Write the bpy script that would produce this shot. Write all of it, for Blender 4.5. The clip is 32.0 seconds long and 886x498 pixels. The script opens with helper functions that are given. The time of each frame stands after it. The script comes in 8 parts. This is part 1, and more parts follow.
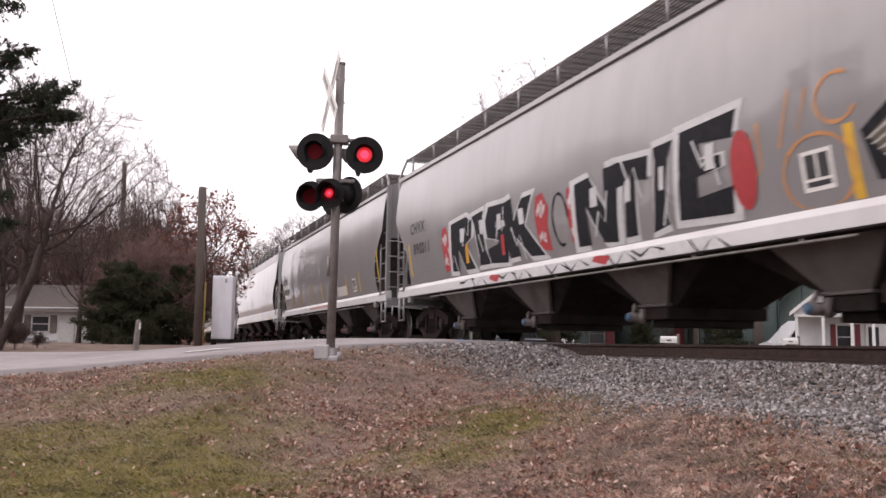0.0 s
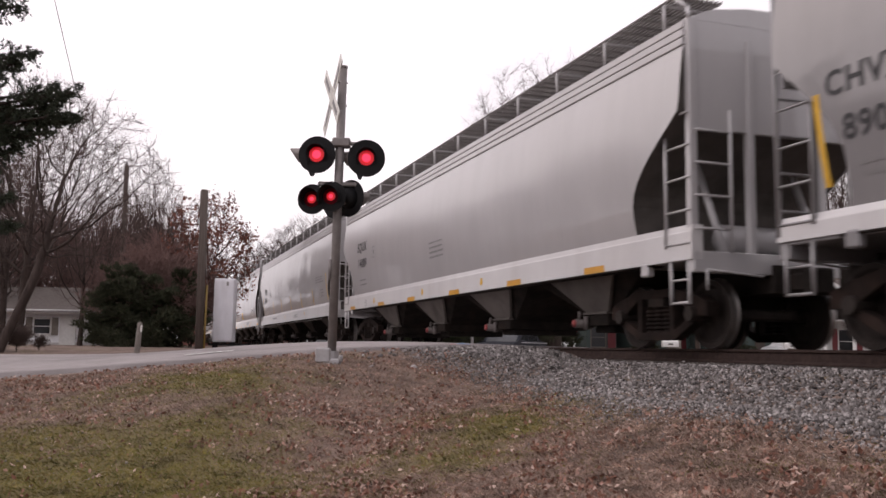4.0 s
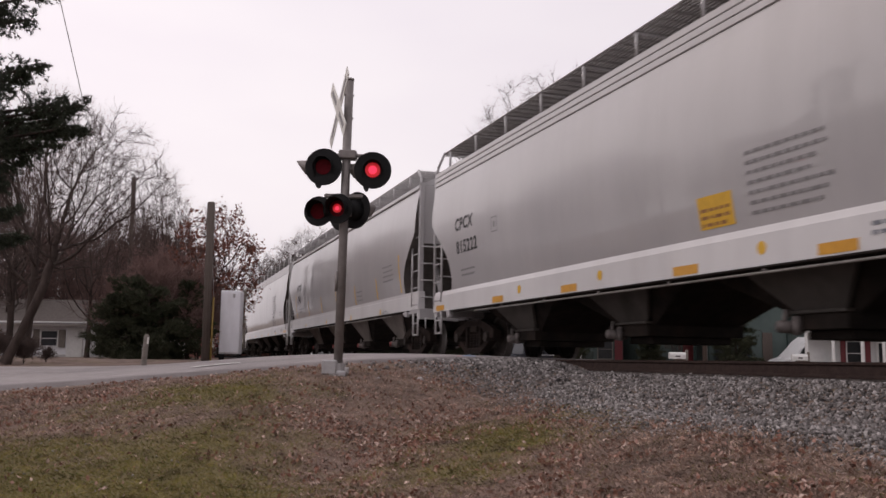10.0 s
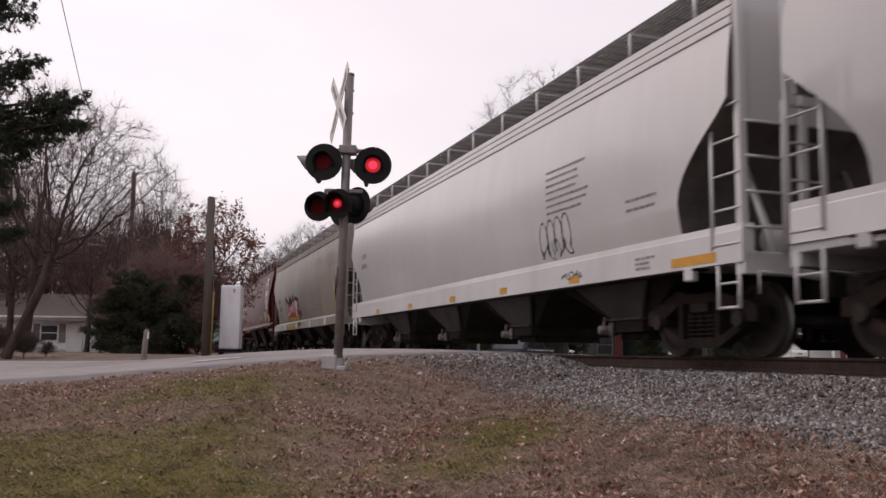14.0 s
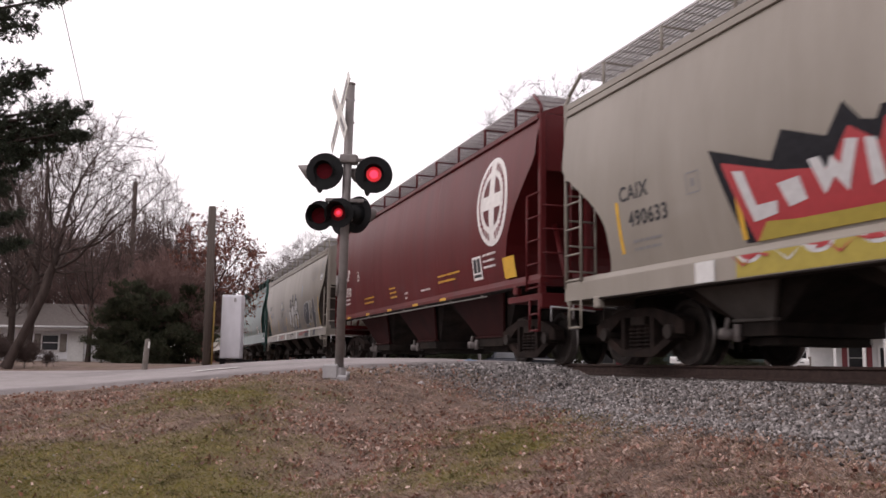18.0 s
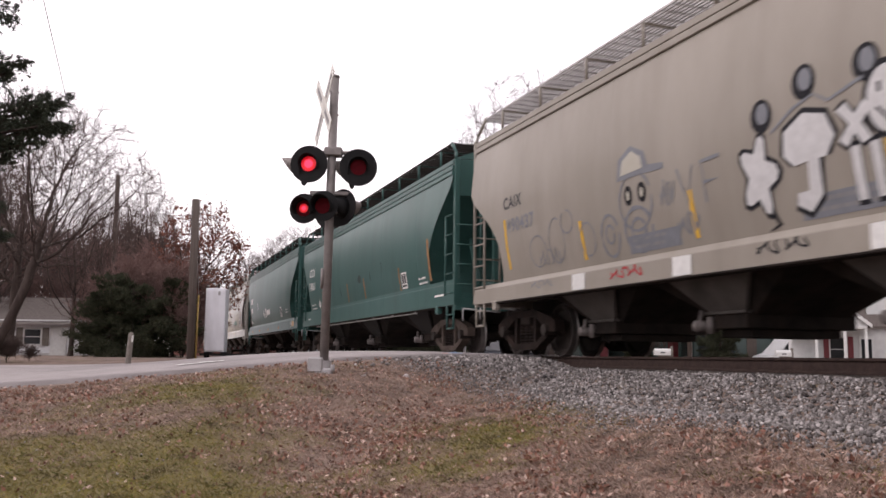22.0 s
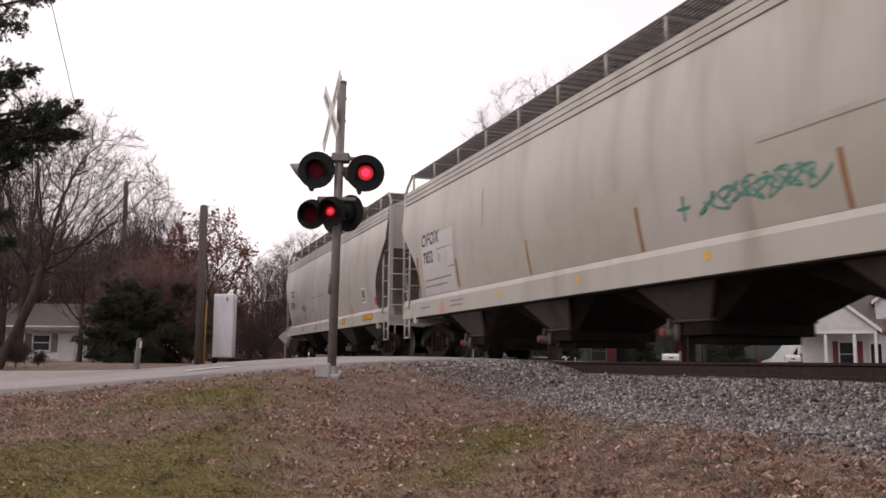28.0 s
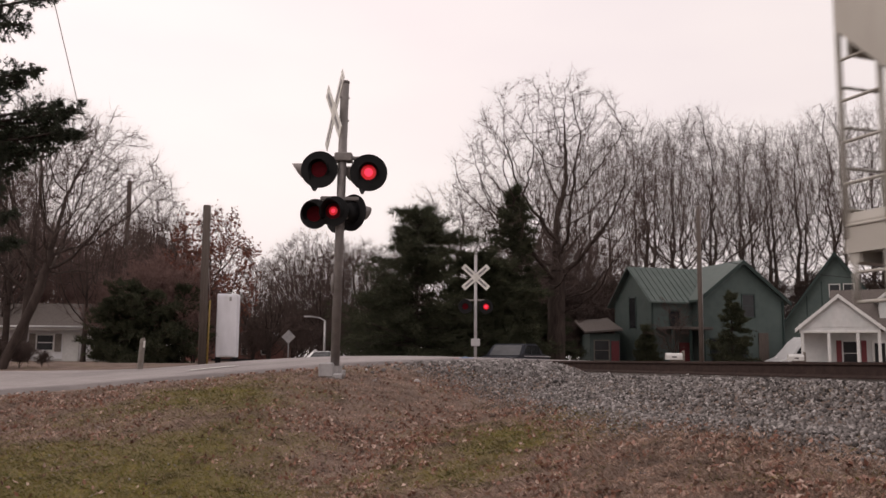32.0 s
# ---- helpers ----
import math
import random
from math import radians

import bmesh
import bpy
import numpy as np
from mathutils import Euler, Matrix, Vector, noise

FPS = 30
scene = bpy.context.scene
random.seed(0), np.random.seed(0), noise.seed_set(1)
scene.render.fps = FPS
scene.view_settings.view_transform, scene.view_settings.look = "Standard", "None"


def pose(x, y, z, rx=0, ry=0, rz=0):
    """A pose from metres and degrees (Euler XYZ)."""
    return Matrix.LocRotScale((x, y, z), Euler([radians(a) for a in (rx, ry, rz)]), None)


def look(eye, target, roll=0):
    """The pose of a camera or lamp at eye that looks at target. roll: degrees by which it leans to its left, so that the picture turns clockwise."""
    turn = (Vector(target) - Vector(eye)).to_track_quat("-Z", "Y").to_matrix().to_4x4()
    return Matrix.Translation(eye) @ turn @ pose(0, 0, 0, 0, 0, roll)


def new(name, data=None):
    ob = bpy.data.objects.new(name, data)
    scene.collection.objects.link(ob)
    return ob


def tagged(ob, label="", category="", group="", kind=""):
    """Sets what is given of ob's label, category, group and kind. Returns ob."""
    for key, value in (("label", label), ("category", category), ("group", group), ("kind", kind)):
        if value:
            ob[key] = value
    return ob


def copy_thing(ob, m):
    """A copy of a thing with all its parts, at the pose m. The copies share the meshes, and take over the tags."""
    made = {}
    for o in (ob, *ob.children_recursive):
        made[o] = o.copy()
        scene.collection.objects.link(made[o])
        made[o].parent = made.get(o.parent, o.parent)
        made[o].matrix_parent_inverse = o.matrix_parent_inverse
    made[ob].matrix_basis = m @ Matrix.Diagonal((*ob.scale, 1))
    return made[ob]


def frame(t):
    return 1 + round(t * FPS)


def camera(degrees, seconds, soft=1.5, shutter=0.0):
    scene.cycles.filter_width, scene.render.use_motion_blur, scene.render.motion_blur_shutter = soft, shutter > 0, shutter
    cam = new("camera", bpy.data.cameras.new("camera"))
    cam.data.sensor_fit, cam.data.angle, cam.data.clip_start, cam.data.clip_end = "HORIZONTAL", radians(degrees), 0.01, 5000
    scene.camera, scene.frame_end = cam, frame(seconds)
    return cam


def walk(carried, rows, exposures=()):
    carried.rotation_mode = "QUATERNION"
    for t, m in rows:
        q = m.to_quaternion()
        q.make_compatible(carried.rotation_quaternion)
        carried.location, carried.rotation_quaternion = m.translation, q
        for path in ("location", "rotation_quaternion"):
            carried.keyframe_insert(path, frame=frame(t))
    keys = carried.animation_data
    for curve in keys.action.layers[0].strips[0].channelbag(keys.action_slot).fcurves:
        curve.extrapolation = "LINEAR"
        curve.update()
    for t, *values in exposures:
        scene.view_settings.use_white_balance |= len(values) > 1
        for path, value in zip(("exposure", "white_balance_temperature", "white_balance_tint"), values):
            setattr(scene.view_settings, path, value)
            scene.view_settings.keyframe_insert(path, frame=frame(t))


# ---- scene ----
import functools

cam = camera(52.64, 32.0, soft=1.55, shutter=0.30)
EYE_Z = -0.04  # the world's zero height is the top of the rails

# seconds, turn to the left, tilt upwards, roll (degrees)
HELD = [(0, -0.206, 6.092, 0.680), (0.5, -0.149, 6.012, 0.744), (1, -0.117, 6.013, 0.905), (1.5, -0.045, 6.011, 0.910), (2, 0.006, 6.014, 0.906), (2.5, 0.019, 6.029, 1.042), (3, -0.001, 6.052, 1.000), (3.5, -0.059, 6.121, 0.763), (5.5, -0.333, 7.012, 1.207), (6, -0.271, 7.080, 0.991), (6.5, -0.188, 7.099, 1.072), (7, -0.093, 7.116, 1.204), (7.5, 0.069, 7.147, 1.305), (8, 0.261, 7.077, 1.088), (8.5, 0.352, 7.030, 1.085), (9, 0.370, 7.033, 1.103), (9.5, 0.367, 7.061, 0.874), (10, 0.314, 7.059, 0.823), (10.5, 0.253, 7.059, 0.872), (11, 0.195, 7.075, 0.846), (11.5, 0.141, 7.105, 0.778), (12, 0.151, 7.126, 0.853), (12.5, 0.204, 7.154, 0.885), (13, 0.232, 7.027, 0.795), (13.5, 0.259, 6.838, 1.010), (14, 0.313, 6.758, 0.926), (14.5, 0.360, 6.756, 0.956), (16.5, 0.562, 7.009, 0.799), (17, 0.563, 7.094, 0.799), (17.5, 0.566, 7.178, 0.827), (18, 0.387, 7.338, 0.840), (18.5, 0.156, 7.440, 0.726), (19, -0.161, 7.370, 0.652), (19.5, -0.338, 7.254, 0.650), (20, -0.484, 7.190, 0.573), (20.5, -0.482, 7.100, 0.642), (21, -0.540, 7.023, 0.611), (21.5, -0.623, 6.919, 0.735), (22, -0.598, 6.890, 0.634), (22.5, -0.500, 6.938, 0.676), (23, -0.384, 7.045, 0.685), (23.5, -0.230, 7.149, 0.688), (24, -0.086, 7.214, 0.734), (24.5, -0.021, 7.264, 0.784), (25, 0.006, 7.268, 0.750), (25.5, -0.029, 7.308, 0.702), (27.5, -0.036, 7.249, 0.679), (28, -0.115, 7.227, 0.556), (28.5, -0.117, 7.228, 0.532), (29, -0.171, 7.269, 0.457), (29.5, -0.181, 7.278, 0.472), (30, -0.102, 7.324, 0.588), (30.5, -0.062, 7.329, 0.586), (31, 0.000, 7.250, 0.600), (31.5, 0.049, 7.228, 0.555), (32, 0.075, 7.193, 0.509)]


def held(turn, tilt, lean):
    return pose(0, 0, EYE_Z, 90 + tilt, 0, turn) @ pose(0, 0, 0, 0, 0, lean)


# the clip's camera brightens and darkens its picture on the way: seconds, stops
LIGHTNESS = [(0, 0.4), (3, 0.1), (6, -0.3), (10, -0.4), (14, -0.32), (17, -0.1), (20, 0.3), (22, 0.3), (25, 0.35), (28, -0.08), (30, -0.1), (32, -0.3)]

walk(cam, [(t, held(a, b, c)) for t, a, b, c in HELD], exposures=[(t, e, 6500 if t < 26 else 6500 + 75 * (t - 26), 20) for t, e in LIGHTNESS])

# ---- daylight: a bright overcast sky ----
world = bpy.data.worlds.new("overcast_sky")
scene.world = world
world.use_nodes = True
wn, wl = world.node_tree.nodes, world.node_tree.links
wn.clear()
sky = wn.new("ShaderNodeTexSky")
sky.sky_type = "NISHITA"
sky.sun_disc = False
sky.sun_elevation, sky.sun_rotation = radians(35), radians(-60)
sky.dust_density, sky.air_density = 6.0, 1.0
cloud_at = wn.new("ShaderNodeTexCoord")
cloud_map = wn.new("ShaderNodeMapping")
cloud_map.inputs["Scale"].default_value = (1, 1, 3)
clouds = wn.new("ShaderNodeTexNoise")
clouds.inputs["Scale"].default_value, clouds.inputs["Detail"].default_value = 1.6, 4
cloud_tone = wn.new("ShaderNodeValToRGB")
cloud_tone.color_ramp.elements[0].position, cloud_tone.color_ramp.elements[0].color = 0.3, (7.6, 7.3, 7.5, 1)
cloud_tone.color_ramp.elements[1].position, cloud_tone.color_ramp.elements[1].color = 0.7, (8.6, 8.4, 8.2, 1)
cover = wn.new("ShaderNodeMix")
cover.data_type = "RGBA"
cover.inputs[0].default_value = 0.92
sky_bg = wn.new("ShaderNodeBackground")
sky_bg.inputs["Strength"].default_value = 0.15
sky_out = wn.new("ShaderNodeOutputWorld")
wl.new(cloud_at.outputs["Generated"], cloud_map.inputs["Vector"])
wl.new(cloud_map.outputs["Vector"], clouds.inputs["Vector"])
wl.new(clouds.outputs["Fac"], cloud_tone.inputs["Fac"])
wl.new(sky.outputs["Color"], cover.inputs[6])
wl.new(cloud_tone.outputs["Color"], cover.inputs[7])
glare = wn.new("ShaderNodeVectorMath")
glare.operation = "DOT_PRODUCT"
glare.inputs[1].default_value = (-0.62, 0.42, 0.66)
veil = wn.new("ShaderNodeMapRange")
veil.inputs["From Min"].default_value, veil.inputs["From Max"].default_value = 0.1, 0.95
veil.inputs["To Min"].default_value, veil.inputs["To Max"].default_value = 0.84, 1.06
bright = wn.new("ShaderNodeVectorMath")
bright.operation = "SCALE"
wl.new(cloud_at.outputs["Generated"], glare.inputs[0])
wl.new(glare.outputs["Value"], veil.inputs["Value"])
wl.new(cover.outputs[2], bright.inputs[0])
wl.new(veil.outputs["Result"], bright.inputs["Scale"])
wl.new(bright.outputs["Vector"], sky_bg.inputs["Color"])
wl.new(sky_bg.outputs["Background"], sky_out.inputs["Surface"])

sun = new("sun", bpy.data.lights.new("sun", "SUN"))
sun.data.energy, sun.data.angle, sun.data.color = 0.7, radians(25), (1.0, 0.96, 0.92)
sun.matrix_world = look((-40, -25, 45), (0, 0, 0))

# ---- materials ----
def surface(name, c1, c2, scale=4.0, rough=0.7, metal=0.0, bump=0.0, bump_scale=None, stretch=(1, 1, 1), stain=None, stain_scale=0.6, stain_amount=0.5, stain_stretch=(1, 1, 1), vary=0.0, where="", where_colour=(0, 0, 0), detail=6.0, coat=0.0, bump_dist=0.02, spec=0.5):
    m = bpy.data.materials.new(name)
    m.use_nodes = True
    n, l = m.node_tree.nodes, m.node_tree.links
    b = n["Principled BSDF"]
    at = n.new("ShaderNodeTexCoord")
    mp = n.new("ShaderNodeMapping")
    mp.inputs["Scale"].default_value = stretch
    l.new(at.outputs["Object"], mp.inputs["Vector"])
    nz = n.new("ShaderNodeTexNoise")
    nz.inputs["Scale"].default_value, nz.inputs["Detail"].default_value, nz.inputs["Roughness"].default_value = scale, detail, 0.65
    l.new(mp.outputs["Vector"], nz.inputs["Vector"])
    rp = n.new("ShaderNodeValToRGB")
    rp.color_ramp.elements[0].position, rp.color_ramp.elements[0].color = 0.32, (*c1, 1)
    rp.color_ramp.elements[1].position, rp.color_ramp.elements[1].color = 0.68, (*c2, 1)
    l.new(nz.outputs["Fac"], rp.inputs["Fac"])
    colour = rp.outputs["Color"]
    if stain:
        sm = n.new("ShaderNodeMapping")
        sm.inputs["Scale"].default_value = stain_stretch
        sm.inputs["Location"].default_value = (3.1, 7.7, 1.3)
        l.new(at.outputs["Object"], sm.inputs["Vector"])
        sn = n.new("ShaderNodeTexNoise")
        sn.inputs["Scale"].default_value, sn.inputs["Detail"].default_value = stain_scale, 8
        l.new(sm.outputs["Vector"], sn.inputs["Vector"])
        sr = n.new("ShaderNodeMapRange")
        sr.inputs["From Min"].default_value, sr.inputs["From Max"].default_value = 0.48, 0.78
        sr.inputs["To Max"].default_value = stain_amount
        l.new(sn.outputs["Fac"], sr.inputs["Value"])
        mx = n.new("ShaderNodeMix")
        mx.data_type = "RGBA"
        mx.inputs[7].default_value = (*stain, 1)
        l.new(sr.outputs["Result"], mx.inputs[0])
        l.new(colour, mx.inputs[6])
        colour = mx.outputs[2]
    if where:
        an = n.new("ShaderNodeAttribute")
        an.attribute_name = where
        wn2 = n.new("ShaderNodeTexNoise")
        wn2.inputs["Scale"].default_value, wn2.inputs["Detail"].default_value = 6.0, 6
        l.new(at.outputs["Object"], wn2.inputs["Vector"])
        ad = n.new("ShaderNodeMath")
        ad.operation = "ADD"
        l.new(an.outputs["Fac"], ad.inputs[0])
        l.new(wn2.outputs["Fac"], ad.inputs[1])
        wr = n.new("ShaderNodeMapRange")
        wr.inputs["From Min"].default_value, wr.inputs["From Max"].default_value, wr.inputs["To Max"].default_value = 0.6, 1.3, 0.85
        l.new(ad.outputs["Value"], wr.inputs["Value"])
        wx = n.new("ShaderNodeMix")
        wx.data_type = "RGBA"
        wx.inputs[7].default_value = (*where_colour, 1)
        l.new(wr.outputs["Result"], wx.inputs[0])
        l.new(colour, wx.inputs[6])
        colour = wx.outputs[2]
    if vary:
        oi = n.new("ShaderNodeObjectInfo")
        vr = n.new("ShaderNodeMapRange")
        vr.inputs["To Min"].default_value, vr.inputs["To Max"].default_value = 1 - vary, 1 + vary
        l.new(oi.outputs["Random"], vr.inputs["Value"])
        hs = n.new("ShaderNodeHueSaturation")
        l.new(vr.outputs["Result"], hs.inputs["Value"])
        l.new(colour, hs.inputs["Color"])
        colour = hs.outputs["Color"]
    l.new(colour, b.inputs["Base Color"])
    b.inputs["Roughness"].default_value, b.inputs["Metallic"].default_value = rough, metal
    b.inputs["Coat Weight"].default_value, b.inputs["Specular IOR Level"].default_value = coat, spec
    if bump:
        bn = n.new("ShaderNodeTexNoise")
        bn.inputs["Scale"].default_value, bn.inputs["Detail"].default_value = bump_scale or scale * 3, 5
        l.new(mp.outputs["Vector"], bn.inputs["Vector"])
        bp = n.new("ShaderNodeBump")
        bp.inputs["Strength"].default_value, bp.inputs["Distance"].default_value = bump, bump_dist
        l.new(bn.outputs["Fac"], bp.inputs["Height"])
        l.new(bp.outputs["Normal"], b.inputs["Normal"])
    return m


def island(name, tones, rough=0.85, bump=0.0, scale=30.0, spec=0.25, swing=0.4):
    """A material for many small loose pieces in one mesh, each with a tone of its own."""
    m = bpy.data.materials.new(name)
    m.use_nodes = True
    n, l = m.node_tree.nodes, m.node_tree.links
    b = n["Principled BSDF"]
    g = n.new("ShaderNodeNewGeometry")
    rp = n.new("ShaderNodeValToRGB")
    while len(rp.color_ramp.elements) < len(tones):
        rp.color_ramp.elements.new(0.5)
    for i, (e, c) in enumerate(zip(rp.color_ramp.elements, tones)):
        e.position, e.color = i / (len(tones) - 1), (*c, 1)
    l.new(g.outputs["Random Per Island"], rp.inputs["Fac"])
    nz = n.new("ShaderNodeTexNoise")
    nz.inputs["Scale"].default_value = scale
    at = n.new("ShaderNodeTexCoord")
    l.new(at.outputs["Object"], nz.inputs["Vector"])
    mr = n.new("ShaderNodeMapRange")
    mr.inputs["From Min"].default_value, mr.inputs["From Max"].default_value = (0.0, 1.0) if swing < 0.5 else (0.3, 0.7)
    mr.inputs["To Min"].default_value, mr.inputs["To Max"].default_value = 1 - swing, 1 + swing
    l.new(nz.outputs["Fac"], mr.inputs["Value"])
    hs = n.new("ShaderNodeHueSaturation")
    l.new(rp.outputs["Color"], hs.inputs["Color"])
    l.new(mr.outputs["Result"], hs.inputs["Value"])
    l.new(hs.outputs["Color"], b.inputs["Base Color"])
    b.inputs["Roughness"].default_value, b.inputs["Specular IOR Level"].default_value = rough, spec
    if bump:
        bp = n.new("ShaderNodeBump")
        bp.inputs["Strength"].default_value, bp.inputs["Distance"].default_value = bump, 0.01
        l.new(nz.outputs["Fac"], bp.inputs["Height"])
        l.new(bp.outputs["Normal"], b.inputs["Normal"])
    return m


def glow(name, colour, strength):
    m = bpy.data.materials.new(name)
    m.use_nodes = True
    b = m.node_tree.nodes["Principled BSDF"]
    b.inputs["Base Color"].default_value = (*colour, 1)
    b.inputs["Emission Color"].default_value, b.inputs["Emission Strength"].default_value = (*colour, 1), strength
    b.inputs["Roughness"].default_value = 0.3
    return m


def flat_paint(name, c, rough=0.6):
    return surface(name, tuple(x * 0.88 for x in c), tuple(min(1, x * 1.08) for x in c), 9, rough)


M = {}
M["grass"] = surface("dry_turf", (0.115, 0.075, 0.058), (0.22, 0.155, 0.122), 2.6, 0.95, bump=0.8, bump_scale=35, stain=(0.05, 0.035, 0.025), stain_scale=1.1, stain_amount=0.8, where="green", where_colour=(0.125, 0.102, 0.032))
M["asphalt"] = surface("worn_asphalt", (0.265, 0.238, 0.232), (0.34, 0.308, 0.30), 3, 0.9, bump=0.5, bump_scale=90, stain=(0.13, 0.12, 0.12), stain_scale=0.5, stain_amount=0.5)
M["ballast_bed"] = surface("ballast_bed", (0.07, 0.06, 0.054), (0.15, 0.13, 0.118), 22, 0.95, bump=1.0, bump_scale=40)
M["stone"] = island("crushed_stone", [(0.035, 0.031, 0.030), (0.13, 0.118, 0.112), (0.24, 0.22, 0.212), (0.075, 0.067, 0.063), (0.44, 0.41, 0.395), (0.14, 0.125, 0.118)], bump=0.4)
M["blade"] = island("dry_grass_blades", [(0.28, 0.185, 0.145), (0.46, 0.35, 0.285), (0.19, 0.122, 0.096), (0.34, 0.23, 0.18), (0.12, 0.078, 0.062), (0.23, 0.17, 0.12)], scale=4.5, swing=0.6)
M["green_blade"] = island("green_grass_blades", [(0.125, 0.112, 0.026), (0.18, 0.148, 0.038), (0.25, 0.19, 0.08), (0.082, 0.098, 0.016), (0.21, 0.155, 0.07)], scale=4.5, swing=0.55)
M["dead_leaf"] = island("dead_leaves", [(0.17, 0.075, 0.052), (0.30, 0.15, 0.105), (0.10, 0.045, 0.032), (0.58, 0.44, 0.37), (0.24, 0.11, 0.08), (0.40, 0.26, 0.20)], scale=40)
M["rail"] = surface("rusty_rail", (0.028, 0.018, 0.016), (0.055, 0.036, 0.03), 12, 0.85, bump=0.3, spec=0.2)
M["rail_top"] = surface("bright_rail_head", (0.4, 0.39, 0.38), (0.55, 0.54, 0.53), 8, 0.3, 1.0)
M["tie"] = surface("creosoted_tie", (0.04, 0.032, 0.028), (0.09, 0.075, 0.065), 6, 0.95, bump=0.5, stretch=(1, 8, 1))
M["bark"] = surface("grey_brown_bark", (0.032, 0.024, 0.021), (0.075, 0.057, 0.05), 5, 0.95, bump=0.6, stretch=(1, 1, 0.25), spec=0.15)
M["twig"] = surface("bare_twigs", (0.07, 0.051, 0.045), (0.12, 0.089, 0.08), 3, 0.95, spec=0.15)
M["twig_red"] = surface("reddish_twigs", (0.16, 0.10, 0.088), (0.235, 0.152, 0.136), 3, 0.95, spec=0.15)
M["needle"] = island("dark_needles", [(0.028, 0.037, 0.021), (0.052, 0.062, 0.033), (0.048, 0.046, 0.03), (0.088, 0.092, 0.052)], scale=1.5)
M["oak_leaf"] = island("dark_evergreen_leaves", [(0.02, 0.03, 0.018), (0.035, 0.045, 0.025), (0.03, 0.03, 0.02)], rough=0.5, scale=6)
M["red_leaf"] = island("rust_red_leaves", [(0.16, 0.06, 0.045), (0.22, 0.09, 0.06), (0.12, 0.05, 0.04)], scale=6)
M["galv"] = surface("galvanised_steel", (0.33, 0.32, 0.32), (0.46, 0.45, 0.45), 5, 0.55, 0.4, stain=(0.22, 0.2, 0.19), stain_scale=2, stain_stretch=(1, 1, 0.2))
M["mast"] = surface("dull_grey_mast", (0.165, 0.147, 0.14), (0.25, 0.228, 0.218), 6, 0.6, 0.3, stain=(0.16, 0.12, 0.10), stain_scale=2, stain_stretch=(1, 1, 0.15))
M["black"] = surface("black_enamel", (0.006, 0.006, 0.0065), (0.012, 0.012, 0.013), 6, 0.7, stain=(0.03, 0.028, 0.027), stain_scale=2, stain_amount=0.4, spec=0.2)
M["white_board"] = surface("weathered_white_board", (0.55, 0.54, 0.5), (0.74, 0.73, 0.69), 6, 0.6, stain=(0.35, 0.32, 0.27), stain_scale=3, stain_amount=0.5)
M["lens_dark"] = surface("unlit_red_lens", (0.07, 0.002, 0.005), (0.11, 0.004, 0.009), 30, 0.6, spec=0.08)
M["lamp_red"] = glow("lit_red_lamp", (0.7, 0.006, 0.014), 0.4)
M["lamp_core"] = glow("lit_red_lamp_core", (1.0, 0.028, 0.075), 1.5)
M["cabinet"] = surface("white_aluminium", (0.76, 0.76, 0.80), (0.83, 0.83, 0.87), 2, 0.45, stain=(0.5, 0.48, 0.48), stain_scale=2, stain_stretch=(1, 1, 0.2))
M["wood_pole"] = surface("weathered_pole", (0.075, 0.058, 0.05), (0.13, 0.105, 0.09), 5, 0.95, bump=0.4, stretch=(6, 6, 0.3))
M["post_grey"] = surface("grey_weathered_post", (0.14, 0.122, 0.105), (0.23, 0.205, 0.18), 8, 0.9, bump=0.4)
M["siding_white"] = surface("white_siding", (0.50, 0.50, 0.49), (0.60, 0.60, 0.59), 2, 0.6, stain=(0.38, 0.44, 0.42), stain_scale=1, stain_stretch=(1, 1, 0.3))
M["cottage_white"] = surface("clean_white_board", (0.66, 0.67, 0.69), (0.78, 0.79, 0.80), 2, 0.6, stain=(0.5, 0.5, 0.5), stain_scale=1.5, stain_stretch=(3, 3, 0.3))
M["roof_grey"] = surface("brown_grey_shingle", (0.075, 0.062, 0.055), (0.13, 0.11, 0.10), 12, 0.95, bump=0.4)
M["siding_green"] = surface("grey_green_siding", (0.055, 0.08, 0.074), (0.075, 0.102, 0.095), 2, 0.75, stain=(0.08, 0.11, 0.10), stain_scale=0.6)
M["roof_green"] = surface("green_metal_roof", (0.05, 0.078, 0.068), (0.075, 0.105, 0.093), 1.5, 0.5, 0.1, stain=(0.10, 0.12, 0.11), stain_scale=0.7)
M["trim_green"] = flat_paint("dark_green_trim", (0.012, 0.03, 0.026))
M["white_trim"] = flat_paint("white_trim", (0.62, 0.62, 0.60))
M["dark_glass"] = surface("dark_window_glass", (0.015, 0.016, 0.018), (0.03, 0.032, 0.034), 1, 0.15, spec=0.3)
M["dark_red"] = flat_paint("dark_red_paint", (0.16, 0.025, 0.03))
M["rubber"] = flat_paint("black_rubber", (0.02, 0.02, 0.02), 0.9)
M["dull_yellow"] = flat_paint("faded_yellow_plastic", (0.30, 0.2, 0.05))
M["yellow"] = flat_paint("yellow_paint", (0.62, 0.36, 0.03))
M["concrete"] = surface("grey_concrete", (0.36, 0.35, 0.34), (0.48, 0.47, 0.46), 8, 0.9, bump=0.3)

# ---- small tools ----
def mesh_of(name, verts, faces, material=None, smooth=False):
    me = bpy.data.meshes.new(name)
    me.from_pydata([tuple(v) for v in verts], [], faces)
    me.update()
    if material:
        me.materials.append(material)
    if smooth:
        me.polygons.foreach_set("use_smooth", [True] * len(me.polygons))
    return me


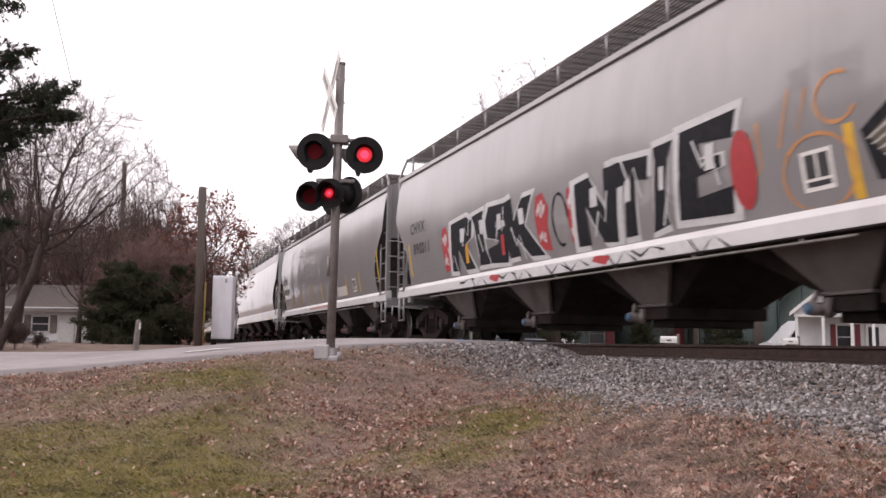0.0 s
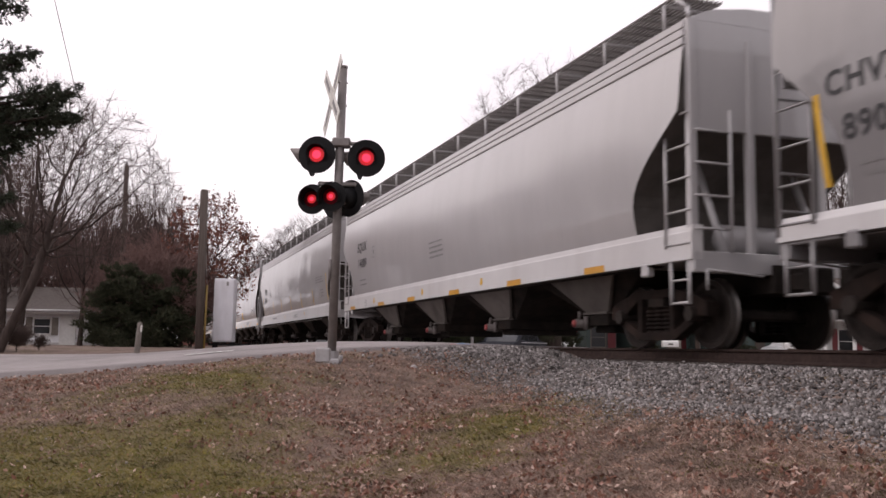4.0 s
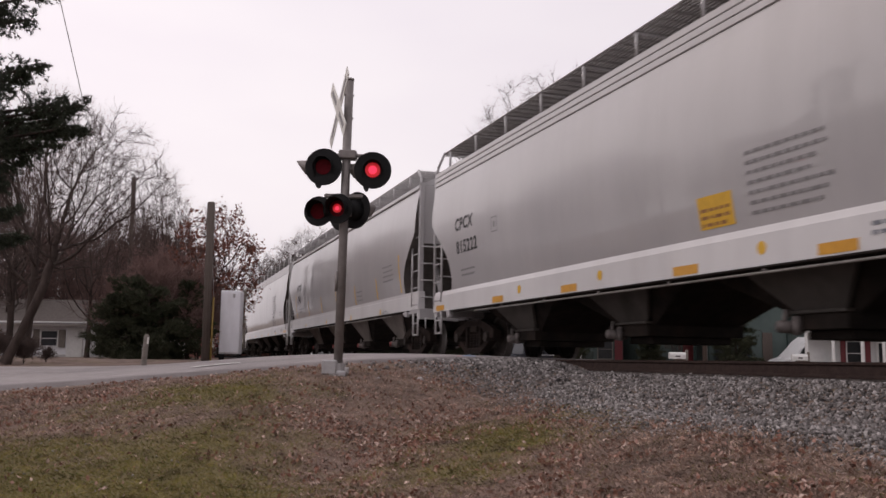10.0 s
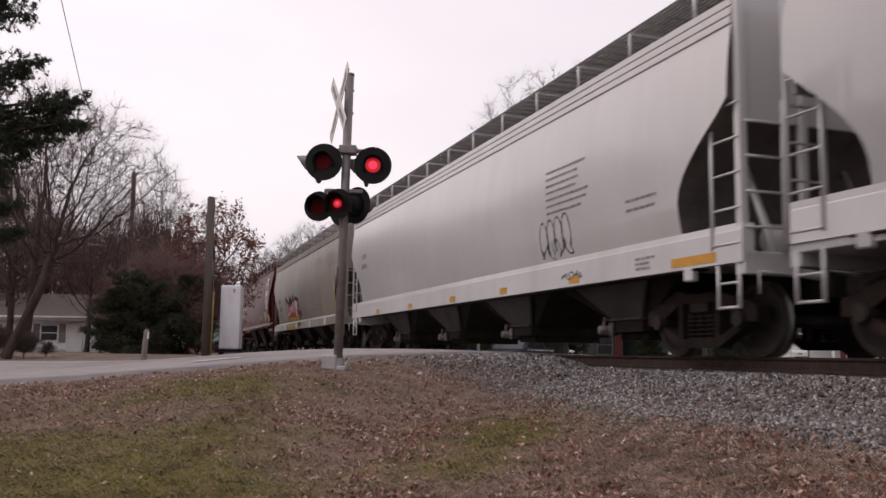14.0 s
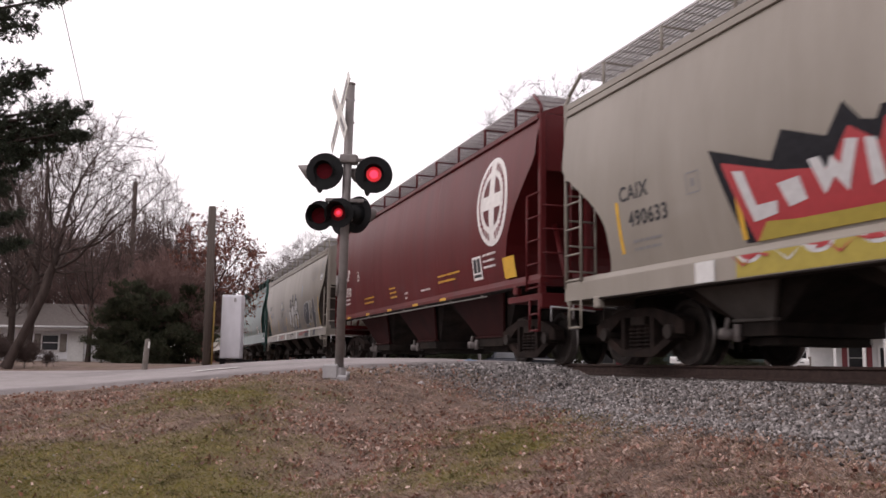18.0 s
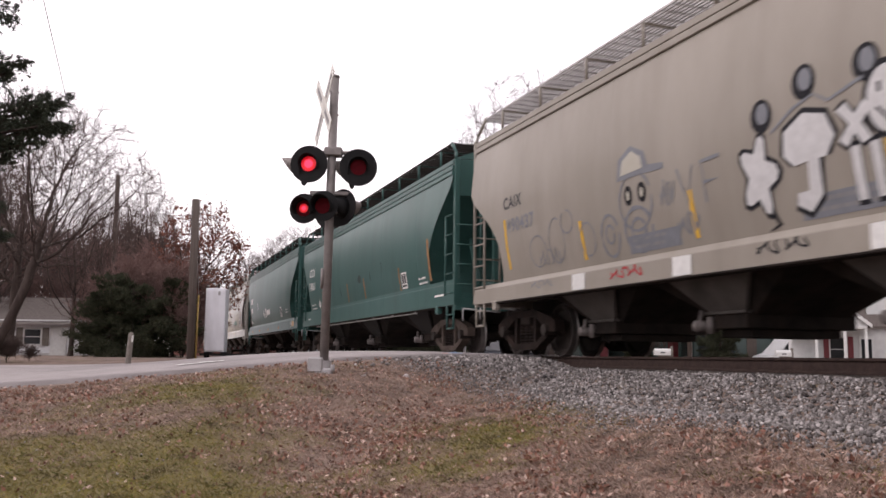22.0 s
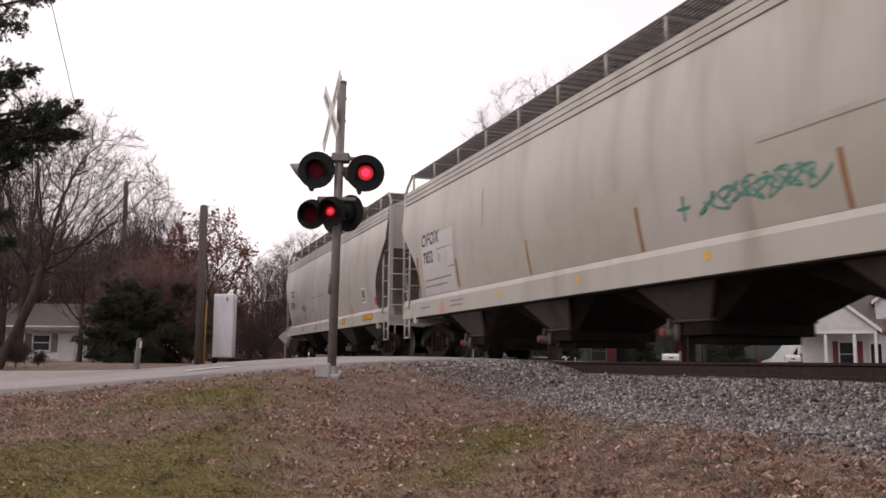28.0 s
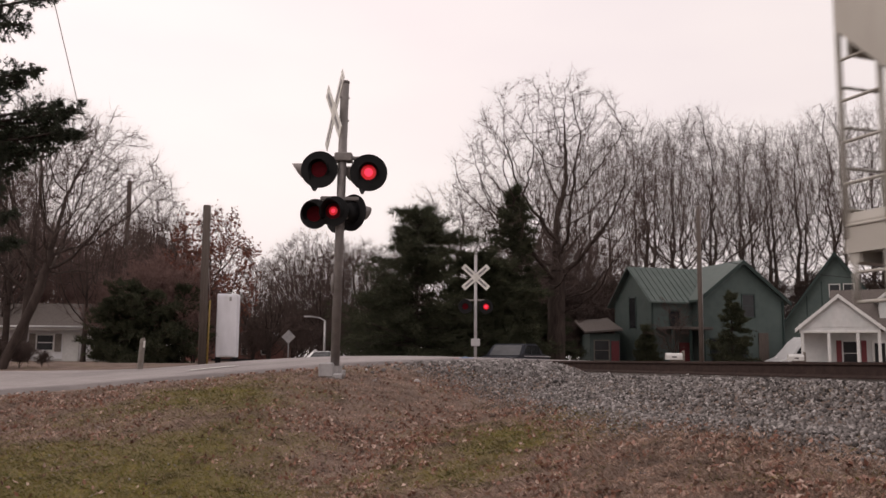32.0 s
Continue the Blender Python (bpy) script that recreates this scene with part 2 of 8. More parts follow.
def big_mesh(name, verts, faces, material, smooth=False):
    """A mesh from numpy arrays: verts (n, 3), faces (m, k)."""
    me = bpy.data.meshes.new(name)
    m, k = faces.shape
    me.vertices.add(len(verts))
    me.vertices.foreach_set("co", verts.astype(np.float32).ravel())
    me.loops.add(m * k)
    me.loops.foreach_set("vertex_index", faces.astype(np.int32).ravel())
    me.polygons.add(m)
    me.polygons.foreach_set("loop_start", np.arange(0, m * k, k, dtype=np.int32))
    me.update(calc_edges=True)
    me.validate()
    me.materials.append(material)
    if smooth:
        me.polygons.foreach_set("use_smooth", [True] * len(me.polygons))
    return me


def done(bm, name, material, smooth=False):
    me = bpy.data.meshes.new(name)
    bmesh.ops.recalc_face_normals(bm, faces=bm.faces[:])
    bm.to_mesh(me)
    bm.free()
    me.materials.append(material)
    if smooth:
        me.polygons.foreach_set("use_smooth", [True] * len(me.polygons))
    return me


def part(name, data, parent, label="", m=None):
    ob = new(name, data)
    ob.parent = parent
    if m is not None:
        ob.matrix_basis = m
    if label:
        ob["label"] = label
    return ob


def thing(name, label, category, m=None, group="", kind="", data=None):
    ob = new(name, data)
    if m is not None:
        ob.matrix_basis = m
    return tagged(ob, label, category, group, kind)


def add_box(bm, x0, x1, y0, y1, z0, z1, bevel=0.0):
    r = bmesh.ops.create_cube(bm, size=1)
    vs = r["verts"]
    bmesh.ops.scale(bm, vec=(x1 - x0, y1 - y0, z1 - z0), verts=vs)
    bmesh.ops.translate(bm, vec=((x0 + x1) / 2, (y0 + y1) / 2, (z0 + z1) / 2), verts=vs)
    if bevel:
        es = list({e for v in vs for e in v.link_edges})
        bmesh.ops.bevel(bm, geom=es, offset=bevel, segments=1, affect="EDGES")
    return vs


def box_mesh(name, material, x0, x1, y0, y1, z0, z1, bevel=0.0):
    bm = bmesh.new()
    add_box(bm, x0, x1, y0, y1, z0, z1, bevel)
    return done(bm, name, material)


def boxes_mesh(name, material, boxes, bevel=0.0):
    bm = bmesh.new()
    for b in boxes:
        add_box(bm, *b, bevel)
    return done(bm, name, material)


def add_rod(bm, a, b, r, r2=None, seg=8):
    a, b = Vector(a), Vector(b)
    d = b - a
    m = Matrix.Translation((a + b) / 2) @ d.to_track_quat("Z", "Y").to_matrix().to_4x4()
    return bmesh.ops.create_cone(bm, cap_ends=True, segments=seg, radius1=r, radius2=r if r2 is None else r2, depth=d.length, matrix=m)["verts"]


def rods_mesh(name, material, rods, seg=8, smooth=True):
    bm = bmesh.new()
    for a, b, r in rods:
        add_rod(bm, a, b, r, seg=seg)
    return done(bm, name, material, smooth)


def cable_mesh(points, r, material):
    """A thin round cable along the points, in one piece."""
    p = [Vector(q) for q in points]
    vs, fs, n = [], [], 6
    for i, q in enumerate(p):
        d = (p[min(i + 1, len(p) - 1)] - p[max(i - 1, 0)]).normalized()
        u = d.cross(Vector((0, 0, 1))).normalized()
        w = u.cross(d)
        vs += [q + (u * math.cos(2 * math.pi * k / n) + w * math.sin(2 * math.pi * k / n)) * r for k in range(n)]
        if i:
            o = (i - 1) * n
            fs += [(o + k, o + (k + 1) % n, o + n + (k + 1) % n, o + n + k) for k in range(n)]
    fs += [tuple(range(n)), tuple(range(len(vs) - 1, len(vs) - n - 1, -1))]
    return mesh_of("cable", vs, fs, material, True)


def add_prism(bm, outline, y0, y1):
    """An outline of (x, z) points drawn out from y0 to y1."""
    front = [bm.verts.new((x, y0, z)) for x, z in outline]
    back = [bm.verts.new((x, y1, z)) for x, z in outline]
    n = len(outline)
    bm.faces.new(front)
    bm.faces.new(back[::-1])
    for i in range(n):
        bm.faces.new((front[i], back[i], back[(i + 1) % n], front[(i + 1) % n]))


def prism_mesh(name, material, outline, y0, y1):
    bm = bmesh.new()
    add_prism(bm, outline, y0, y1)
    return done(bm, name, material)


def smoothstep(a, b, x):
    t = np.clip((np.asarray(x, float) - a) / (b - a), 0, 1)
    return t * t * (3 - 2 * t)


def tubes(segs, sides=3):
    """Tapered tubes along segments (n, 8): two ends and two radii."""
    s = np.asarray(segs, float)
    a, b, ra, rb = s[:, 0:3], s[:, 3:6], s[:, 6], s[:, 7]
    d = b - a
    d /= np.maximum(np.linalg.norm(d, axis=1, keepdims=True), 1e-9)
    up = np.where(np.abs(d[:, 2:3]) > 0.9, [[1.0, 0, 0]], [[0, 0, 1.0]])
    u = np.cross(d, up)
    u /= np.linalg.norm(u, axis=1, keepdims=True)
    v = np.cross(d, u)
    ang = np.arange(sides) * 2 * np.pi / sides
    ring = u[:, None, :] * np.cos(ang)[None, :, None] + v[:, None, :] * np.sin(ang)[None, :, None]
    va = a[:, None, :] + ring * ra[:, None, None]
    vb = b[:, None, :] + ring * rb[:, None, None]
    verts = np.concatenate([va, vb], axis=1).reshape(-1, 3)
    base = (np.arange(len(s)) * 2 * sides)[:, None, None]
    i = np.arange(sides)
    quad = np.stack([i, (i + 1) % sides, (i + 1) % sides + sides, i + sides], axis=1)[None]
    return verts, (base + quad).reshape(-1, 4)

# ---- the line of the track: a wide curve ----
FACE_X, FACE_Y, HEADING, RADIUS = 1.185, 16.64, radians(19.14), 2350.0  # where a car's near side ends at 31 s
HALF = 1.55
BEND_X, BEND_Y = FACE_X + RADIUS * math.cos(HEADING), FACE_Y + RADIUS * math.sin(HEADING)


def along(s, off=0.0):
    """The place and heading s metres along the track's centre; off: metres to the right of the way of travel (the camera's side)."""
    a = HEADING + s / RADIUS
    r = RADIUS - HALF + off
    return BEND_X - r * math.cos(a), BEND_Y - r * math.sin(a), a


def track_pose(s, z=0.0):
    x, y, a = along(s)
    return Matrix.Translation((x, y, z)) @ Euler((0, 0, a - math.pi / 2)).to_matrix().to_4x4()


def from_track(x, y):
    return np.hypot(np.asarray(x) - BEND_X, np.asarray(y) - BEND_Y) - (RADIUS - HALF)


# ---- the lie of the land ----
def road_height(x, y):
    return np.where(from_track(x, y) < 0, -0.92 * smoothstep(4.0, 22.0, -from_track(x, y)), 0) + 0.02 - 0.60 * (1 - smoothstep(-8.5, 1.0, x)) - 0.012 * np.clip(-8.5 - np.asarray(x), 0, 60) + 0.04 * np.clip(np.asarray(y) - 13.2, 0, 7) * (1 - smoothstep(-5.0, 1.5, x))


def land(x, y):
    x, y = np.asarray(x, float), np.asarray(y, float)
    d = from_track(x, y)
    edge = 13.3 + 0.9 * np.clip(x + 2.2, 0, 40)
    low = -1.08
    near_road = road_height(x, y) - 0.05
    z1 = near_road + (low - near_road) * smoothstep(0.2, 8.0, edge - y)
    z2 = -0.52 + (low + 0.52) * smoothstep(3.0, 7.5, d)
    z = np.maximum(z1, np.where(d > 0, z2, -0.5))
    bank = -0.22 - 0.21 * np.clip(np.abs(d) - 1.6, 0, 9)
    z = np.maximum(z, np.where(np.abs(d) < 3.7, bank, -9))
    far = smoothstep(3.0, 9.0, -d)
    z = z * (1 - far) + far * (-0.90 + 0.004 * np.clip(-d - 30, 0, 60))
    beyond = smoothstep(20.5, 26.0, y) * smoothstep(2.5, 5.0, d)
    z = z * (1 - beyond) + beyond * -0.16
    z = z + 0.025 * np.sin(x * 1.7 + 0.6 * y) * np.sin(y * 1.3 - 0.4 * x) * smoothstep(0.5, 3, edge - y)
    return z


def graded(lo, hi, fine_lo, fine_hi, step, growth=1.18):
    mid = list(np.arange(fine_lo, fine_hi + step / 2, step))
    out, s = [], step
    while mid[-1] < hi:
        s *= growth
        mid.append(mid[-1] + s)
    s, v = step, fine_lo
    while v > lo:
        s *= growth
        v -= s
        out.append(v)
    return np.array(out[::-1] + mid)


def patch(x, y):
    """Where the turf is green: 0 to 1."""
    g = 1.1 * np.exp(-((x + 2.6) / 1.7) ** 2 - ((y - 7.0) / 1.9) ** 2) + 0.7 * np.exp(-((x + 3.6) / 1.5) ** 2 - ((y - 5.8) / 1.2) ** 2) + 1.2 * np.exp(-((x - 0.6) / 0.55) ** 2 - ((y - 8.3) / 0.9) ** 2) + 0.6 * np.exp(-((x - 0.25) / 0.4) ** 2 - ((y - 6.9) / 0.4) ** 2) + 0.9 * np.exp(-((x + 2.6) / 1.0) ** 2 - ((y - 10.4) / 0.9) ** 2) + 0.4 * np.exp(-((x - 1.2) / 0.7) ** 2 - ((y - 9.2) / 0.5) ** 2)
    return g + 0.30 * np.sin(x * 2.3 + 1.7 * np.sin(y * 1.1)) * np.sin(y * 1.9 + x) + 0.22 * np.sin(x * 5.1 + 2.0 * np.sin(y * 2.3)) * np.sin(y * 4.3 - x * 1.3)


gx, gy = graded(-2500, 2500, -14, 12, 0.3), graded(-600, 3500, -4, 34, 0.3)
GX, GY = np.meshgrid(gx, gy)
verts = np.stack([GX.ravel(), GY.ravel(), land(GX, GY).ravel()], axis=1)

# the road's middle line, from the left, over the crossing and away
ROAD = [(-140, 13.6), (-60, 14.6), (-25, 15.4), (-9, 16.1), (-4.6, 16.75), (-2.4, 18.0), (-0.9, 20.6), (0.0, 24.5), (-0.6, 31), (-3.5, 46), (-9, 72), (-24, 140), (-60, 260)]
STREET = [(-1.0, 30), (8, 33), (25, 37), (60, 44), (140, 60)]


def spline(points, step):
    """Points along a smooth line through the given ones."""
    p = [Vector((x, y)) for x, y in points]
    p = [2 * p[0] - p[1], *p, 2 * p[-1] - p[-2]]
    out = []
    for i in range(1, len(p) - 2):
        n = max(2, int((p[i + 1] - p[i]).length / step))
        for k in range(n):
            t = k / n
            out.append(0.5 * (2 * p[i] + (p[i + 1] - p[i - 1]) * t + (2 * p[i - 1] - 5 * p[i] + 4 * p[i + 1] - p[i + 2]) * t * t + (3 * p[i] - p[i - 1] - 3 * p[i + 1] + p[i + 2]) * t ** 3))
    out.append(p[-2])
    return out


def strip(name, line, half, lift, material, rows=11):
    vs, fs = [], []
    for i, c in enumerate(line):
        d = (line[min(i + 1, len(line) - 1)] - line[max(i - 1, 0)]).normalized()
        n = Vector((d.y, -d.x))
        for k in range(rows):
            w = half * max(-1, min(1, (2 * (k - 1) / (rows - 3) - 1)))
            ragged = 0.06 * math.sin(i * 1.9) + 0.05 * math.sin(i * 0.7) if abs(w) > half * 0.99 else 0
            q = c + n * (w + ragged * (1 if w > 0 else -1))
            crown = 0.05 * (1 - (w / half) ** 2)
            drop = 0.25 if k in (0, rows - 1) else 0
            vs.append((q.x, q.y, float(road_height(q.x, q.y)) + crown + lift - drop))
    for i in range(len(line) - 1):
        for k in range(rows - 1):
            a = i * rows + k
            fs.append((a, a + rows, a + rows + 1, a + 1))
    return mesh_of(name, vs, fs, material, True)


def road_gap(x, y, line, half):
    best = np.full(np.shape(x), 1e9)
    for a, b in zip(line[:-1], line[1:]):
        dx, dy = b.x - a.x, b.y - a.y
        t = np.clip(((x - a.x) * dx + (y - a.y) * dy) / (dx * dx + dy * dy), 0, 1)
        best = np.minimum(best, np.hypot(x - a.x - t * dx, y - a.y - t * dy))
    return best - half


road_line, street_line = spline(ROAD, 1.0), spline(STREET, 2.0)
near = (np.abs(verts[:, 0]) < 200) & (verts[:, 1] > -20) & (verts[:, 1] < 300)
for line, half in ((road_line, 4.0), (street_line, 3.2)):
    gap = np.full(len(verts), 1e9)
    gap[near] = road_gap(verts[near, 0], verts[near, 1], line, half)
    under = road_height(verts[:, 0], verts[:, 1]) - 0.06
    w = 1 - smoothstep(0.0, 1.2, gap)
    verts[:, 2] = verts[:, 2] * (1 - w) + np.minimum(under, np.where(gap < 0.3, under, verts[:, 2])) * w
nx, ny = len(gx), len(gy)
i, j = np.meshgrid(np.arange(nx - 1), np.arange(ny - 1))
q = (j * nx + i).ravel()
ground = thing("ground", "dry brown winter turf with green patches and fallen leaves", "ground", kind="structure",
               data=big_mesh("ground", verts, np.stack([q, q + 1, q + nx + 1, q + nx], axis=1), M["grass"], True))
thing("road", "worn grey asphalt road over the level crossing", "road", kind="structure", data=strip("road", road_line, 4.0, 0.0, M["asphalt"]))
thing("road_street", "grey asphalt side street behind the track", "road", kind="structure", data=strip("street", street_line, 3.2, 0.004, M["asphalt"], 7))

tint = ground.data.attributes.new("green", "FLOAT", "POINT")
tint.data.foreach_set("value", np.where((np.abs(verts[:, 0]) < 40) & (np.abs(verts[:, 1]) < 60), np.clip(patch(verts[:, 0], verts[:, 1]), 0, 1), 0.15).astype(np.float32))

# ---- the railway track ----
RAIL_PROFILE = [(-0.07, -0.180), (0.07, -0.180), (0.07, -0.165), (0.012, -0.14), (0.012, -0.045), (0.037, -0.03), (0.037, -0.004), (0.03, 0.0), (-0.03, 0.0), (-0.037, -0.004), (-0.037, -0.03), (-0.012, -0.045), (-0.012, -0.14), (-0.07, -0.165)]
track = thing("railway_track", "single railway track on wooden ties in grey ballast", "track", kind="structure")
for side in (-0.755, 0.755):
    vs, fs, n = [], [], len(RAIL_PROFILE)
    stations = list(range(-330, 61, 3))
    for k, s in enumerate(stations):
        for w, z in RAIL_PROFILE:
            x, y, a = along(s, side + w)
            vs.append((x, y, z))
        if k:
            for m in range(n):
                fs.append(((k - 1) * n + m, (k - 1) * n + (m + 1) % n, k * n + (m + 1) % n, k * n + m))
    me = mesh_of("rail", vs, fs, M["rail"], False)
    me.materials.append(M["rail_top"])
    for p in me.polygons:
        if p.index % n == 7:
            p.material_index = 1
    part("rail", me, track, "rusty steel rail with a bright head")
tie_me = box_mesh("tie", M["tie"], -0.11, 0.11, -1.3, 1.3, -0.36, -0.183, 0.015)
for k in range(150):
    part("tie", tie_me, track, m=track_pose(-60 + 0.52 * k))

# ---- covered hopper cars ----
SPEED = 8.36
# trailing and leading ends of the cars, in metres along the track at 31 s
def car_paint(name, c1, c2, dirt, amount, rough=0.4, coat=0.6):
    """Glossy paint on slightly dented sheets, with runs of dirt down the side and weld seams."""
    m = surface(name, c1, c2, 0.9, rough, 0.0, stretch=(1.0, 1.0, 0.35), stain=dirt, stain_scale=1.0, stain_amount=amount, stain_stretch=(1.2, 1.0, 0.25), coat=coat, spec=0.2 + 0.6 * coat)
    n, l = m.node_tree.nodes, m.node_tree.links
    b = n["Principled BSDF"]
    b.inputs["Coat Roughness"].default_value = 0.07
    b.inputs["Coat IOR"].default_value = 1.5 + 0.4 * coat
    at = n.new("ShaderNodeTexCoord")
    mp = n.new("ShaderNodeMapping")
    mp.inputs["Scale"].default_value = (1.0, 0.0, 0.33)
    l.new(at.outputs["Object"], mp.inputs["Vector"])
    dent = n.new("ShaderNodeTexNoise")
    dent.inputs["Scale"].default_value, dent.inputs["Detail"].default_value, dent.inputs["Roughness"].default_value = 0.6, 3.0, 0.4
    l.new(mp.outputs["Vector"], dent.inputs["Vector"])
    bp = n.new("ShaderNodeBump")
    bp.inputs["Strength"].default_value, bp.inputs["Distance"].default_value = 0.2, 0.2
    l.new(dent.outputs["Fac"], bp.inputs["Height"])
    xyz = n.new("ShaderNodeSeparateXYZ")
    l.new(at.outputs["Object"], xyz.inputs["Vector"])
    wrap = n.new("ShaderNodeMath")
    wrap.operation, wrap.inputs[1].default_value = "PINGPONG", 1.52
    l.new(xyz.outputs["X"], wrap.inputs[0])
    seam = n.new("ShaderNodeMapRange")
    seam.inputs["From Min"].default_value, seam.inputs["From Max"].default_value = 0.0, 0.03
    l.new(wrap.outputs["Value"], seam.inputs["Value"])
    bp2 = n.new("ShaderNodeBump")
    bp2.inputs["Strength"].default_value, bp2.inputs["Distance"].default_value = 0.35, 0.008
    l.new(seam.outputs["Result"], bp2.inputs["Height"])
    l.new(bp.outputs["Normal"], bp2.inputs["Normal"])
    l.new(bp2.outputs["Normal"], b.inputs["Normal"])
    l.new(bp2.outputs["Normal"], b.inputs["Coat Normal"])
    return m


PAINT = {
    "silver": car_paint("silver_grey_car_paint", (0.185, 0.178, 0.18), (0.225, 0.216, 0.218), (0.13, 0.123, 0.121), 0.3),
    "grey": car_paint("light_grey_car_paint", (0.365, 0.354, 0.354), (0.41, 0.398, 0.398), (0.31, 0.293, 0.28), 0.25),
    "white": car_paint("off_white_car_paint", (0.48, 0.467, 0.46), (0.53, 0.517, 0.51), (0.38, 0.355, 0.335), 0.25),
    "sill": car_paint("white_sill_paint", (0.52, 0.51, 0.51), (0.60, 0.59, 0.585), (0.40, 0.37, 0.35), 0.35, 0.45, 0.3),
    "tan": car_paint("beige_car_paint", (0.235, 0.212, 0.178), (0.285, 0.258, 0.22), (0.16, 0.135, 0.11), 0.45, 0.5, 0.14),
    "red": car_paint("oxide_red_car_paint", (0.086, 0.0085, 0.0095), (0.108, 0.011, 0.012), (0.05, 0.007, 0.008), 0.5, 0.5, 0.05),
    "green": car_paint("blue_green_car_paint", (0.0285, 0.083, 0.073), (0.038, 0.101, 0.09), (0.018, 0.05, 0.045), 0.45, 0.47, 0.12),
    "cream": car_paint("dirty_cream_car_paint", (0.385, 0.365, 0.325), (0.45, 0.428, 0.386), (0.22, 0.195, 0.15), 0.65, 0.5, 0.2),
}
# grime, coloured darker still for the shade beneath the cars
M["under"] = surface("grimy_shaded_underframe", (0.012, 0.010, 0.009), (0.028, 0.023, 0.020), 3, 0.9, bump=0.4, stain=(0.05, 0.034, 0.027), stain_scale=2, spec=0.12)
M["truck"] = surface("rust_brown_truck_steel", (0.010, 0.0075, 0.0065), (0.024, 0.017, 0.0145), 4, 0.9, bump=0.4, stain=(0.055, 0.034, 0.027), stain_scale=3, stain_amount=0.5, spec=0.12)
M["truck_rust"] = surface("pale_rust_truck_steel", (0.05, 0.038, 0.032), (0.105, 0.082, 0.07), 4, 0.9, bump=0.4, stain=(0.04, 0.03, 0.025), stain_scale=3, stain_amount=0.5, spec=0.12)
M["wheel"] = surface("worn_wheel_steel", (0.018, 0.014, 0.0125), (0.038, 0.03, 0.026), 5, 0.7, 0.2, spec=0.25)
M["tread"] = surface("bright_wheel_tread", (0.14, 0.13, 0.122), (0.22, 0.205, 0.195), 5, 0.4, 0.8)
M["ink"] = flat_paint("black_stencil_paint", (0.03, 0.03, 0.032))
M["white_ink"] = flat_paint("white_stencil_paint", (0.72, 0.70, 0.67))
M["grey_ink"] = flat_paint("faded_grey_stencil", (0.20, 0.195, 0.195))
M["orange"] = flat_paint("amber_reflective_strip", (0.55, 0.27, 0.025), 0.35)
M["rust"] = surface("rust_streak", (0.20, 0.09, 0.03), (0.32, 0.16, 0.06), 6, 0.8)


def lettering(text, size, material):
    """The outlines of a word as a flat mesh in x and z, its middle at the origin."""
    cu = bpy.data.curves.new("lettering", "FONT")
    cu.body, cu.size, cu.align_x, cu.resolution_u = text, size * 0.88, "CENTER", 3
    cu.offset, cu.space_character = size * 0.022, 1.12
    cu.align_y = "CENTER"
    ob = new("lettering", cu)
    bpy.context.view_layer.update()
    me = bpy.data.meshes.new_from_object(ob.evaluated_get(bpy.context.evaluated_depsgraph_get()))
    bpy.data.objects.remove(ob)
    me.materials.clear()
    me.materials.append(material)
    return me


def half_width(z, eave, bulge):
    """Half the body's width at height z: a gently bowed side."""
    t = (z - 1.2) / (eave - 1.2)
    return 1.42 + bulge * 4 * t * (1 - t) + 0.05 * t


def end_inset(z, eave, cut):
    """How far the body's end lies behind the car's end at height z: a slope that rounds into an upright edge."""
    depth, top = cut
    if z >= top:
        return 0.10
    t = min(1.0, (top - z) / (top - 1.85))
    r = 0.10 + depth * math.sin(t * math.pi / 2) ** 1.15
    return r - (0.22 * ((1.6 - z) / 0.4) ** 2 if z < 1.6 else 0)


def body_mesh(L, eave, bulge, cut, material, end_material, base=1.2):
    """Bowed side sheets, cut back at the ends, with sloping end sheets between them."""
    h = L / 2
    nz, nx = 20, 25
    levels = [base + (eave - base) * k / nz for k in range(nz + 1)]
    vs, fs, flat = [], [], []
    for s in (-1, 1):
        o = len(vs)
        for z in levels:
            w, e = half_width(z, eave, bulge), h - end_inset(z, eave, cut)
            vs += [(-e + 2 * e * k / (nx - 1), s * w, z) for k in range(nx)]
        for k in range(nz):
            for m in range(nx - 1):
                q = (o + k * nx + m, o + k * nx + m + 1, o + (k + 1) * nx + m + 1, o + (k + 1) * nx + m)
                fs.append(q if s < 0 else q[::-1])
    for e in (-1, 1):
        o = len(vs)
        for z in levels:
            w, x = half_width(z, eave, bulge) - 0.012, h - end_inset(z, eave, cut) - 0.05
            vs += [(e * x, -w, z), (e * x, w, z)]
        for k in range(nz):
            q = (o + 2 * k, o + 2 * k + 1, o + 2 * k + 3, o + 2 * k + 2)
            fs.append(q if e > 0 else q[::-1])
    smooth_count = 2 * nz * (nx - 1)
    o = len(vs)
    w0, w1 = half_width(base, eave, bulge), half_width(eave, eave, bulge)
    x0, x1 = h - end_inset(base, eave, cut), h - end_inset(eave, eave, cut)
    vs += [(-x0, -w0, base), (x0, -w0, base), (x0, w0, base), (-x0, w0, base), (-x1, -w1, eave), (x1, -w1, eave), (x1, w1, eave), (-x1, w1, eave)]
    fs += [(o + 3, o + 2, o + 1, o), (o + 4, o + 5, o + 6, o + 7)]
    me = mesh_of("body", vs, fs, material)
    me.materials.append(end_material)
    for p in me.polygons:
        p.use_smooth = p.index < smooth_count
        p.material_index = 1 if smooth_count <= p.index < smooth_count + 2 * nz else 0
    return me


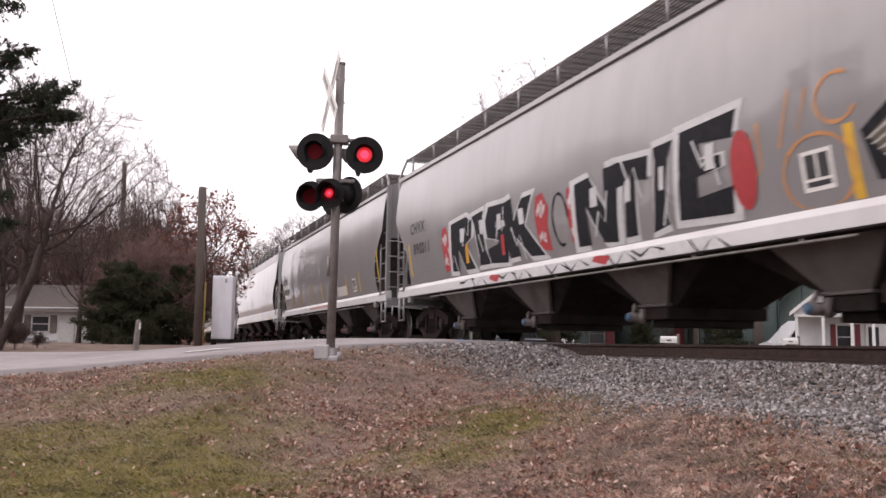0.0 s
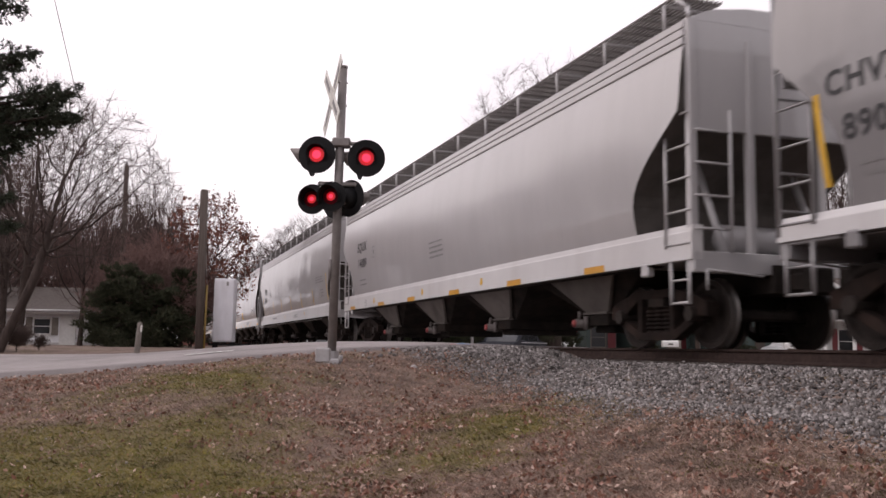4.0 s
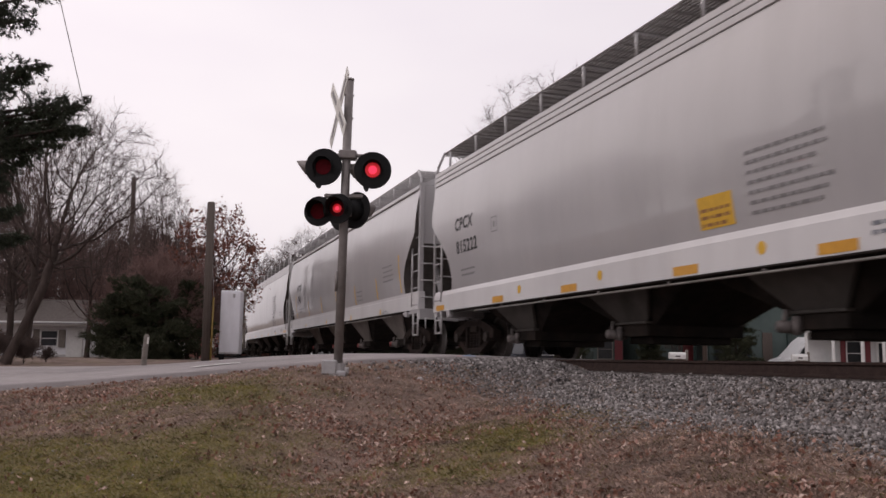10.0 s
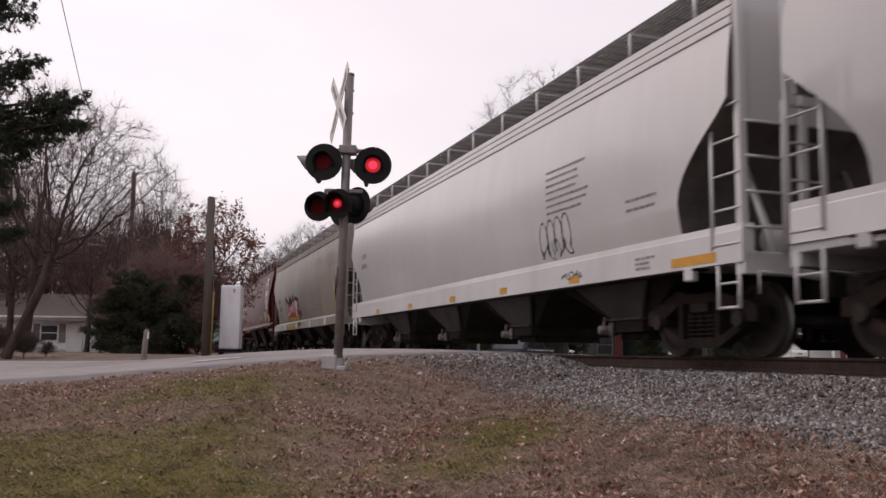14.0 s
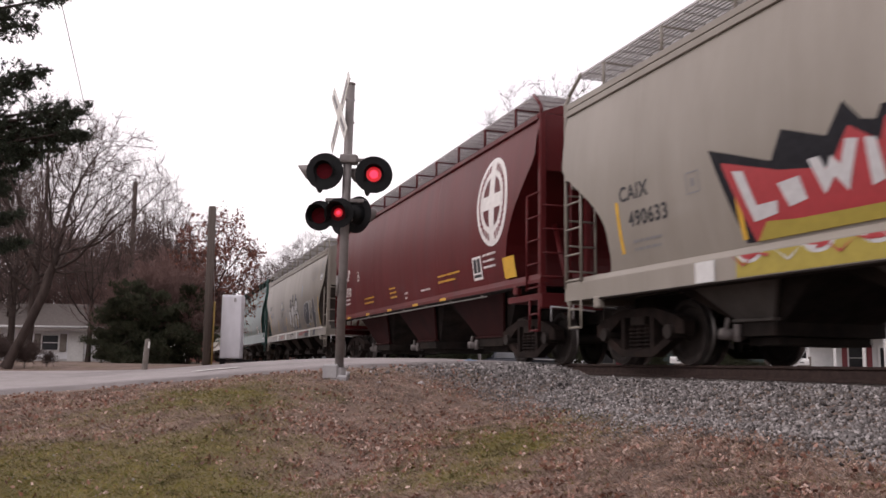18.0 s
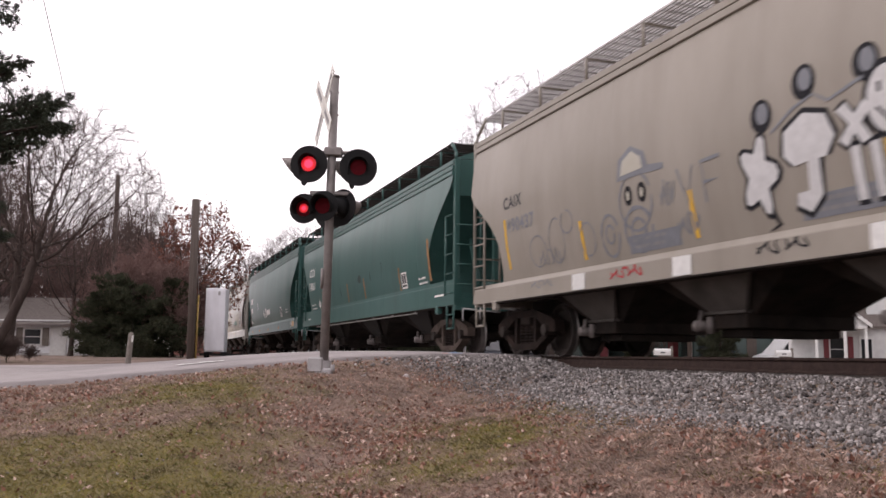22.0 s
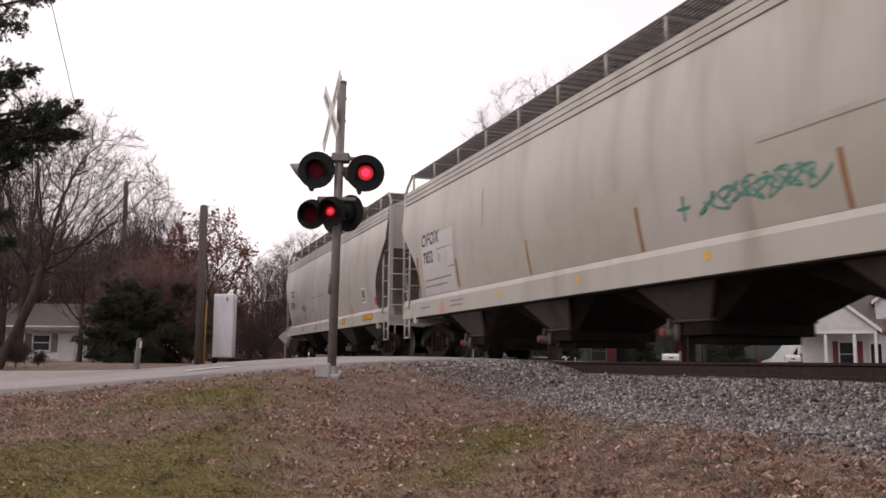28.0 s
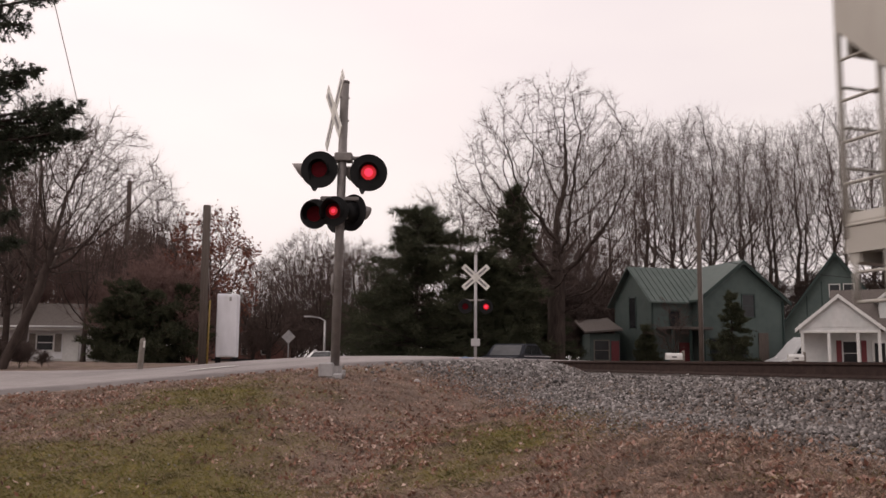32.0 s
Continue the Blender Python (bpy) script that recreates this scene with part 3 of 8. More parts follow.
def roof_mesh(L, eave, w, material):
    h = L / 2 - 0.1
    outline = [(-w, eave), (-w * 0.72, eave + 0.17), (-w * 0.35, eave + 0.25), (0, eave + 0.27), (w * 0.35, eave + 0.25), (w * 0.72, eave + 0.17), (w, eave)]
    vs, fs, n = [], [], len(outline)
    for x in (-h, h):
        vs += [(x, y, z) for y, z in outline]
    for k in range(n - 1):
        fs.append((k, k + n, k + n + 1, k + 1))
    fs += [tuple(range(n)), tuple(range(2 * n - 1, n - 1, -1))]
    return mesh_of("roof", vs, fs, material)


def hopper_mesh(x, length, top_w, gate, top, material):
    a, g = length / 2, gate / 2
    vs = [(x - a, -top_w, top), (x + a, -top_w, top), (x + a, top_w, top), (x - a, top_w, top),
          (x - g, -0.72, 0.50), (x + g, -0.72, 0.50), (x + g, 0.72, 0.50), (x - g, 0.72, 0.50)]
    return mesh_of("hopper_bay", vs, [(0, 1, 2, 3), (4, 7, 6, 5), (0, 4, 5, 1), (1, 5, 6, 2), (2, 6, 7, 3), (3, 7, 4, 0)], material)


def truck_meshes():
    out = {}
    bm = bmesh.new()
    # top and bottom chords, columns, and the ends over the bearings
    for pts in ([(-1.2, 0.42), (-0.90, 0.44), (-0.42, 0.70), (0.42, 0.70), (0.90, 0.44), (1.2, 0.42), (1.2, 0.60), (1.02, 0.68), (0.45, 0.82), (-0.45, 0.82), (-1.02, 0.68), (-1.2, 0.60)],
                [(-0.98, 0.46), (-0.92, 0.34), (-0.42, 0.11), (0.42, 0.11), (0.92, 0.34), (0.98, 0.46), (0.88, 0.44), (0.40, 0.22), (-0.40, 0.22), (-0.88, 0.44)]):
        add_prism(bm, pts, -0.09, 0.09)
    for x in (-0.40, 0.40):
        add_box(bm, x - 0.05, x + 0.05, -0.088, 0.088, 0.2, 0.74)
    out["side_frame"] = done(bm, "side_frame", M["truck"])
    out["rusty_side_frame"] = out["side_frame"].copy()
    out["rusty_side_frame"].materials[0] = M["truck_rust"]
    vs, fs, n = [], [], 12
    ridges = [(0.065 if k % 2 else 0.092, 0.22 + 0.029 * k) for k in range(13)]
    for r, z in ridges:
        vs += [(r * math.cos(2 * math.pi * k / n), r * math.sin(2 * math.pi * k / n), z) for k in range(n)]
    for j in range(len(ridges) - 1):
        fs += [(j * n + k, j * n + (k + 1) % n, (j + 1) * n + (k + 1) % n, (j + 1) * n + k) for k in range(n)]
    out["spring"] = mesh_of("spring", vs, fs, M["truck"])
    out["bolster"] = boxes_mesh("bolster", M["under"], [(-0.2, 0.2, -1.1, 1.1, 0.58, 0.78), (-0.15, 0.15, -0.95, 0.95, 0.45, 0.58)])
    bm = bmesh.new()
    add_rod(bm, (0, -0.12, 0), (0, 0.12, 0), 0.10, seg=14)
    out["bearing_cap"] = done(bm, "bearing_cap", M["wheel"])
    # a wheelset: two dished wheels with flanges on an axle
    prof = [(0.0, -0.10), (0.10, -0.10), (0.14, -0.03), (0.34, -0.015), (0.39, -0.065), (0.457, -0.06), (0.465, 0.03), (0.485, 0.05), (0.48, 0.07), (0.39, 0.075), (0.34, 0.03), (0.14, 0.03), (0.10, 0.09), (0.0, 0.09)]
    vs, fs, seg, n = [], [], 32, len(prof)
    mats = []
    for side in (-1, 1):
        o = len(vs)
        for k in range(seg):
            a = 2 * math.pi * k / seg
            for r, w in prof:
                vs.append((r * math.sin(a), side * (0.78 - w), r * math.cos(a)))
        for k in range(seg):
            for m in range(n - 1):
                p, q2 = o + k * n, o + ((k + 1) % seg) * n
                fs.append((p + m, p + m + 1, q2 + m + 1, q2 + m))
                mats.append(1 if m in (5, 6) else 0)
    o = len(vs)
    for k in range(12):
        a = 2 * math.pi * k / 12
        vs += [(0.085 * math.sin(a), -1.02, 0.085 * math.cos(a)), (0.085 * math.sin(a), 1.02, 0.085 * math.cos(a))]
    for k in range(12):
        fs.append((o + 2 * k, o + 2 * k + 1, o + 2 * ((k + 1) % 12) + 1, o + 2 * ((k + 1) % 12)))
        mats.append(0)
    me = mesh_of("wheelset", vs, fs, M["wheel"])
    me.materials.append(M["tread"])
    me.polygons.foreach_set("material_index", mats)
    out["wheelset"] = me
    return out


TRUCK = truck_meshes()
WHEELSETS = []


def ladder_rods(x0, x1, y, z0, z1, rungs, r=0.022):
    rods = [((x0, y, z0), (x0, y, z1), r), ((x1, y, z0), (x1, y, z1), r)]
    rods += [((x0, y, z0 + (z1 - z0) * (k + 0.5) / rungs), (x1, y, z0 + (z1 - z0) * (k + 0.5) / rungs), r * 0.8) for k in range(rungs)]
    return rods


def hopper_car(label, L, paint, eave=4.25, bulge=0.19, cut=(1.35, 3.3), bays=4, step=1.62, see_through=False, fascia=3, sill=(1.05, 1.42), spacing=3.7, chute=(0.75, 0.33), tone=0.2, rod=True, rim=None):
    car = thing("hopper_car", label, "railway car", group="cars of the freight train")
    h, mat = L / 2, PAINT[paint]
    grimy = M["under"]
    # end sheets take a darker tone: the recess's shade is put into the colour
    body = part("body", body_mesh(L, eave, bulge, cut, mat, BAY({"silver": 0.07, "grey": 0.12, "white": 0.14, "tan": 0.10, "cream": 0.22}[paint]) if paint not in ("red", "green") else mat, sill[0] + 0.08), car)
    we = half_width(eave, eave, bulge)
    part("roof", roof_mesh(L, eave + 0.02, we + 0.02, mat), car)
    bm = bmesh.new()
    add_box(bm, -h + 1.4, h - 1.4, -0.42, 0.42, eave + 0.22, eave + 0.55, 0.02)
    for v in bm.verts:
        if v.co.z > eave + 0.5:
            v.co.y *= 0.85
    part("roof_hatch", done(bm, "roof_hatch", mat), car, "long trough hatch cover")
    for s in (-1, 1):
        # ledges under the eave
        for k in range(fascia):
            z, out = eave - 0.118 * (k + 1), 0.045 - 0.012 * k
            w = half_width(z, eave, bulge)
            a, b = sorted((s * (w - 0.06), s * (w + out)))
            part("eave_rail", box_mesh("eave_rail", mat, -h + 0.1, h - 0.1, a, b, z + 0.006, z + 0.108, 0.01), car)
        # side sill: a deep plate whose top slopes in to the body, with a foot
        edge = rim or mat
        outline = [(1.36, sill[0]), (1.53, sill[0]), (1.53, sill[1] - 0.09), (1.525, sill[1] - 0.075), (half_width(sill[1], eave, bulge) + 0.012, sill[1]), (1.36, sill[1])]
        vs = [(x, s * y, z) for x in (-h, h) for y, z in outline]
        n = len(outline)
        side = [(k, (k + 1) % n, n + (k + 1) % n, n + k) for k in range(n)] + [tuple(range(n)), tuple(range(2 * n - 1, n - 1, -1))]
        bm = bmesh.new()
        bm.from_mesh(mesh_of("side_sill", vs, side))
        part("side_sill", done(bm, "side_sill", edge), car)
        c, d = sorted((s * 1.34, s * 1.545))
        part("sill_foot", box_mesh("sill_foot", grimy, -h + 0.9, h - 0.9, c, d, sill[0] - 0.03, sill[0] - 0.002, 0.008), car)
        # roof walkway: slats on brackets
        yo = s * (we - 0.02)
        slats = []
        for k in range(11):
            y = yo - s * 0.07 * k
            slats.append((-h + 0.35, h - 0.35, y - 0.013, y + 0.013, eave + 0.40, eave + 0.43))
        x = -h + 0.35
        while x < h - 0.3:
            slats.append((x, x + 0.03, min(yo, yo - s * 0.71), max(yo, yo - s * 0.71), eave + 0.385, eave + 0.40))
            x += step / 6
        wk = part("roof_walkway", boxes_mesh("roof_walkway", M["galv"] if see_through else GRATING[paint], slats), car, "grating walkway along the roof")
        bracket = rods_mesh("bracket", mat, [((0, yo, eave + 0.02), (0, yo, eave + 0.39), 0.028), ((0, yo, eave + 0.39), (0, yo - s * 0.71, eave + 0.39), 0.02)], 6)
        n = int((L - 1.0) / step)
        for k in range(n + 1):
            part("bracket", bracket, wk, m=pose(-step * n / 2 + step * k, 0, 0))
        # drain pipe or rod under the sill
        if rod:
            rods = [((-h + 2.6, s * 1.5, sill[0] - 0.075), (h - 2.6, s * 1.5, sill[0] - 0.075), 0.017)]
            rods += [((x * 1.9, s * 1.5, sill[0] - 0.085), (x * 1.9, s * 1.5, sill[0] - 0.02), 0.026) for x in range(-3, 4)]
            part("sill_rod", rods_mesh("sill_rod", BAY_PIPE, rods, 6), car, "pale pipe under the sill")
    # bays under the body: end slopes near black with shade put into the colour, paler side sheets that narrow to the
    # gates
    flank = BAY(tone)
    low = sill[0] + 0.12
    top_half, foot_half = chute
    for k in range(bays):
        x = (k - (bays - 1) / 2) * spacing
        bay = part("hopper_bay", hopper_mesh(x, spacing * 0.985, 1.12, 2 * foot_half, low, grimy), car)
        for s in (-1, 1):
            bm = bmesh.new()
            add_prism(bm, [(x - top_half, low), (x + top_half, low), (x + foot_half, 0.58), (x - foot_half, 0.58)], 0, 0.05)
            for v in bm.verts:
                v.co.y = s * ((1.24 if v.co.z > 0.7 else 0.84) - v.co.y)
            part("side_sheet", done(bm, "side_sheet", flank), bay, "dirty sloping side sheet, toned down for shade")
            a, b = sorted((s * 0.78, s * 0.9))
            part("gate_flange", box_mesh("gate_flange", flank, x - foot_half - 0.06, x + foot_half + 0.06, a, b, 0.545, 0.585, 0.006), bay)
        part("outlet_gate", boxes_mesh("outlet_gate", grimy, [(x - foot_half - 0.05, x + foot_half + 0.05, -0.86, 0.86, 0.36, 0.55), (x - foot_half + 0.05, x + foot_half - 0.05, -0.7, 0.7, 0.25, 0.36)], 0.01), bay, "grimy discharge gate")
        g = x - foot_half - 0.04
        for s in (-1, 1):
            part("gate_drive", rods_mesh("gate_drive", M["gate"], [((g, s * 0.7, 0.40), (g, s * 1.04, 0.40), 0.075)], 10), bay, "worn gate drive")
            part("crank", rods_mesh("crank", M["gate"], [((g - 0.02, s * 0.97, 0.36), (g + 0.05, s * 0.97, 0.60), 0.03)], 8), bay)
            part("gear_box", rods_mesh("gear_box", M["gate"], [((g + 0.14, s * 0.9, 0.30), (g + 0.14, s * 0.9, 0.52), 0.05)], 8), bay)
            if tone > 0.12:
                part("drive_cap", rods_mesh("drive_cap", M["blue_cap" if (bays * L) % 1 < 0.5 else "red_cap"], [((g, s * 1.04, 0.40), (g, s * 1.07, 0.40), 0.062)], 10), bay, "painted cap of the gate drive")
    for e in (-1, 1):
        a, b = sorted((e * (h + 0.05), e * (h - 2.7)))
        part("stub_sill", box_mesh("stub_sill", grimy, a, b, -0.32, 0.32, 0.72, 1.08), car)
        # end platform, end panel, posts, ladders and steps; the leading end has the heavier frame
        a, b = sorted((e * (h - 1.5), e * h))
        part("end_platform", boxes_mesh("end_platform", mat, [(a, b, -1.5, 1.5, 1.10, 1.22), (min(e * (h - 0.16), e * h), max(e * (h - 0.16), e * h), -1.5, 1.5, 0.95, 1.12)], 0.01), car)
        a, b = sorted((e * (h - 0.06), e * (h - 0.12)))
        part("end_panel", box_mesh("end_panel", mat, a, b, -we + 0.02, we - 0.02, cut[1] - 0.25, eave, 0.006), car)
        for s in (-1, 1):
            x0, x1 = sorted((e * (h - 0.02), e * (h - 0.13)))
            if e > 0:
                post = box_mesh("corner_post", mat, x0, x1, min(s * 1.40, s * 1.52), max(s * 1.40, s * 1.52), 1.2, eave + 0.02, 0.015)
                part("end_post", box_mesh("end_post", mat, x0, x1, min(s * 0.52, s * 0.62), max(s * 0.52, s * 0.62), 1.2, eave - 0.2, 0.01), car)
            else:
                post = rods_mesh("corner_post", mat, [((e * (h - 0.03), s * 1.52, 1.2), (e * (h - 0.03), s * 1.52, eave + 0.05), 0.032)], 8)
            part("corner_post", post, car)
            part("hand_rail", rods_mesh("hand_rail", mat, [((e * (h - 0.03), s * 1.50, eave), (e * (h - 0.08), s * 1.48, eave + 0.15), 0.032), ((e * (h - 0.08), s * 1.48, eave + 0.15), (e * (h - 0.45), s * 1.45, eave + 0.44), 0.032)], 8), car, "bent pipe grab rail at the roof")
            lx = e * (h - 0.56)
            part("ladder", rods_mesh("ladder", mat, [((lx, s * 1.53, 1.28), (lx, s * 1.53, 3.0), 0.026)] + [((lx, s * 1.53, 1.32 + 0.42 * k), (e * (h - 0.04), s * 1.53, 1.32 + 0.42 * k), 0.017) for k in range(5)], 6), car, "steel side ladder")
            part("step", rods_mesh("step", mat, [((e * (h - 0.10), s * 1.5, 0.55), (e * (h - 0.10), s * 1.5, 1.12), 0.026), ((e * (h - 0.50), s * 1.5, 0.55), (e * (h - 0.50), s * 1.5, 1.12), 0.026), ((e * (h - 0.10), s * 1.5, 0.57), (e * (h - 0.50), s * 1.5, 0.57), 0.02), ((e * (h - 0.10), s * 1.5, 0.86), (e * (h - 0.50), s * 1.5, 0.86), 0.016)], 6), car, "steel sill step")
            part("end_ladder", rods_mesh("end_ladder", mat, [((e * (h + 0.03), s * 1.48, 1.5 + 0.42 * k), (e * (h + 0.03), s * 0.95, 1.5 + 0.42 * k), 0.017) for k in range(4)] + [((e * (h + 0.03), s * 0.95, 1.2), (e * (h + 0.03), s * 0.95, cut[1]), 0.024)], 6), car, "steel end ladder")
            a, b = sorted((e * (h - 1.12), e * (h - 1.02)))
            part("jacking_lug", box_mesh("jacking_lug", mat, a - 0.04, b + 0.04, min(s * 1.44, s * 1.555), max(s * 1.44, s * 1.555), sill[0] - 0.16, sill[0] + 0.02, 0.02), car)
            part("slope_brace", rods_mesh("slope_brace", mat, [((e * (h - 0.3), s * 0.8, 1.2), (e * (h - 0.95), s * 0.8, 2.6), 0.05)], 8), car)
        part("brake_reservoir" if e > 0 else "brake_cylinder", rods_mesh("brake_reservoir", mat, [((e * (h - 0.75), -0.55, 1.50), (e * (h - 0.75), 0.5, 1.50), 0.19 if e > 0 else 0.14)], 14), car)
        part("uncoupling_lever", rods_mesh("uncoupling_lever", M["galv"], [((e * (h + 0.06), -1.35, 0.98), (e * (h + 0.06), -0.5, 0.92), 0.016), ((e * (h + 0.06), -1.35, 0.98), (e * (h + 0.06), -1.35, 0.72), 0.016)], 6), car)
        part("coupler", boxes_mesh("coupler", grimy, [(min(e * h, e * (h + 0.56)), max(e * h, e * (h + 0.56)), -0.10, 0.10, 0.74, 0.98), (min(e * (h + 0.36), e * (h + 0.58)), max(e * (h + 0.36), e * (h + 0.58)), -0.17, 0.17, 0.68, 1.02)], 0.03), car, "knuckle coupler")
        part("air_hose", rods_mesh("air_hose", M["rubber"], [((e * h, 0.35, 0.85), (e * (h + 0.3), 0.38, 0.55), 0.03), ((e * (h + 0.3), 0.38, 0.55), (e * (h + 0.58), 0.3, 0.5), 0.03)], 8), car)
        # truck
        truck = part("truck", TRUCK["bolster"], car, "grimy two-axle truck", pose(e * (h - 1.5), 0, 0))
        for s in (-1, 1):
            part("side_frame", TRUCK["rusty_side_frame" if paint == "green" else "side_frame"], truck, m=pose(0, s * 1.02, 0))
            for x in (-0.21, 0.0, 0.21):
                part("spring", TRUCK["spring"], truck, m=pose(x, s * 1.02, 0))
            for x in (-0.889, 0.889):
                part("bearing_cap", TRUCK["bearing_cap"], truck, m=pose(x, s * 1.06, 0.457))
        for x in (-0.889, 0.889):
            WHEELSETS.append(part("wheelset", TRUCK["wheelset"], truck, m=pose(x, 0, 0.457)))
    return car


M["red_cap"] = flat_paint("worn_red_paint", (0.30, 0.05, 0.05))
M["blue_cap"] = flat_paint("worn_blue_paint", (0.06, 0.12, 0.2))
M["gate"] = surface("pale_worn_steel", (0.06, 0.05, 0.047), (0.2, 0.175, 0.165), 6, 0.6)
M["grating"] = surface("dull_grating_steel", (0.11, 0.10, 0.096), (0.17, 0.157, 0.15), 4, 0.8, spec=0.3)
GRATING = {"silver": M["grating"], "grey": M["grating"], "white": M["grating"], "tan": M["galv"], "cream": M["grating"], "red": M["grating"], "green": M["under"]}
BAY_PIPE = surface("dirty_pale_pipe", (0.16, 0.145, 0.135), (0.30, 0.28, 0.265), 3, 0.6, stain=(0.06, 0.05, 0.045), stain_scale=3)


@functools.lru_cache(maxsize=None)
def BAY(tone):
    """Dirty paint of the sheets under a car and at its ends, darkened for their shade; tone: how pale it still is.
    Negative: the red car's.
    """
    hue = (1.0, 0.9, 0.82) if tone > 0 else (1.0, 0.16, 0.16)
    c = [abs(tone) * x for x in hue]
    return surface("grimy_shaded_sheet", [0.72 * x for x in c], c, 2, 0.75, stain=[0.3 * x for x in c], stain_scale=1.6, stain_amount=0.7, spec=0.2)


# bottom and top of the side sill, pitch of the bays, half widths of a side sheet, its tone of dirt and shade, pipe
# under the sill
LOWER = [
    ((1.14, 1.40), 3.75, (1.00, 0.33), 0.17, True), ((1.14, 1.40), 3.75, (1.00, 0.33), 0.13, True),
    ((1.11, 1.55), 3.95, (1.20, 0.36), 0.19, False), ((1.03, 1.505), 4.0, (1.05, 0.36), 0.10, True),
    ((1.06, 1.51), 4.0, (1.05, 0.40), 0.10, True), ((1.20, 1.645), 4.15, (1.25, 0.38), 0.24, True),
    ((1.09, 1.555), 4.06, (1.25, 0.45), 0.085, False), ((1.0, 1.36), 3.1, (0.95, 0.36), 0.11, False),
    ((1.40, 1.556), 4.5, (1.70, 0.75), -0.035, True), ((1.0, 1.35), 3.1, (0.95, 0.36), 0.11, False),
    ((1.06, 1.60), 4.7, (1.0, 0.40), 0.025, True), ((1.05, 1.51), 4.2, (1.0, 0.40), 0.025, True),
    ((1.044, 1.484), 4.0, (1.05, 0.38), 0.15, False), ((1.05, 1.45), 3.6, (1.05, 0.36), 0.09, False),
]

# label, paint, trailing end, leading end, height of the eave, bays, see-through walkway, ledges, cut of the ends
CARS = [
    ("silver grey covered hopper car with black and white graffiti", "silver", 252.2, 270.3, 4.27, 4, False, 1, (0.95, 3.1)),
    ("silver grey covered hopper car with yellow strips", "silver", 233.15, 251.05, 4.27, 4, False, 1, (0.95, 3.1)),
    ("light grey covered hopper car with white sill", "grey", 212.45, 231.6, 4.24, 4, False, 3, (1.22, 3.05)),
    ("light grey covered hopper car with short yellow strips", "grey", 191.55, 211.15, 4.30, 4, False, 3, (1.15, 3.1)),
    ("light grey covered hopper car with a yellow placard", "grey", 170.95, 190.45, 4.34, 4, False, 3, (1.18, 3.1)),
    ("light grey covered hopper car with pale grating walkway", "grey", 149.6, 169.75, 4.34, 4, True, 1, (1.1, 3.1)),
    ("off-white covered hopper car with a small graffiti tag", "white", 129.1, 148.85, 4.32, 4, False, 3, (1.15, 3.05)),
    ("beige covered hopper car with red and white graffiti", "tan", 110.85, 127.8, 4.28, 4, True, 2, (1.35, 3.1)),
    ("oxide red covered hopper car with a round white emblem", "red", 92.75, 109.9, 4.44, 3, True, 1, (1.35, 3.65)),
    ("beige covered hopper car covered in sketched graffiti", "tan", 74.05, 91.1, 4.25, 4, True, 2, (1.3, 3.1)),
    ("blue-green covered hopper car with faded strips", "green", 56.05, 72.95, 4.20, 3, False, 3, (1.5, 3.65)),
    ("blue-green covered hopper car with a white diamond", "green", 39.0, 54.85, 4.34, 3, False, 3, (1.5, 3.7)),
    ("dirty cream covered hopper car with a green graffiti tag", "cream", 18.5, 37.4, 4.26, 4, False, 3, (1.35, 3.3)),
    ("dirty off-white covered hopper car with amber strips", "cream", 0.0, 17.1, 4.22, 4, False, 3, (1.12, 3.3)),
]
TRAIN = []
for (label, paint, tail, front, eave, bays, airy, ledges, cut), (sill, pitch, sheet, tone, pipe) in zip(CARS, LOWER):
    car = hopper_car(label, front - tail, paint, eave, cut=cut, bays=bays, see_through=airy, fascia=ledges, sill=sill, spacing=pitch, chute=sheet, tone=tone, rod=pipe, rim=PAINT["sill"] if paint in ("silver", "grey", "white") else None)
    TRAIN.append((car, (tail + front) / 2))

# ---- the crossing signals ----
LAMPS = {"left": [], "right": []}


def disc_outline(r, n=28):
    return [(r * math.sin(2 * math.pi * k / n), r * math.cos(2 * math.pi * k / n)) for k in range(n)]


def lamp_meshes():
    out = {"plate": prism_mesh("back_plate", M["black"], disc_outline(0.255), 0.0, 0.015), "low_plate": prism_mesh("low_back_plate", M["black"], disc_outline(0.205), 0.0, 0.015)}
    bm = bmesh.new()
    add_rod(bm, (0, 0.012, 0), (0, 0.15, 0), 0.15, 0.11, seg=20)
    out["housing"] = done(bm, "housing", M["black"], True)
    # the hood: the upper three quarters of a tube, cut slanting
    for name, near, far in (("hood", 0.03, 0.10), ("low_hood", 0.06, 0.16), ("long_hood", 0.10, 0.20)):
        vs, fs, n = [], [], 26
        for k in range(n):
            a = radians(-125 + 250 * k / (n - 1))
            reach = near + far * (0.5 + 0.5 * math.cos(a))
            for r in (0.135, 0.128):
                vs += [(r * math.sin(a), 0, r * math.cos(a)), (r * math.sin(a) * 1.03, -reach, r * math.cos(a) * 1.03 - 0.01)]
        for k in range(n - 1):
            o = 4 * k
            fs += [(o, o + 1, o + 5, o + 4), (o + 2, o + 6, o + 7, o + 3), (o + 1, o + 3, o + 7, o + 5)]
        out[name] = mesh_of("hood", vs, fs, M["mast"] if name == "long_hood" else M["black"], True)
    out["lens"] = prism_mesh("lens", M["lens_dark"], disc_outline(0.107), -0.012, 0.0)
    for key, inner, outer in (("light", 0.058, 0.104), ("low_light", 0.03, 0.062)):
        out[key] = light_disc(inner, outer)
    return out


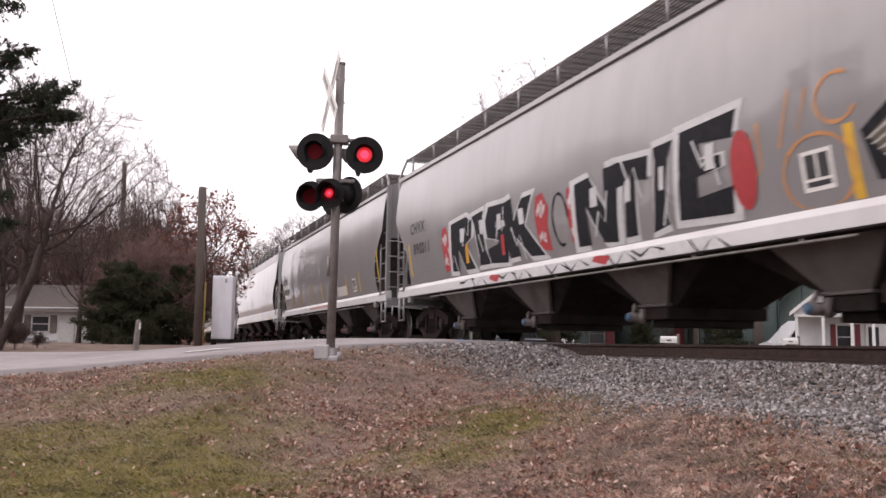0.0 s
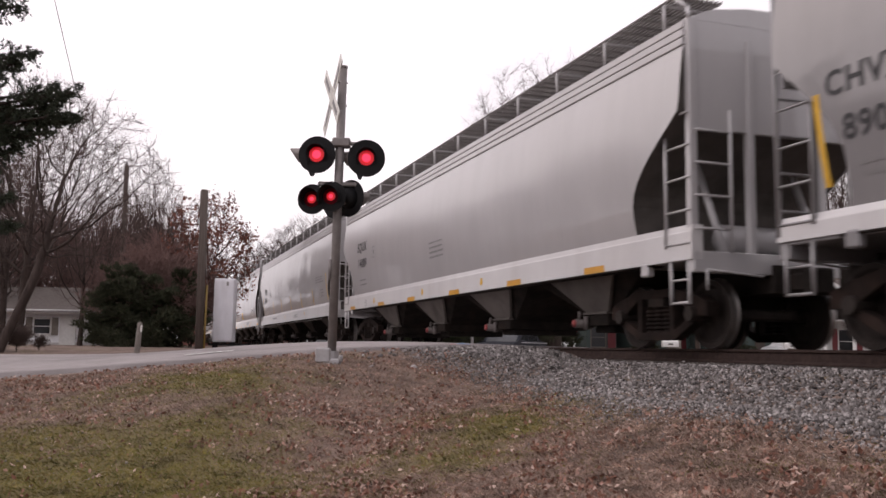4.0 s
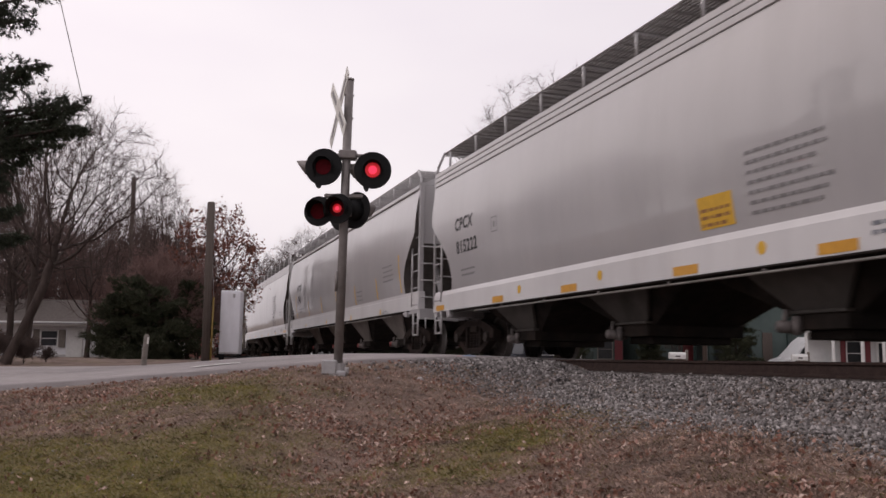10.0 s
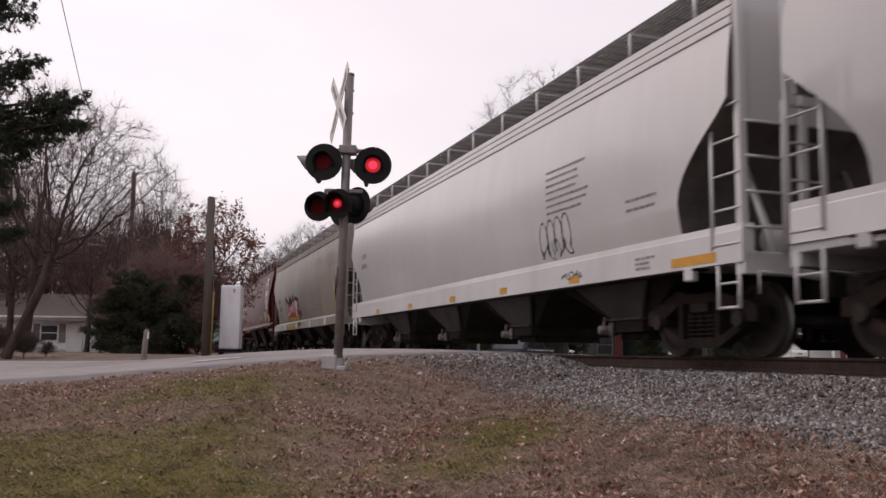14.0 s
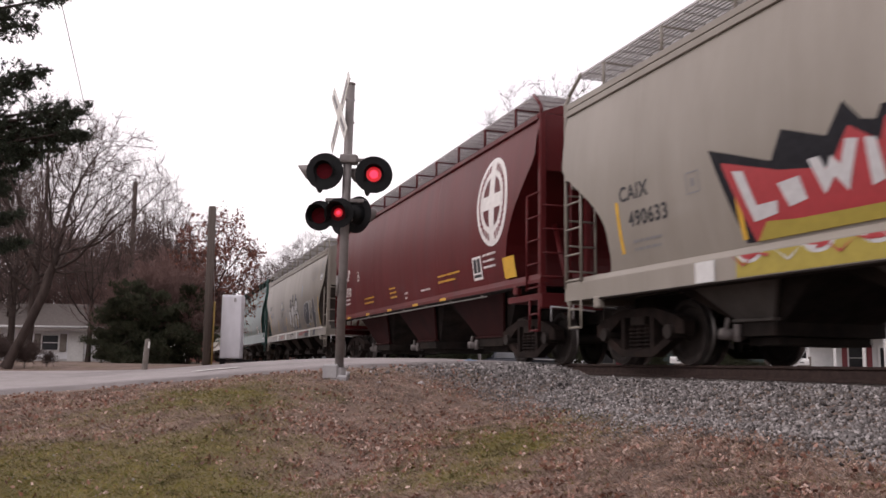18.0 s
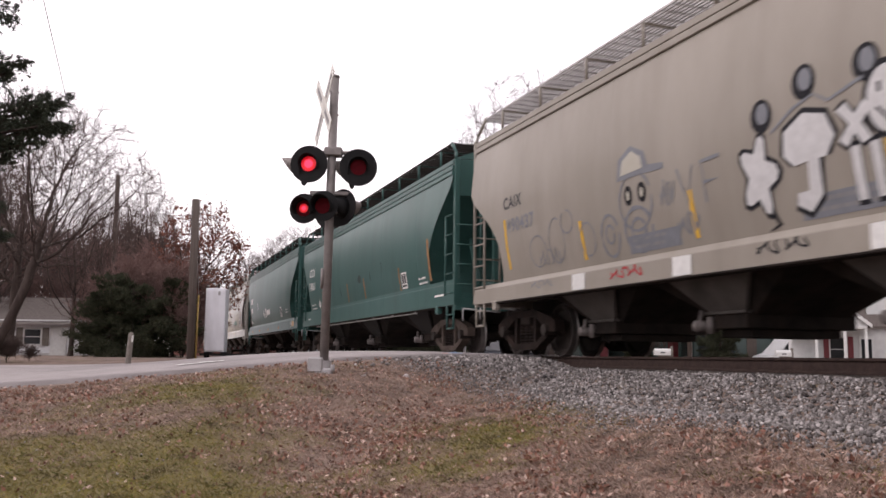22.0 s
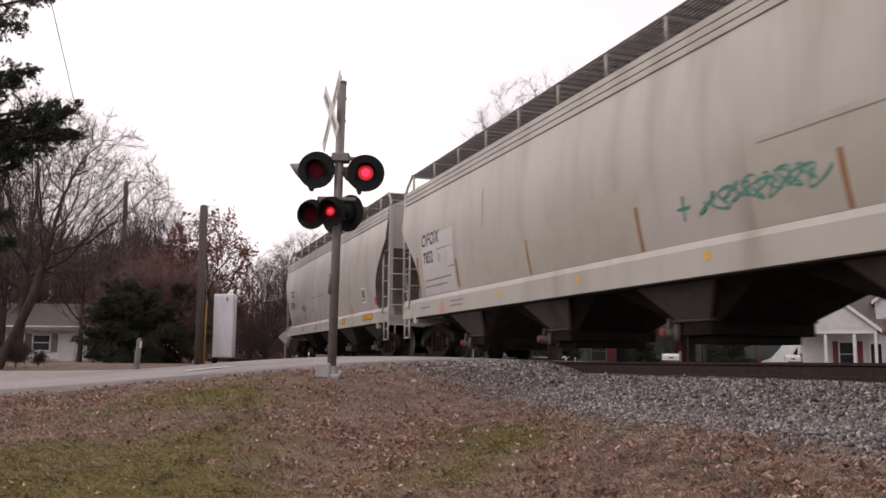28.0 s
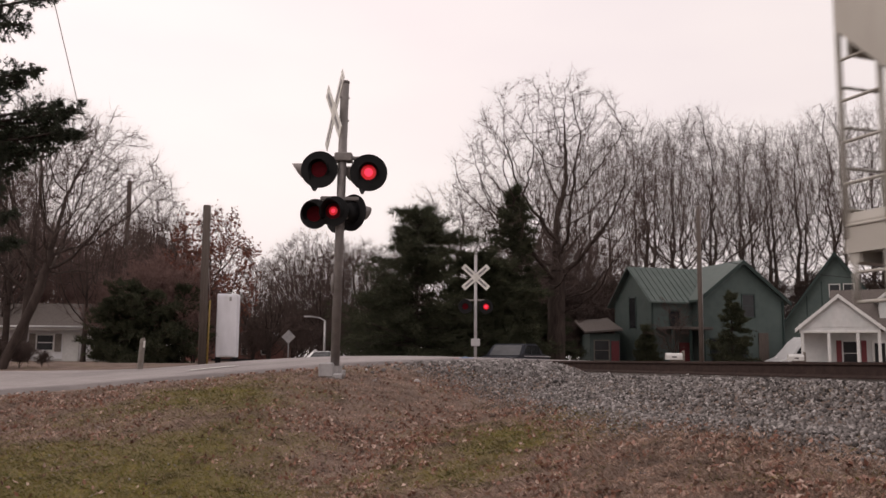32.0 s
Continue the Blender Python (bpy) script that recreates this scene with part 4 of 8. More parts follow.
def light_disc(inner, outer):
    """A lit lens: a bright middle and a deep red rim."""
    vs, fs, n = [(0, -0.004, 0)], [], 24
    for r, y in ((inner, -0.003), (outer, 0.0)):
        vs += [(r * math.sin(2 * math.pi * k / n), y, r * math.cos(2 * math.pi * k / n)) for k in range(n)]
    for k in range(n):
        fs.append((0, 1 + k, 1 + (k + 1) % n))
    for k in range(n):
        fs.append((1 + k, 1 + n + k, 1 + n + (k + 1) % n, 1 + (k + 1) % n))
    me = mesh_of("light", vs, fs, M["lamp_core"], True)
    me.materials.append(M["lamp_red"])
    for p in me.polygons:
        p.material_index = 0 if p.index < n else 1
    return me


LAMP = lamp_meshes()


def lamp_head(signal, m, side, small=False):
    """A flashing lamp that faces -y of its pose; side says in which half of the beat it is lit, '' a lamp seen from behind."""
    head = part("lamp", LAMP["low_plate" if small else "plate"], signal, "black flashing lamp with a hood", m)
    part("housing", LAMP["housing"], head)
    part("hood", LAMP["low_hood" if small else "hood" if side else "long_hood"], head)
    part("lens", LAMP["lens"], head, "dark red glass lens")
    if side:
        LAMPS[side].append(part("light", LAMP["low_light" if small else "light"], head, "glowing red light", pose(0, 0.03, 0)))
    return head


def crossbuck(signal, m, width=0.19, length=1.22):
    for k, (turn, y) in enumerate(((42, -0.006), (-42, 0.006))):
        bm = bmesh.new()
        a, w = length / 2, width / 2
        add_prism(bm, [(-a, -w), (a - 0.0, -w), (a, w), (-a, w)], -0.005, 0.005)
        board = part("blade", done(bm, "blade", M["white_board"]), signal, "weathered white crossing blade", m @ pose(0, y, 0, 0, turn, 0))
        # the words are too worn to read
        for x0, x1 in ((-0.5, -0.14), (0.14, 0.5)):
            part("lettering_bar", box_mesh("lettering_bar", M["grey_ink"], x0, x1, -0.0075, -0.0052, -0.035, 0.035), board)


def signal_base(sig, z):
    bm = bmesh.new()
    add_rod(bm, (0, 0, z), (0, 0, z + 0.10), 0.10, seg=16)
    add_box(bm, -0.20, 0.0, -0.14, 0.10, z - 0.06, z + 0.14, 0.02)
    add_box(bm, -0.13, 0.13, -0.13, 0.13, z - 0.10, z + 0.0, 0.02)
    part("junction_base", done(bm, "junction_base", M["galv"]), sig, "silver cast junction box at the foot")
    for x, y in ((-0.12, -0.12), (0.12, -0.12), (0.12, 0.12), (-0.12, 0.12)):
        part("bolt", rods_mesh("bolt", M["galv"], [((x, y, z - 0.06), (x, y, z + 0.05), 0.015)], 6), sig)


sig = thing("crossing_signal", "grey steel crossing signal with crossbuck and flashing red lamps", "crossing signal", pose(-1.44, 12, -0.2, 0, 0.7, 0))
part("mast", rods_mesh("mast", M["mast"], [((0, 0, -0.1), (0, 0, 3.97), 0.06), ((0, 0, 3.97), (0, 0, 4.0), 0.066)], 16), sig)
signal_base(sig, 0.0)
crossbuck(sig, pose(-0.125, -0.08, 3.55, 0, 0, -70))
for z in (3.44, 3.76):
    part("crossbuck_clamp", rods_mesh("crossbuck_clamp", M["mast"], [((-0.11, -0.07, z), (0.07, 0, z), 0.014)], 8), sig)
part("cross_arm", boxes_mesh("cross_arm", M["mast"], [(-0.10, 0.14, -0.09, 0.09, 2.86, 2.98), (-0.34, 0.42, -0.03, 0.03, 2.89, 2.94)], 0.015), sig, "grey bracket and arm of the upper lamps")
part("conduit", rods_mesh("conduit", M["mast"], [((-0.065, -0.03, 1.05), (-0.065, -0.03, 1.32), 0.022)], 8), sig)
lamp_head(sig, pose(-0.295, -0.10, 2.73, 0, 0, -6), "left")
lamp_head(sig, pose(0.375, -0.10, 2.70, 0, 0, 4), "right")
lamp_head(sig, pose(-0.40, 0.12, 2.73, 0, 0, -96), "")
lamp_head(sig, pose(0.26, 0.12, 2.70, 0, 0, -96), "")
part("lower_arm", boxes_mesh("lower_arm", M["mast"], [(-0.12, 0.12, -0.10, 0.10, 2.06, 2.18), (-0.28, 0.26, -0.03, 0.03, 2.32, 2.38)], 0.015), sig, "grey bracket of the lower lamps")
lamp_head(sig, pose(-0.335, -0.10, 2.12, 0, 0, -10), "left", True)
lamp_head(sig, pose(-0.07, -0.18, 2.15, 0, 0, -10), "right", True)
lamp_head(sig, pose(0.16, 0.06, 2.17, 0, 0, 142), "")
lamp_head(sig, pose(-0.05, 0.3, 2.17, 0, 0, 142), "")

far_sig = thing("crossing_signal", "grey crossing signal behind the track with white crossbuck facing", "crossing signal", pose(1.14, 32, -0.35))
part("mast", rods_mesh("mast", M["galv"], [((0, 0, -0.3), (0, 0, 4.15), 0.055), ((0, 0, 4.15), (0, 0, 4.45), 0.02)], 14), far_sig)
signal_base(far_sig, 0.0)
crossbuck(far_sig, pose(0, -0.08, 3.33), 0.2, 1.2)
part("cross_arm", boxes_mesh("cross_arm", M["mast"], [(-0.40, 0.40, -0.03, 0.03, 2.48, 2.54)], 0.01), far_sig)
part("relay_box", box_mesh("relay_box", M["galv"], -0.16, 0.16, -0.16, -0.06, 0.88, 1.14, 0.015), far_sig, "small grey box on the mast")
lamp_head(far_sig, pose(-0.37, -0.10, 2.28), "left")
lamp_head(far_sig, pose(0.37, -0.10, 2.28), "right")

# ---- beside the road ----
cab = thing("relay_cabinet", "tall white aluminium relay cabinet on a dark steel stand", "cabinet", pose(-7.92, 33, -0.16, 0, 0, 6))
part("body", box_mesh("body", M["cabinet"], -0.36, 0.36, -0.45, 0.45, 0.22, 2.52, 0.02), cab)
part("door", box_mesh("door", M["cabinet"], -0.33, 0.33, -0.468, -0.45, 0.27, 2.46, 0.008), cab)
part("latch", box_mesh("latch", M["galv"], 0.08, 0.16, -0.49, -0.468, 2.26, 2.40, 0.006), cab)
for x, y in ((-0.31, -0.35), (0.31, -0.35), (-0.31, 0.35), (0.31, 0.35)):
    part("leg", box_mesh("leg", M["black"], x - 0.045, x + 0.045, y - 0.05, y + 0.05, 0.0, 0.22), cab)
part("deck", box_mesh("deck", M["black"], -0.5, 1.0, -0.45, 0.5, 0.10, 0.17), cab, "dark steel deck")

pole = thing("utility_pole", "dark weathered wooden pole cut off at the top", "pole", pose(-6.42, 24, -0.2, 0, -0.4, 0))
part("shaft", rods_mesh("shaft", M["wood_pole"], [((0, 0, -0.1), (0, 0, 4.3), 0.105)], 14), pole)
part("cap", rods_mesh("cap", M["wood_pole"], [((0, 0, 4.3), (0, 0, 4.33), 0.09)], 14), pole)
guy = thing("guy_guard", "yellow plastic guard over a guy wire by the pole", "cable guard", pose(-6.28, 24, -0.2, 0, -1.2, 0))
part("sleeve", rods_mesh("sleeve", M["dull_yellow"], [((0, 0, 0), (0.02, 0.1, 1.75), 0.026)], 8), guy)
part("wire", rods_mesh("wire", M["galv"], [((0.02, 0.1, 1.75), (-0.08, 0.0, 4.2), 0.008)], 5), guy)
pole2 = thing("utility_pole", "slim dark wooden utility pole among bare trees", "pole", pose(-14.25, 40, -0.2, 0, -0.5, 0))
part("shaft", rods_mesh("shaft", M["wood_pole"], [((0, 0, -0.1), (0, 0, 8.2), 0.10)], 10), pole2)
part("insulator", rods_mesh("insulator", M["galv"], [((0, 0, 8.2), (0, 0, 8.36), 0.04)], 8), pole2)
wire = thing("overhead_wire", "thin grey overhead wire", "cable", data=cable_mesh([(-6.2, 10.1, 9.65), (-9.16, 20, 8.26), (-11.55, 28, 7.15), (-14.3, 40, 7.95)], 0.011, M["galv"]))
post = thing("marker_post", "grey weathered marker post at the roadside", "post", pose(-6.38, 19, -0.25, 0, 3.5, 0))
bm = bmesh.new()
add_rod(bm, (0, 0, -0.1), (0, 0, 0.62), 0.062, 0.055, seg=10)
add_rod(bm, (0, 0, 0.62), (0, 0, 0.66), 0.055, 0.03, seg=10)
part("stake", done(bm, "stake", M["post_grey"]), post)
part("reflector", box_mesh("reflector", M["white_board"], 0.03, 0.066, -0.05, -0.02, 0.46, 0.60, 0.004), post)


# ---- buildings ----
def window(house, name, x, z, w, h, y, frame_mat, panes=2, shutters=None):
    """A window in a front wall at y, its middle at x and z."""
    f = 0.07
    win = part(name, boxes_mesh(name, frame_mat, [(x - w / 2 - f, x + w / 2 + f, y - 0.05, y + 0.02, z - h / 2 - f, z - h / 2), (x - w / 2 - f, x + w / 2 + f, y - 0.05, y + 0.02, z + h / 2, z + h / 2 + f), (x - w / 2 - f, x - w / 2, y - 0.05, y + 0.02, z - h / 2, z + h / 2), (x + w / 2, x + w / 2 + f, y - 0.05, y + 0.02, z - h / 2, z + h / 2)]), house)
    for k in range(panes):
        z0 = z - h / 2 + h * k / panes
        part("pane", box_mesh("pane", M["dark_glass"], x - w / 2, x + w / 2, y - 0.015, y - 0.004, z0 + 0.02, z0 + h / panes - 0.02), win)
        if k:
            part("bar", box_mesh("bar", frame_mat, x - w / 2, x + w / 2, y - 0.04, y - 0.003, z0 - 0.02, z0 + 0.02), win)
    if shutters:
        for s in (-1, 1):
            a, b = sorted((x + s * (w / 2 + f + 0.02), x + s * (w / 2 + f + 0.34)))
            part("shutter", box_mesh("shutter", shutters, a, b, y - 0.05, y - 0.004, z - h / 2 - f, z + h / 2 + f, 0.01), win)
    return win


def siding(house, x0, x1, z0, z1, y, material, gable=None, board=0.2):
    """Lapped boards on a front wall; gable: the peak's x and z above a wall top z1."""
    k, z = 0, z0
    top = gable[1] if gable else z1
    while z < top - 0.05:
        a, b = x0, x1
        if z > z1 and gable:
            t = (z - z1) / (gable[1] - z1)
            a, b = x0 + (gable[0] - x0) * t, x1 + (gable[0] - x1) * t
        if b - a > 0.3:
            bm = bmesh.new()
            add_prism(bm, [(a, z), (b, z), (b, min(z + board, top)), (a, min(z + board, top))], y - 0.03, y - 0.001)
            for v in bm.verts:
                if v.co.z > z + 0.01 and v.co.y < y - 0.02:
                    v.co.y = y - 0.008
            part("board", done(bm, "board", material), house)
        z += board


def gable_roof_x(name, house, x0, x1, y0, y1, eave, ridge, material, over=0.35, thick=0.1, ribs=None):
    """A roof whose ridge runs along x."""
    ym = (y0 + y1) / 2
    rise = (ridge - eave) / (ym - y0)
    roof = None
    for s, ye in ((-1, y0 - over), (1, y1 + over)):
        ze = ridge - abs(ye - ym) * rise
        vs = [(x0 - over, ye, ze), (x1 + over, ye, ze), (x1 + over, ym, ridge), (x0 - over, ym, ridge)]
        vs += [(x, y, z + thick) for x, y, z in vs]
        me = mesh_of(name, vs, [(0, 1, 2, 3), (7, 6, 5, 4), (0, 4, 5, 1), (1, 5, 6, 2), (2, 6, 7, 3), (3, 7, 4, 0)], material)
        roof = part(name, me, house)
        if ribs and s < 0:
            x = x0 - over + 0.1
            while x < x1 + over:
                bm = bmesh.new()
                add_prism(bm, [(x, 0), (x + 0.05, 0), (x + 0.05, 0.05), (x, 0.05)], 0, 1)
                for v in bm.verts:
                    t = v.co.y
                    v.co.y, v.co.z = ye + (ym - ye) * t, ze + (ridge - ze) * t + thick + v.co.z
                part("roof_rib", done(bm, "roof_rib", material), roof)
                x += ribs
    return roof


def gable_roof_y(name, house, x0, x1, y0, y1, eave, ridge, material, over=0.4, thick=0.12, trim=None):
    """A roof whose ridge runs along y, its gable to the front."""
    xm = (x0 + x1) / 2
    rise = (ridge - eave) / (xm - x0)
    for s, xe in ((-1, x0 - over), (1, x1 + over)):
        ze = ridge - abs(xe - xm) * rise
        vs = [(xe, y0 - over, ze), (xe, y1 + over, ze), (xm, y1 + over, ridge), (xm, y0 - over, ridge)]
        vs += [(x, y, z + thick) for x, y, z in vs]
        roof = part(name, mesh_of(name, vs, [(0, 1, 2, 3), (7, 6, 5, 4), (0, 4, 5, 1), (1, 5, 6, 2), (2, 6, 7, 3), (3, 7, 4, 0)], material), house)
        if trim:
            y = y0 - over - 0.03
            a, b = (xe, ze), (xm, ridge)
            part("barge_board", prism_mesh("barge_board", trim, [(a[0], a[1] - 0.14), (b[0], b[1] - 0.14), (b[0], b[1] + thick), (a[0], a[1] + thick)], y, y + 0.028), roof)


def gabled_wall(house, name, x0, x1, y0, y1, base, eave, ridge, material):
    xm = (x0 + x1) / 2
    return part(name, prism_mesh(name, material, [(x0, base), (x1, base), (x1, eave), (xm, ridge), (x0, eave)], y0, y1), house)


# the green house behind the track
gh = thing("green_house", "grey-green wooden house with a green metal roof", "house", pose(17, 60, 0) @ pose(0, 0, 0, 0, 0, 15) @ pose(-17, -60, 0))
gabled_wall(gh, "wall", 16.95, 23.25, 59.6, 68, -0.95, 4.4, 6.85, M["siding_green"])
outline = [(60.6, -0.95), (66.2, -0.95), (66.2, 4.3), (63.4, 6.6), (60.6, 4.3)]
vs = [(13.95, y, z) for y, z in outline] + [(17.2, y, z) for y, z in outline]
part("wing_wall", mesh_of("wing_wall", vs, [(0, 1, 2, 3, 4), (9, 8, 7, 6, 5), (0, 5, 6, 1), (1, 6, 7, 2), (2, 7, 8, 3), (3, 8, 9, 4), (4, 9, 5, 0)], M["siding_green"]), gh)
gable_roof_x("wing_roof", gh, 13.95, 18.6, 60.6, 66.2, 4.3, 6.6, M["roof_green"], 0.4, 0.1, ribs=0.42)
gable_roof_y("roof", gh, 16.95, 23.25, 59.6, 68, 4.4, 6.85, M["roof_green"], 0.42, 0.14, M["trim_green"])
window(gh, "window", 20.6, 3.9, 0.9, 1.5, 59.6, M["trim_green"])
window(gh, "window", 18.3, 0.9, 1.2, 1.5, 59.6, M["trim_green"])
window(gh, "window", 19.9, 0.9, 0.8, 1.5, 59.6, M["trim_green"])
window(gh, "window", 15.6, 2.9, 0.7, 1.2, 60.6, M["trim_green"])
win = part("end_window", box_mesh("end_window", M["dark_glass"], 13.91, 13.95, 62.9, 63.8, 2.4, 4.5), gh)
part("frame", boxes_mesh("frame", M["trim_green"], [(13.9, 13.96, 62.8, 62.9, 2.3, 4.6), (13.9, 13.96, 63.8, 63.9, 2.3, 4.6)]), win)
part("door", box_mesh("door", M["wood_pole"], 21.3, 22.05, 59.53, 59.6, -0.9, 2.1, 0.01), gh, "dark brown door")
porch_top = part("porch_roof", box_mesh("porch_roof", M["roof_grey"], 14.2, 17.3, 58.6, 60.6, 2.2, 2.38, 0.02), gh, "low dark porch roof")
for x in (14.4, 15.7, 16.7):
    part("porch_post", box_mesh("porch_post", M["trim_green"], x - 0.06, x + 0.06, 58.7, 58.82, -0.95, 2.2, 0.01), gh)
part("porch_door", box_mesh("porch_door", M["dark_red"], 15.9, 16.7, 60.53, 60.6, -0.9, 1.4, 0.01), gh, "dark red porch door")
part("porch_deck", box_mesh("porch_deck", M["post_grey"], 14.2, 17.3, 58.6, 60.59, -0.95, -0.6, 0.01), gh)
for x, y0 in ((16.9, 59.5), (13.87, 60.5), (23.2, 59.5)):
    part("corner_board", box_mesh("corner_board", M["trim_green"], x, x + 0.12, y0, y0 + 0.12, -0.95, 4.3), gh)

an = thing("outbuilding", "low grey outbuilding with a shingle roof", "shed")
part("wall", box_mesh("wall", M["siding_green"], 10.1, 12.15, 62, 67, -0.95, 2.0), an)
part("roof", mesh_of("roof", [(9.7, 61.4, 2.0), (12.25, 61.4, 2.2), (12.25, 67, 3.2), (9.7, 67, 3.0), (9.7, 61.4, 2.12), (12.25, 61.4, 2.32), (12.25, 67, 3.32), (9.7, 67, 3.12)], [(0, 1, 2, 3), (7, 6, 5, 4), (0, 4, 5, 1), (1, 5, 6, 2), (2, 6, 7, 3), (3, 7, 4, 0)], M["roof_grey"]), an)
window(an, "window", 10.9, 0.85, 0.95, 1.3, 62, M["post_grey"])
part("door", box_mesh("door", M["dark_red"], 11.55, 12.1, 61.93, 62, -0.9, 1.5, 0.01), an, "dark red door")

# the second green house, higher and further back
gh2 = thing("green_house", "tall blue-green gabled house with white window frames", "house", pose(32.9, 75, 0) @ pose(0, 0, 0, 0, 0, -24) @ pose(-32.9, -75, 0))
gabled_wall(gh2, "wall", 28.3, 37.5, 75, 86, -0.95, 2.9, 9.3, M["siding_green"])
gable_roof_y("roof", gh2, 28.3, 37.5, 75, 86, 2.9, 9.3, M["roof_green"], 0.5, 0.16, M["trim_green"])
for x in (32.8, 33.9):
    window(gh2, "window", x, 6.2, 0.75, 1.0, 75, M["white_trim"], 1)
for x in (30.6, 31.8, 33.4, 35.0):
    part("batten", box_mesh("batten", M["trim_green"], x - 0.05, x + 0.05, 74.96, 75, -0.9, 4.2 + 1.0 * min(x - 29, 36 - x)), gh2)

# the white house with the porch
wh = thing("white_house", "small white house with a gabled porch and dark red shutters", "house", pose(0, 0, -0.04) @ Matrix.Scale(0.86, 4) @ pose(24.67, 56, 0.04) @ pose(0, 0, 0, 0, 0, -22) @ pose(-24.67, -56, 0))
part("wall", box_mesh("wall", M["siding_white"], 22.4, 33.0, 58.4, 66, -0.95, 2.35), wh)
gable_roof_x("main_roof", wh, 24.7, 33.0, 58.4, 66, 2.35, 5.0, M["roof_grey"], 0.35, 0.12)
siding(wh, 22.4, 33.0, -0.9, 2.35, 58.4, M["siding_white"])
gabled_wall(wh, "porch_gable", 22.35, 27.0, 56.0, 58.3, 2.1, 2.36, 4.3, M["siding_white"])
siding(wh, 22.35, 27.0, 2.36, 2.36, 56.0, M["siding_white"], (24.67, 4.2))
gable_roof_y("porch_roof", wh, 22.35, 27.0, 56.0, 60.5, 2.36, 4.3, M["roof_grey"], 0.25, 0.1, M["white_trim"])
part("porch_beam", box_mesh("porch_beam", M["white_trim"], 22.35, 27.0, 55.95, 56.2, 1.98, 2.14, 0.01), wh)
part("porch_floor", box_mesh("porch_floor", M["concrete"], 22.2, 27.2, 55.9, 58.39, -0.95, -0.55, 0.02), wh)
for x in (22.5, 24.05, 25.7, 26.9):
    part("column", box_mesh("column", M["white_trim"], x - 0.09, x + 0.09, 55.98, 56.16, -0.55, 1.98, 0.015), wh)
window(wh, "window", 25.4, 0.75, 0.95, 1.5, 58.37, M["white_trim"], 2, M["dark_red"])
window(wh, "window", 29.6, 0.75, 1.0, 1.5, 58.37, M["white_trim"], 2, M["dark_red"])
part("door", box_mesh("door", M["white_trim"], 26.6, 27.5, 58.29, 58.37, -0.55, 1.6, 0.01), wh)
part("door_glass", box_mesh("door_glass", M["dark_glass"], 26.75, 27.35, 58.27, 58.29, -0.2, 1.4), wh)
gabled_wall(wh, "dormer", 27.2, 29.6, 59.2, 62, 3.0, 4.3, 5.3, M["siding_white"])
gable_roof_y("dormer_roof", wh, 27.2, 29.6, 59.2, 62.3, 4.3, 5.3, M["roof_grey"], 0.25, 0.08, M["white_trim"])

# the white house across the road
lh = thing("white_cottage", "low white cottage with a grey shingle roof behind brush", "house")
part("wall", box_mesh("wall", M["cottage_white"], -25.5, -17.2, 45, 50, -0.25, 1.6), lh)
gable_roof_x("roof", lh, -25.5, -17.2, 45, 50, 1.6, 2.75, M["roof_grey"], 0.35, 0.1)
part("fascia", box_mesh("fascia", M["white_trim"], -25.8, -16.9, 44.58, 44.66, 1.36, 1.58, 0.01), lh)
window(lh, "window", -19.9, 0.75, 0.8, 0.75, 45, M["white_trim"], 2, M["post_grey"])
part("door", box_mesh("door", M["white_trim"], -19.0, -18.2, 44.94, 45, -0.2, 1.3, 0.01), lh)
part("gutter", rods_mesh("gutter", M["galv"], [((-25.8, 44.5, 1.5), (-16.9, 44.5, 1.5), 0.05)], 8), lh)
part("skirting", box_mesh("skirting", M["concrete"], -25.52, -17.18, 44.97, 50.03, -0.4, -0.05), lh)

bb = thing("brick_building", "distant low red brick building", "building", pose(-26.5, 110, -0.9))
M["brick_far"] = surface("distant_brick", (0.17, 0.075, 0.06), (0.24, 0.11, 0.09), 3, 0.9)
part("wall", box_mesh("wall", M["brick_far"], -5, 7, 0, 9, 0, 3.6), bb)
part("roof", box_mesh("roof", M["roof_grey"], -5.3, 7.3, -0.3, 9.3, 3.6, 3.85, 0.03), bb)
for x in (-3, 0, 2.2, 4.6):
    window(bb, "window", x, 2.2, 0.6, 1.2, 0, M["white_trim"])


# ---- roadside things behind the track ----
def mailbox(m, label):
    mb = thing("mailbox", label, "mailbox", m, group="mailboxes along the street")
    out = [(-0.26, 0.0), (0.26, 0.0), (0.26, 0.30)]
    bm = bmesh.new()
    prof = [(-0.15, 0.0), (0.15, 0.0), (0.15, 0.18)] + [(0.15 * math.cos(radians(a)), 0.18 + 0.15 * math.sin(radians(a))) for a in range(20, 180, 20)] + [(-0.15, 0.18)]
    add_prism(bm, prof, -0.4, 0.4)
    part("box", done(bm, "box", M["white_trim"]), mb, "", pose(0, 0, 1.1, 0, 0, 90))
    part("number_bar", box_mesh("number_bar", M["ink"], -0.12, 0.12, -0.158, -0.152, 1.20, 1.26), mb)
    part("post", box_mesh("post", M["post_grey"], 0.42, 0.54, -0.06, 0.06, 0, 1.55, 0.01), mb)
    part("arm", box_mesh("arm", M["post_grey"], -0.2, 0.42, -0.05, 0.05, 1.0, 1.1, 0.01), mb)
    return mb


mailbox(pose(11.5, 45, -0.92), "white mailbox on a grey wooden post")
mailbox(pose(18.75, 48, -0.9), "white mailbox by the white house")

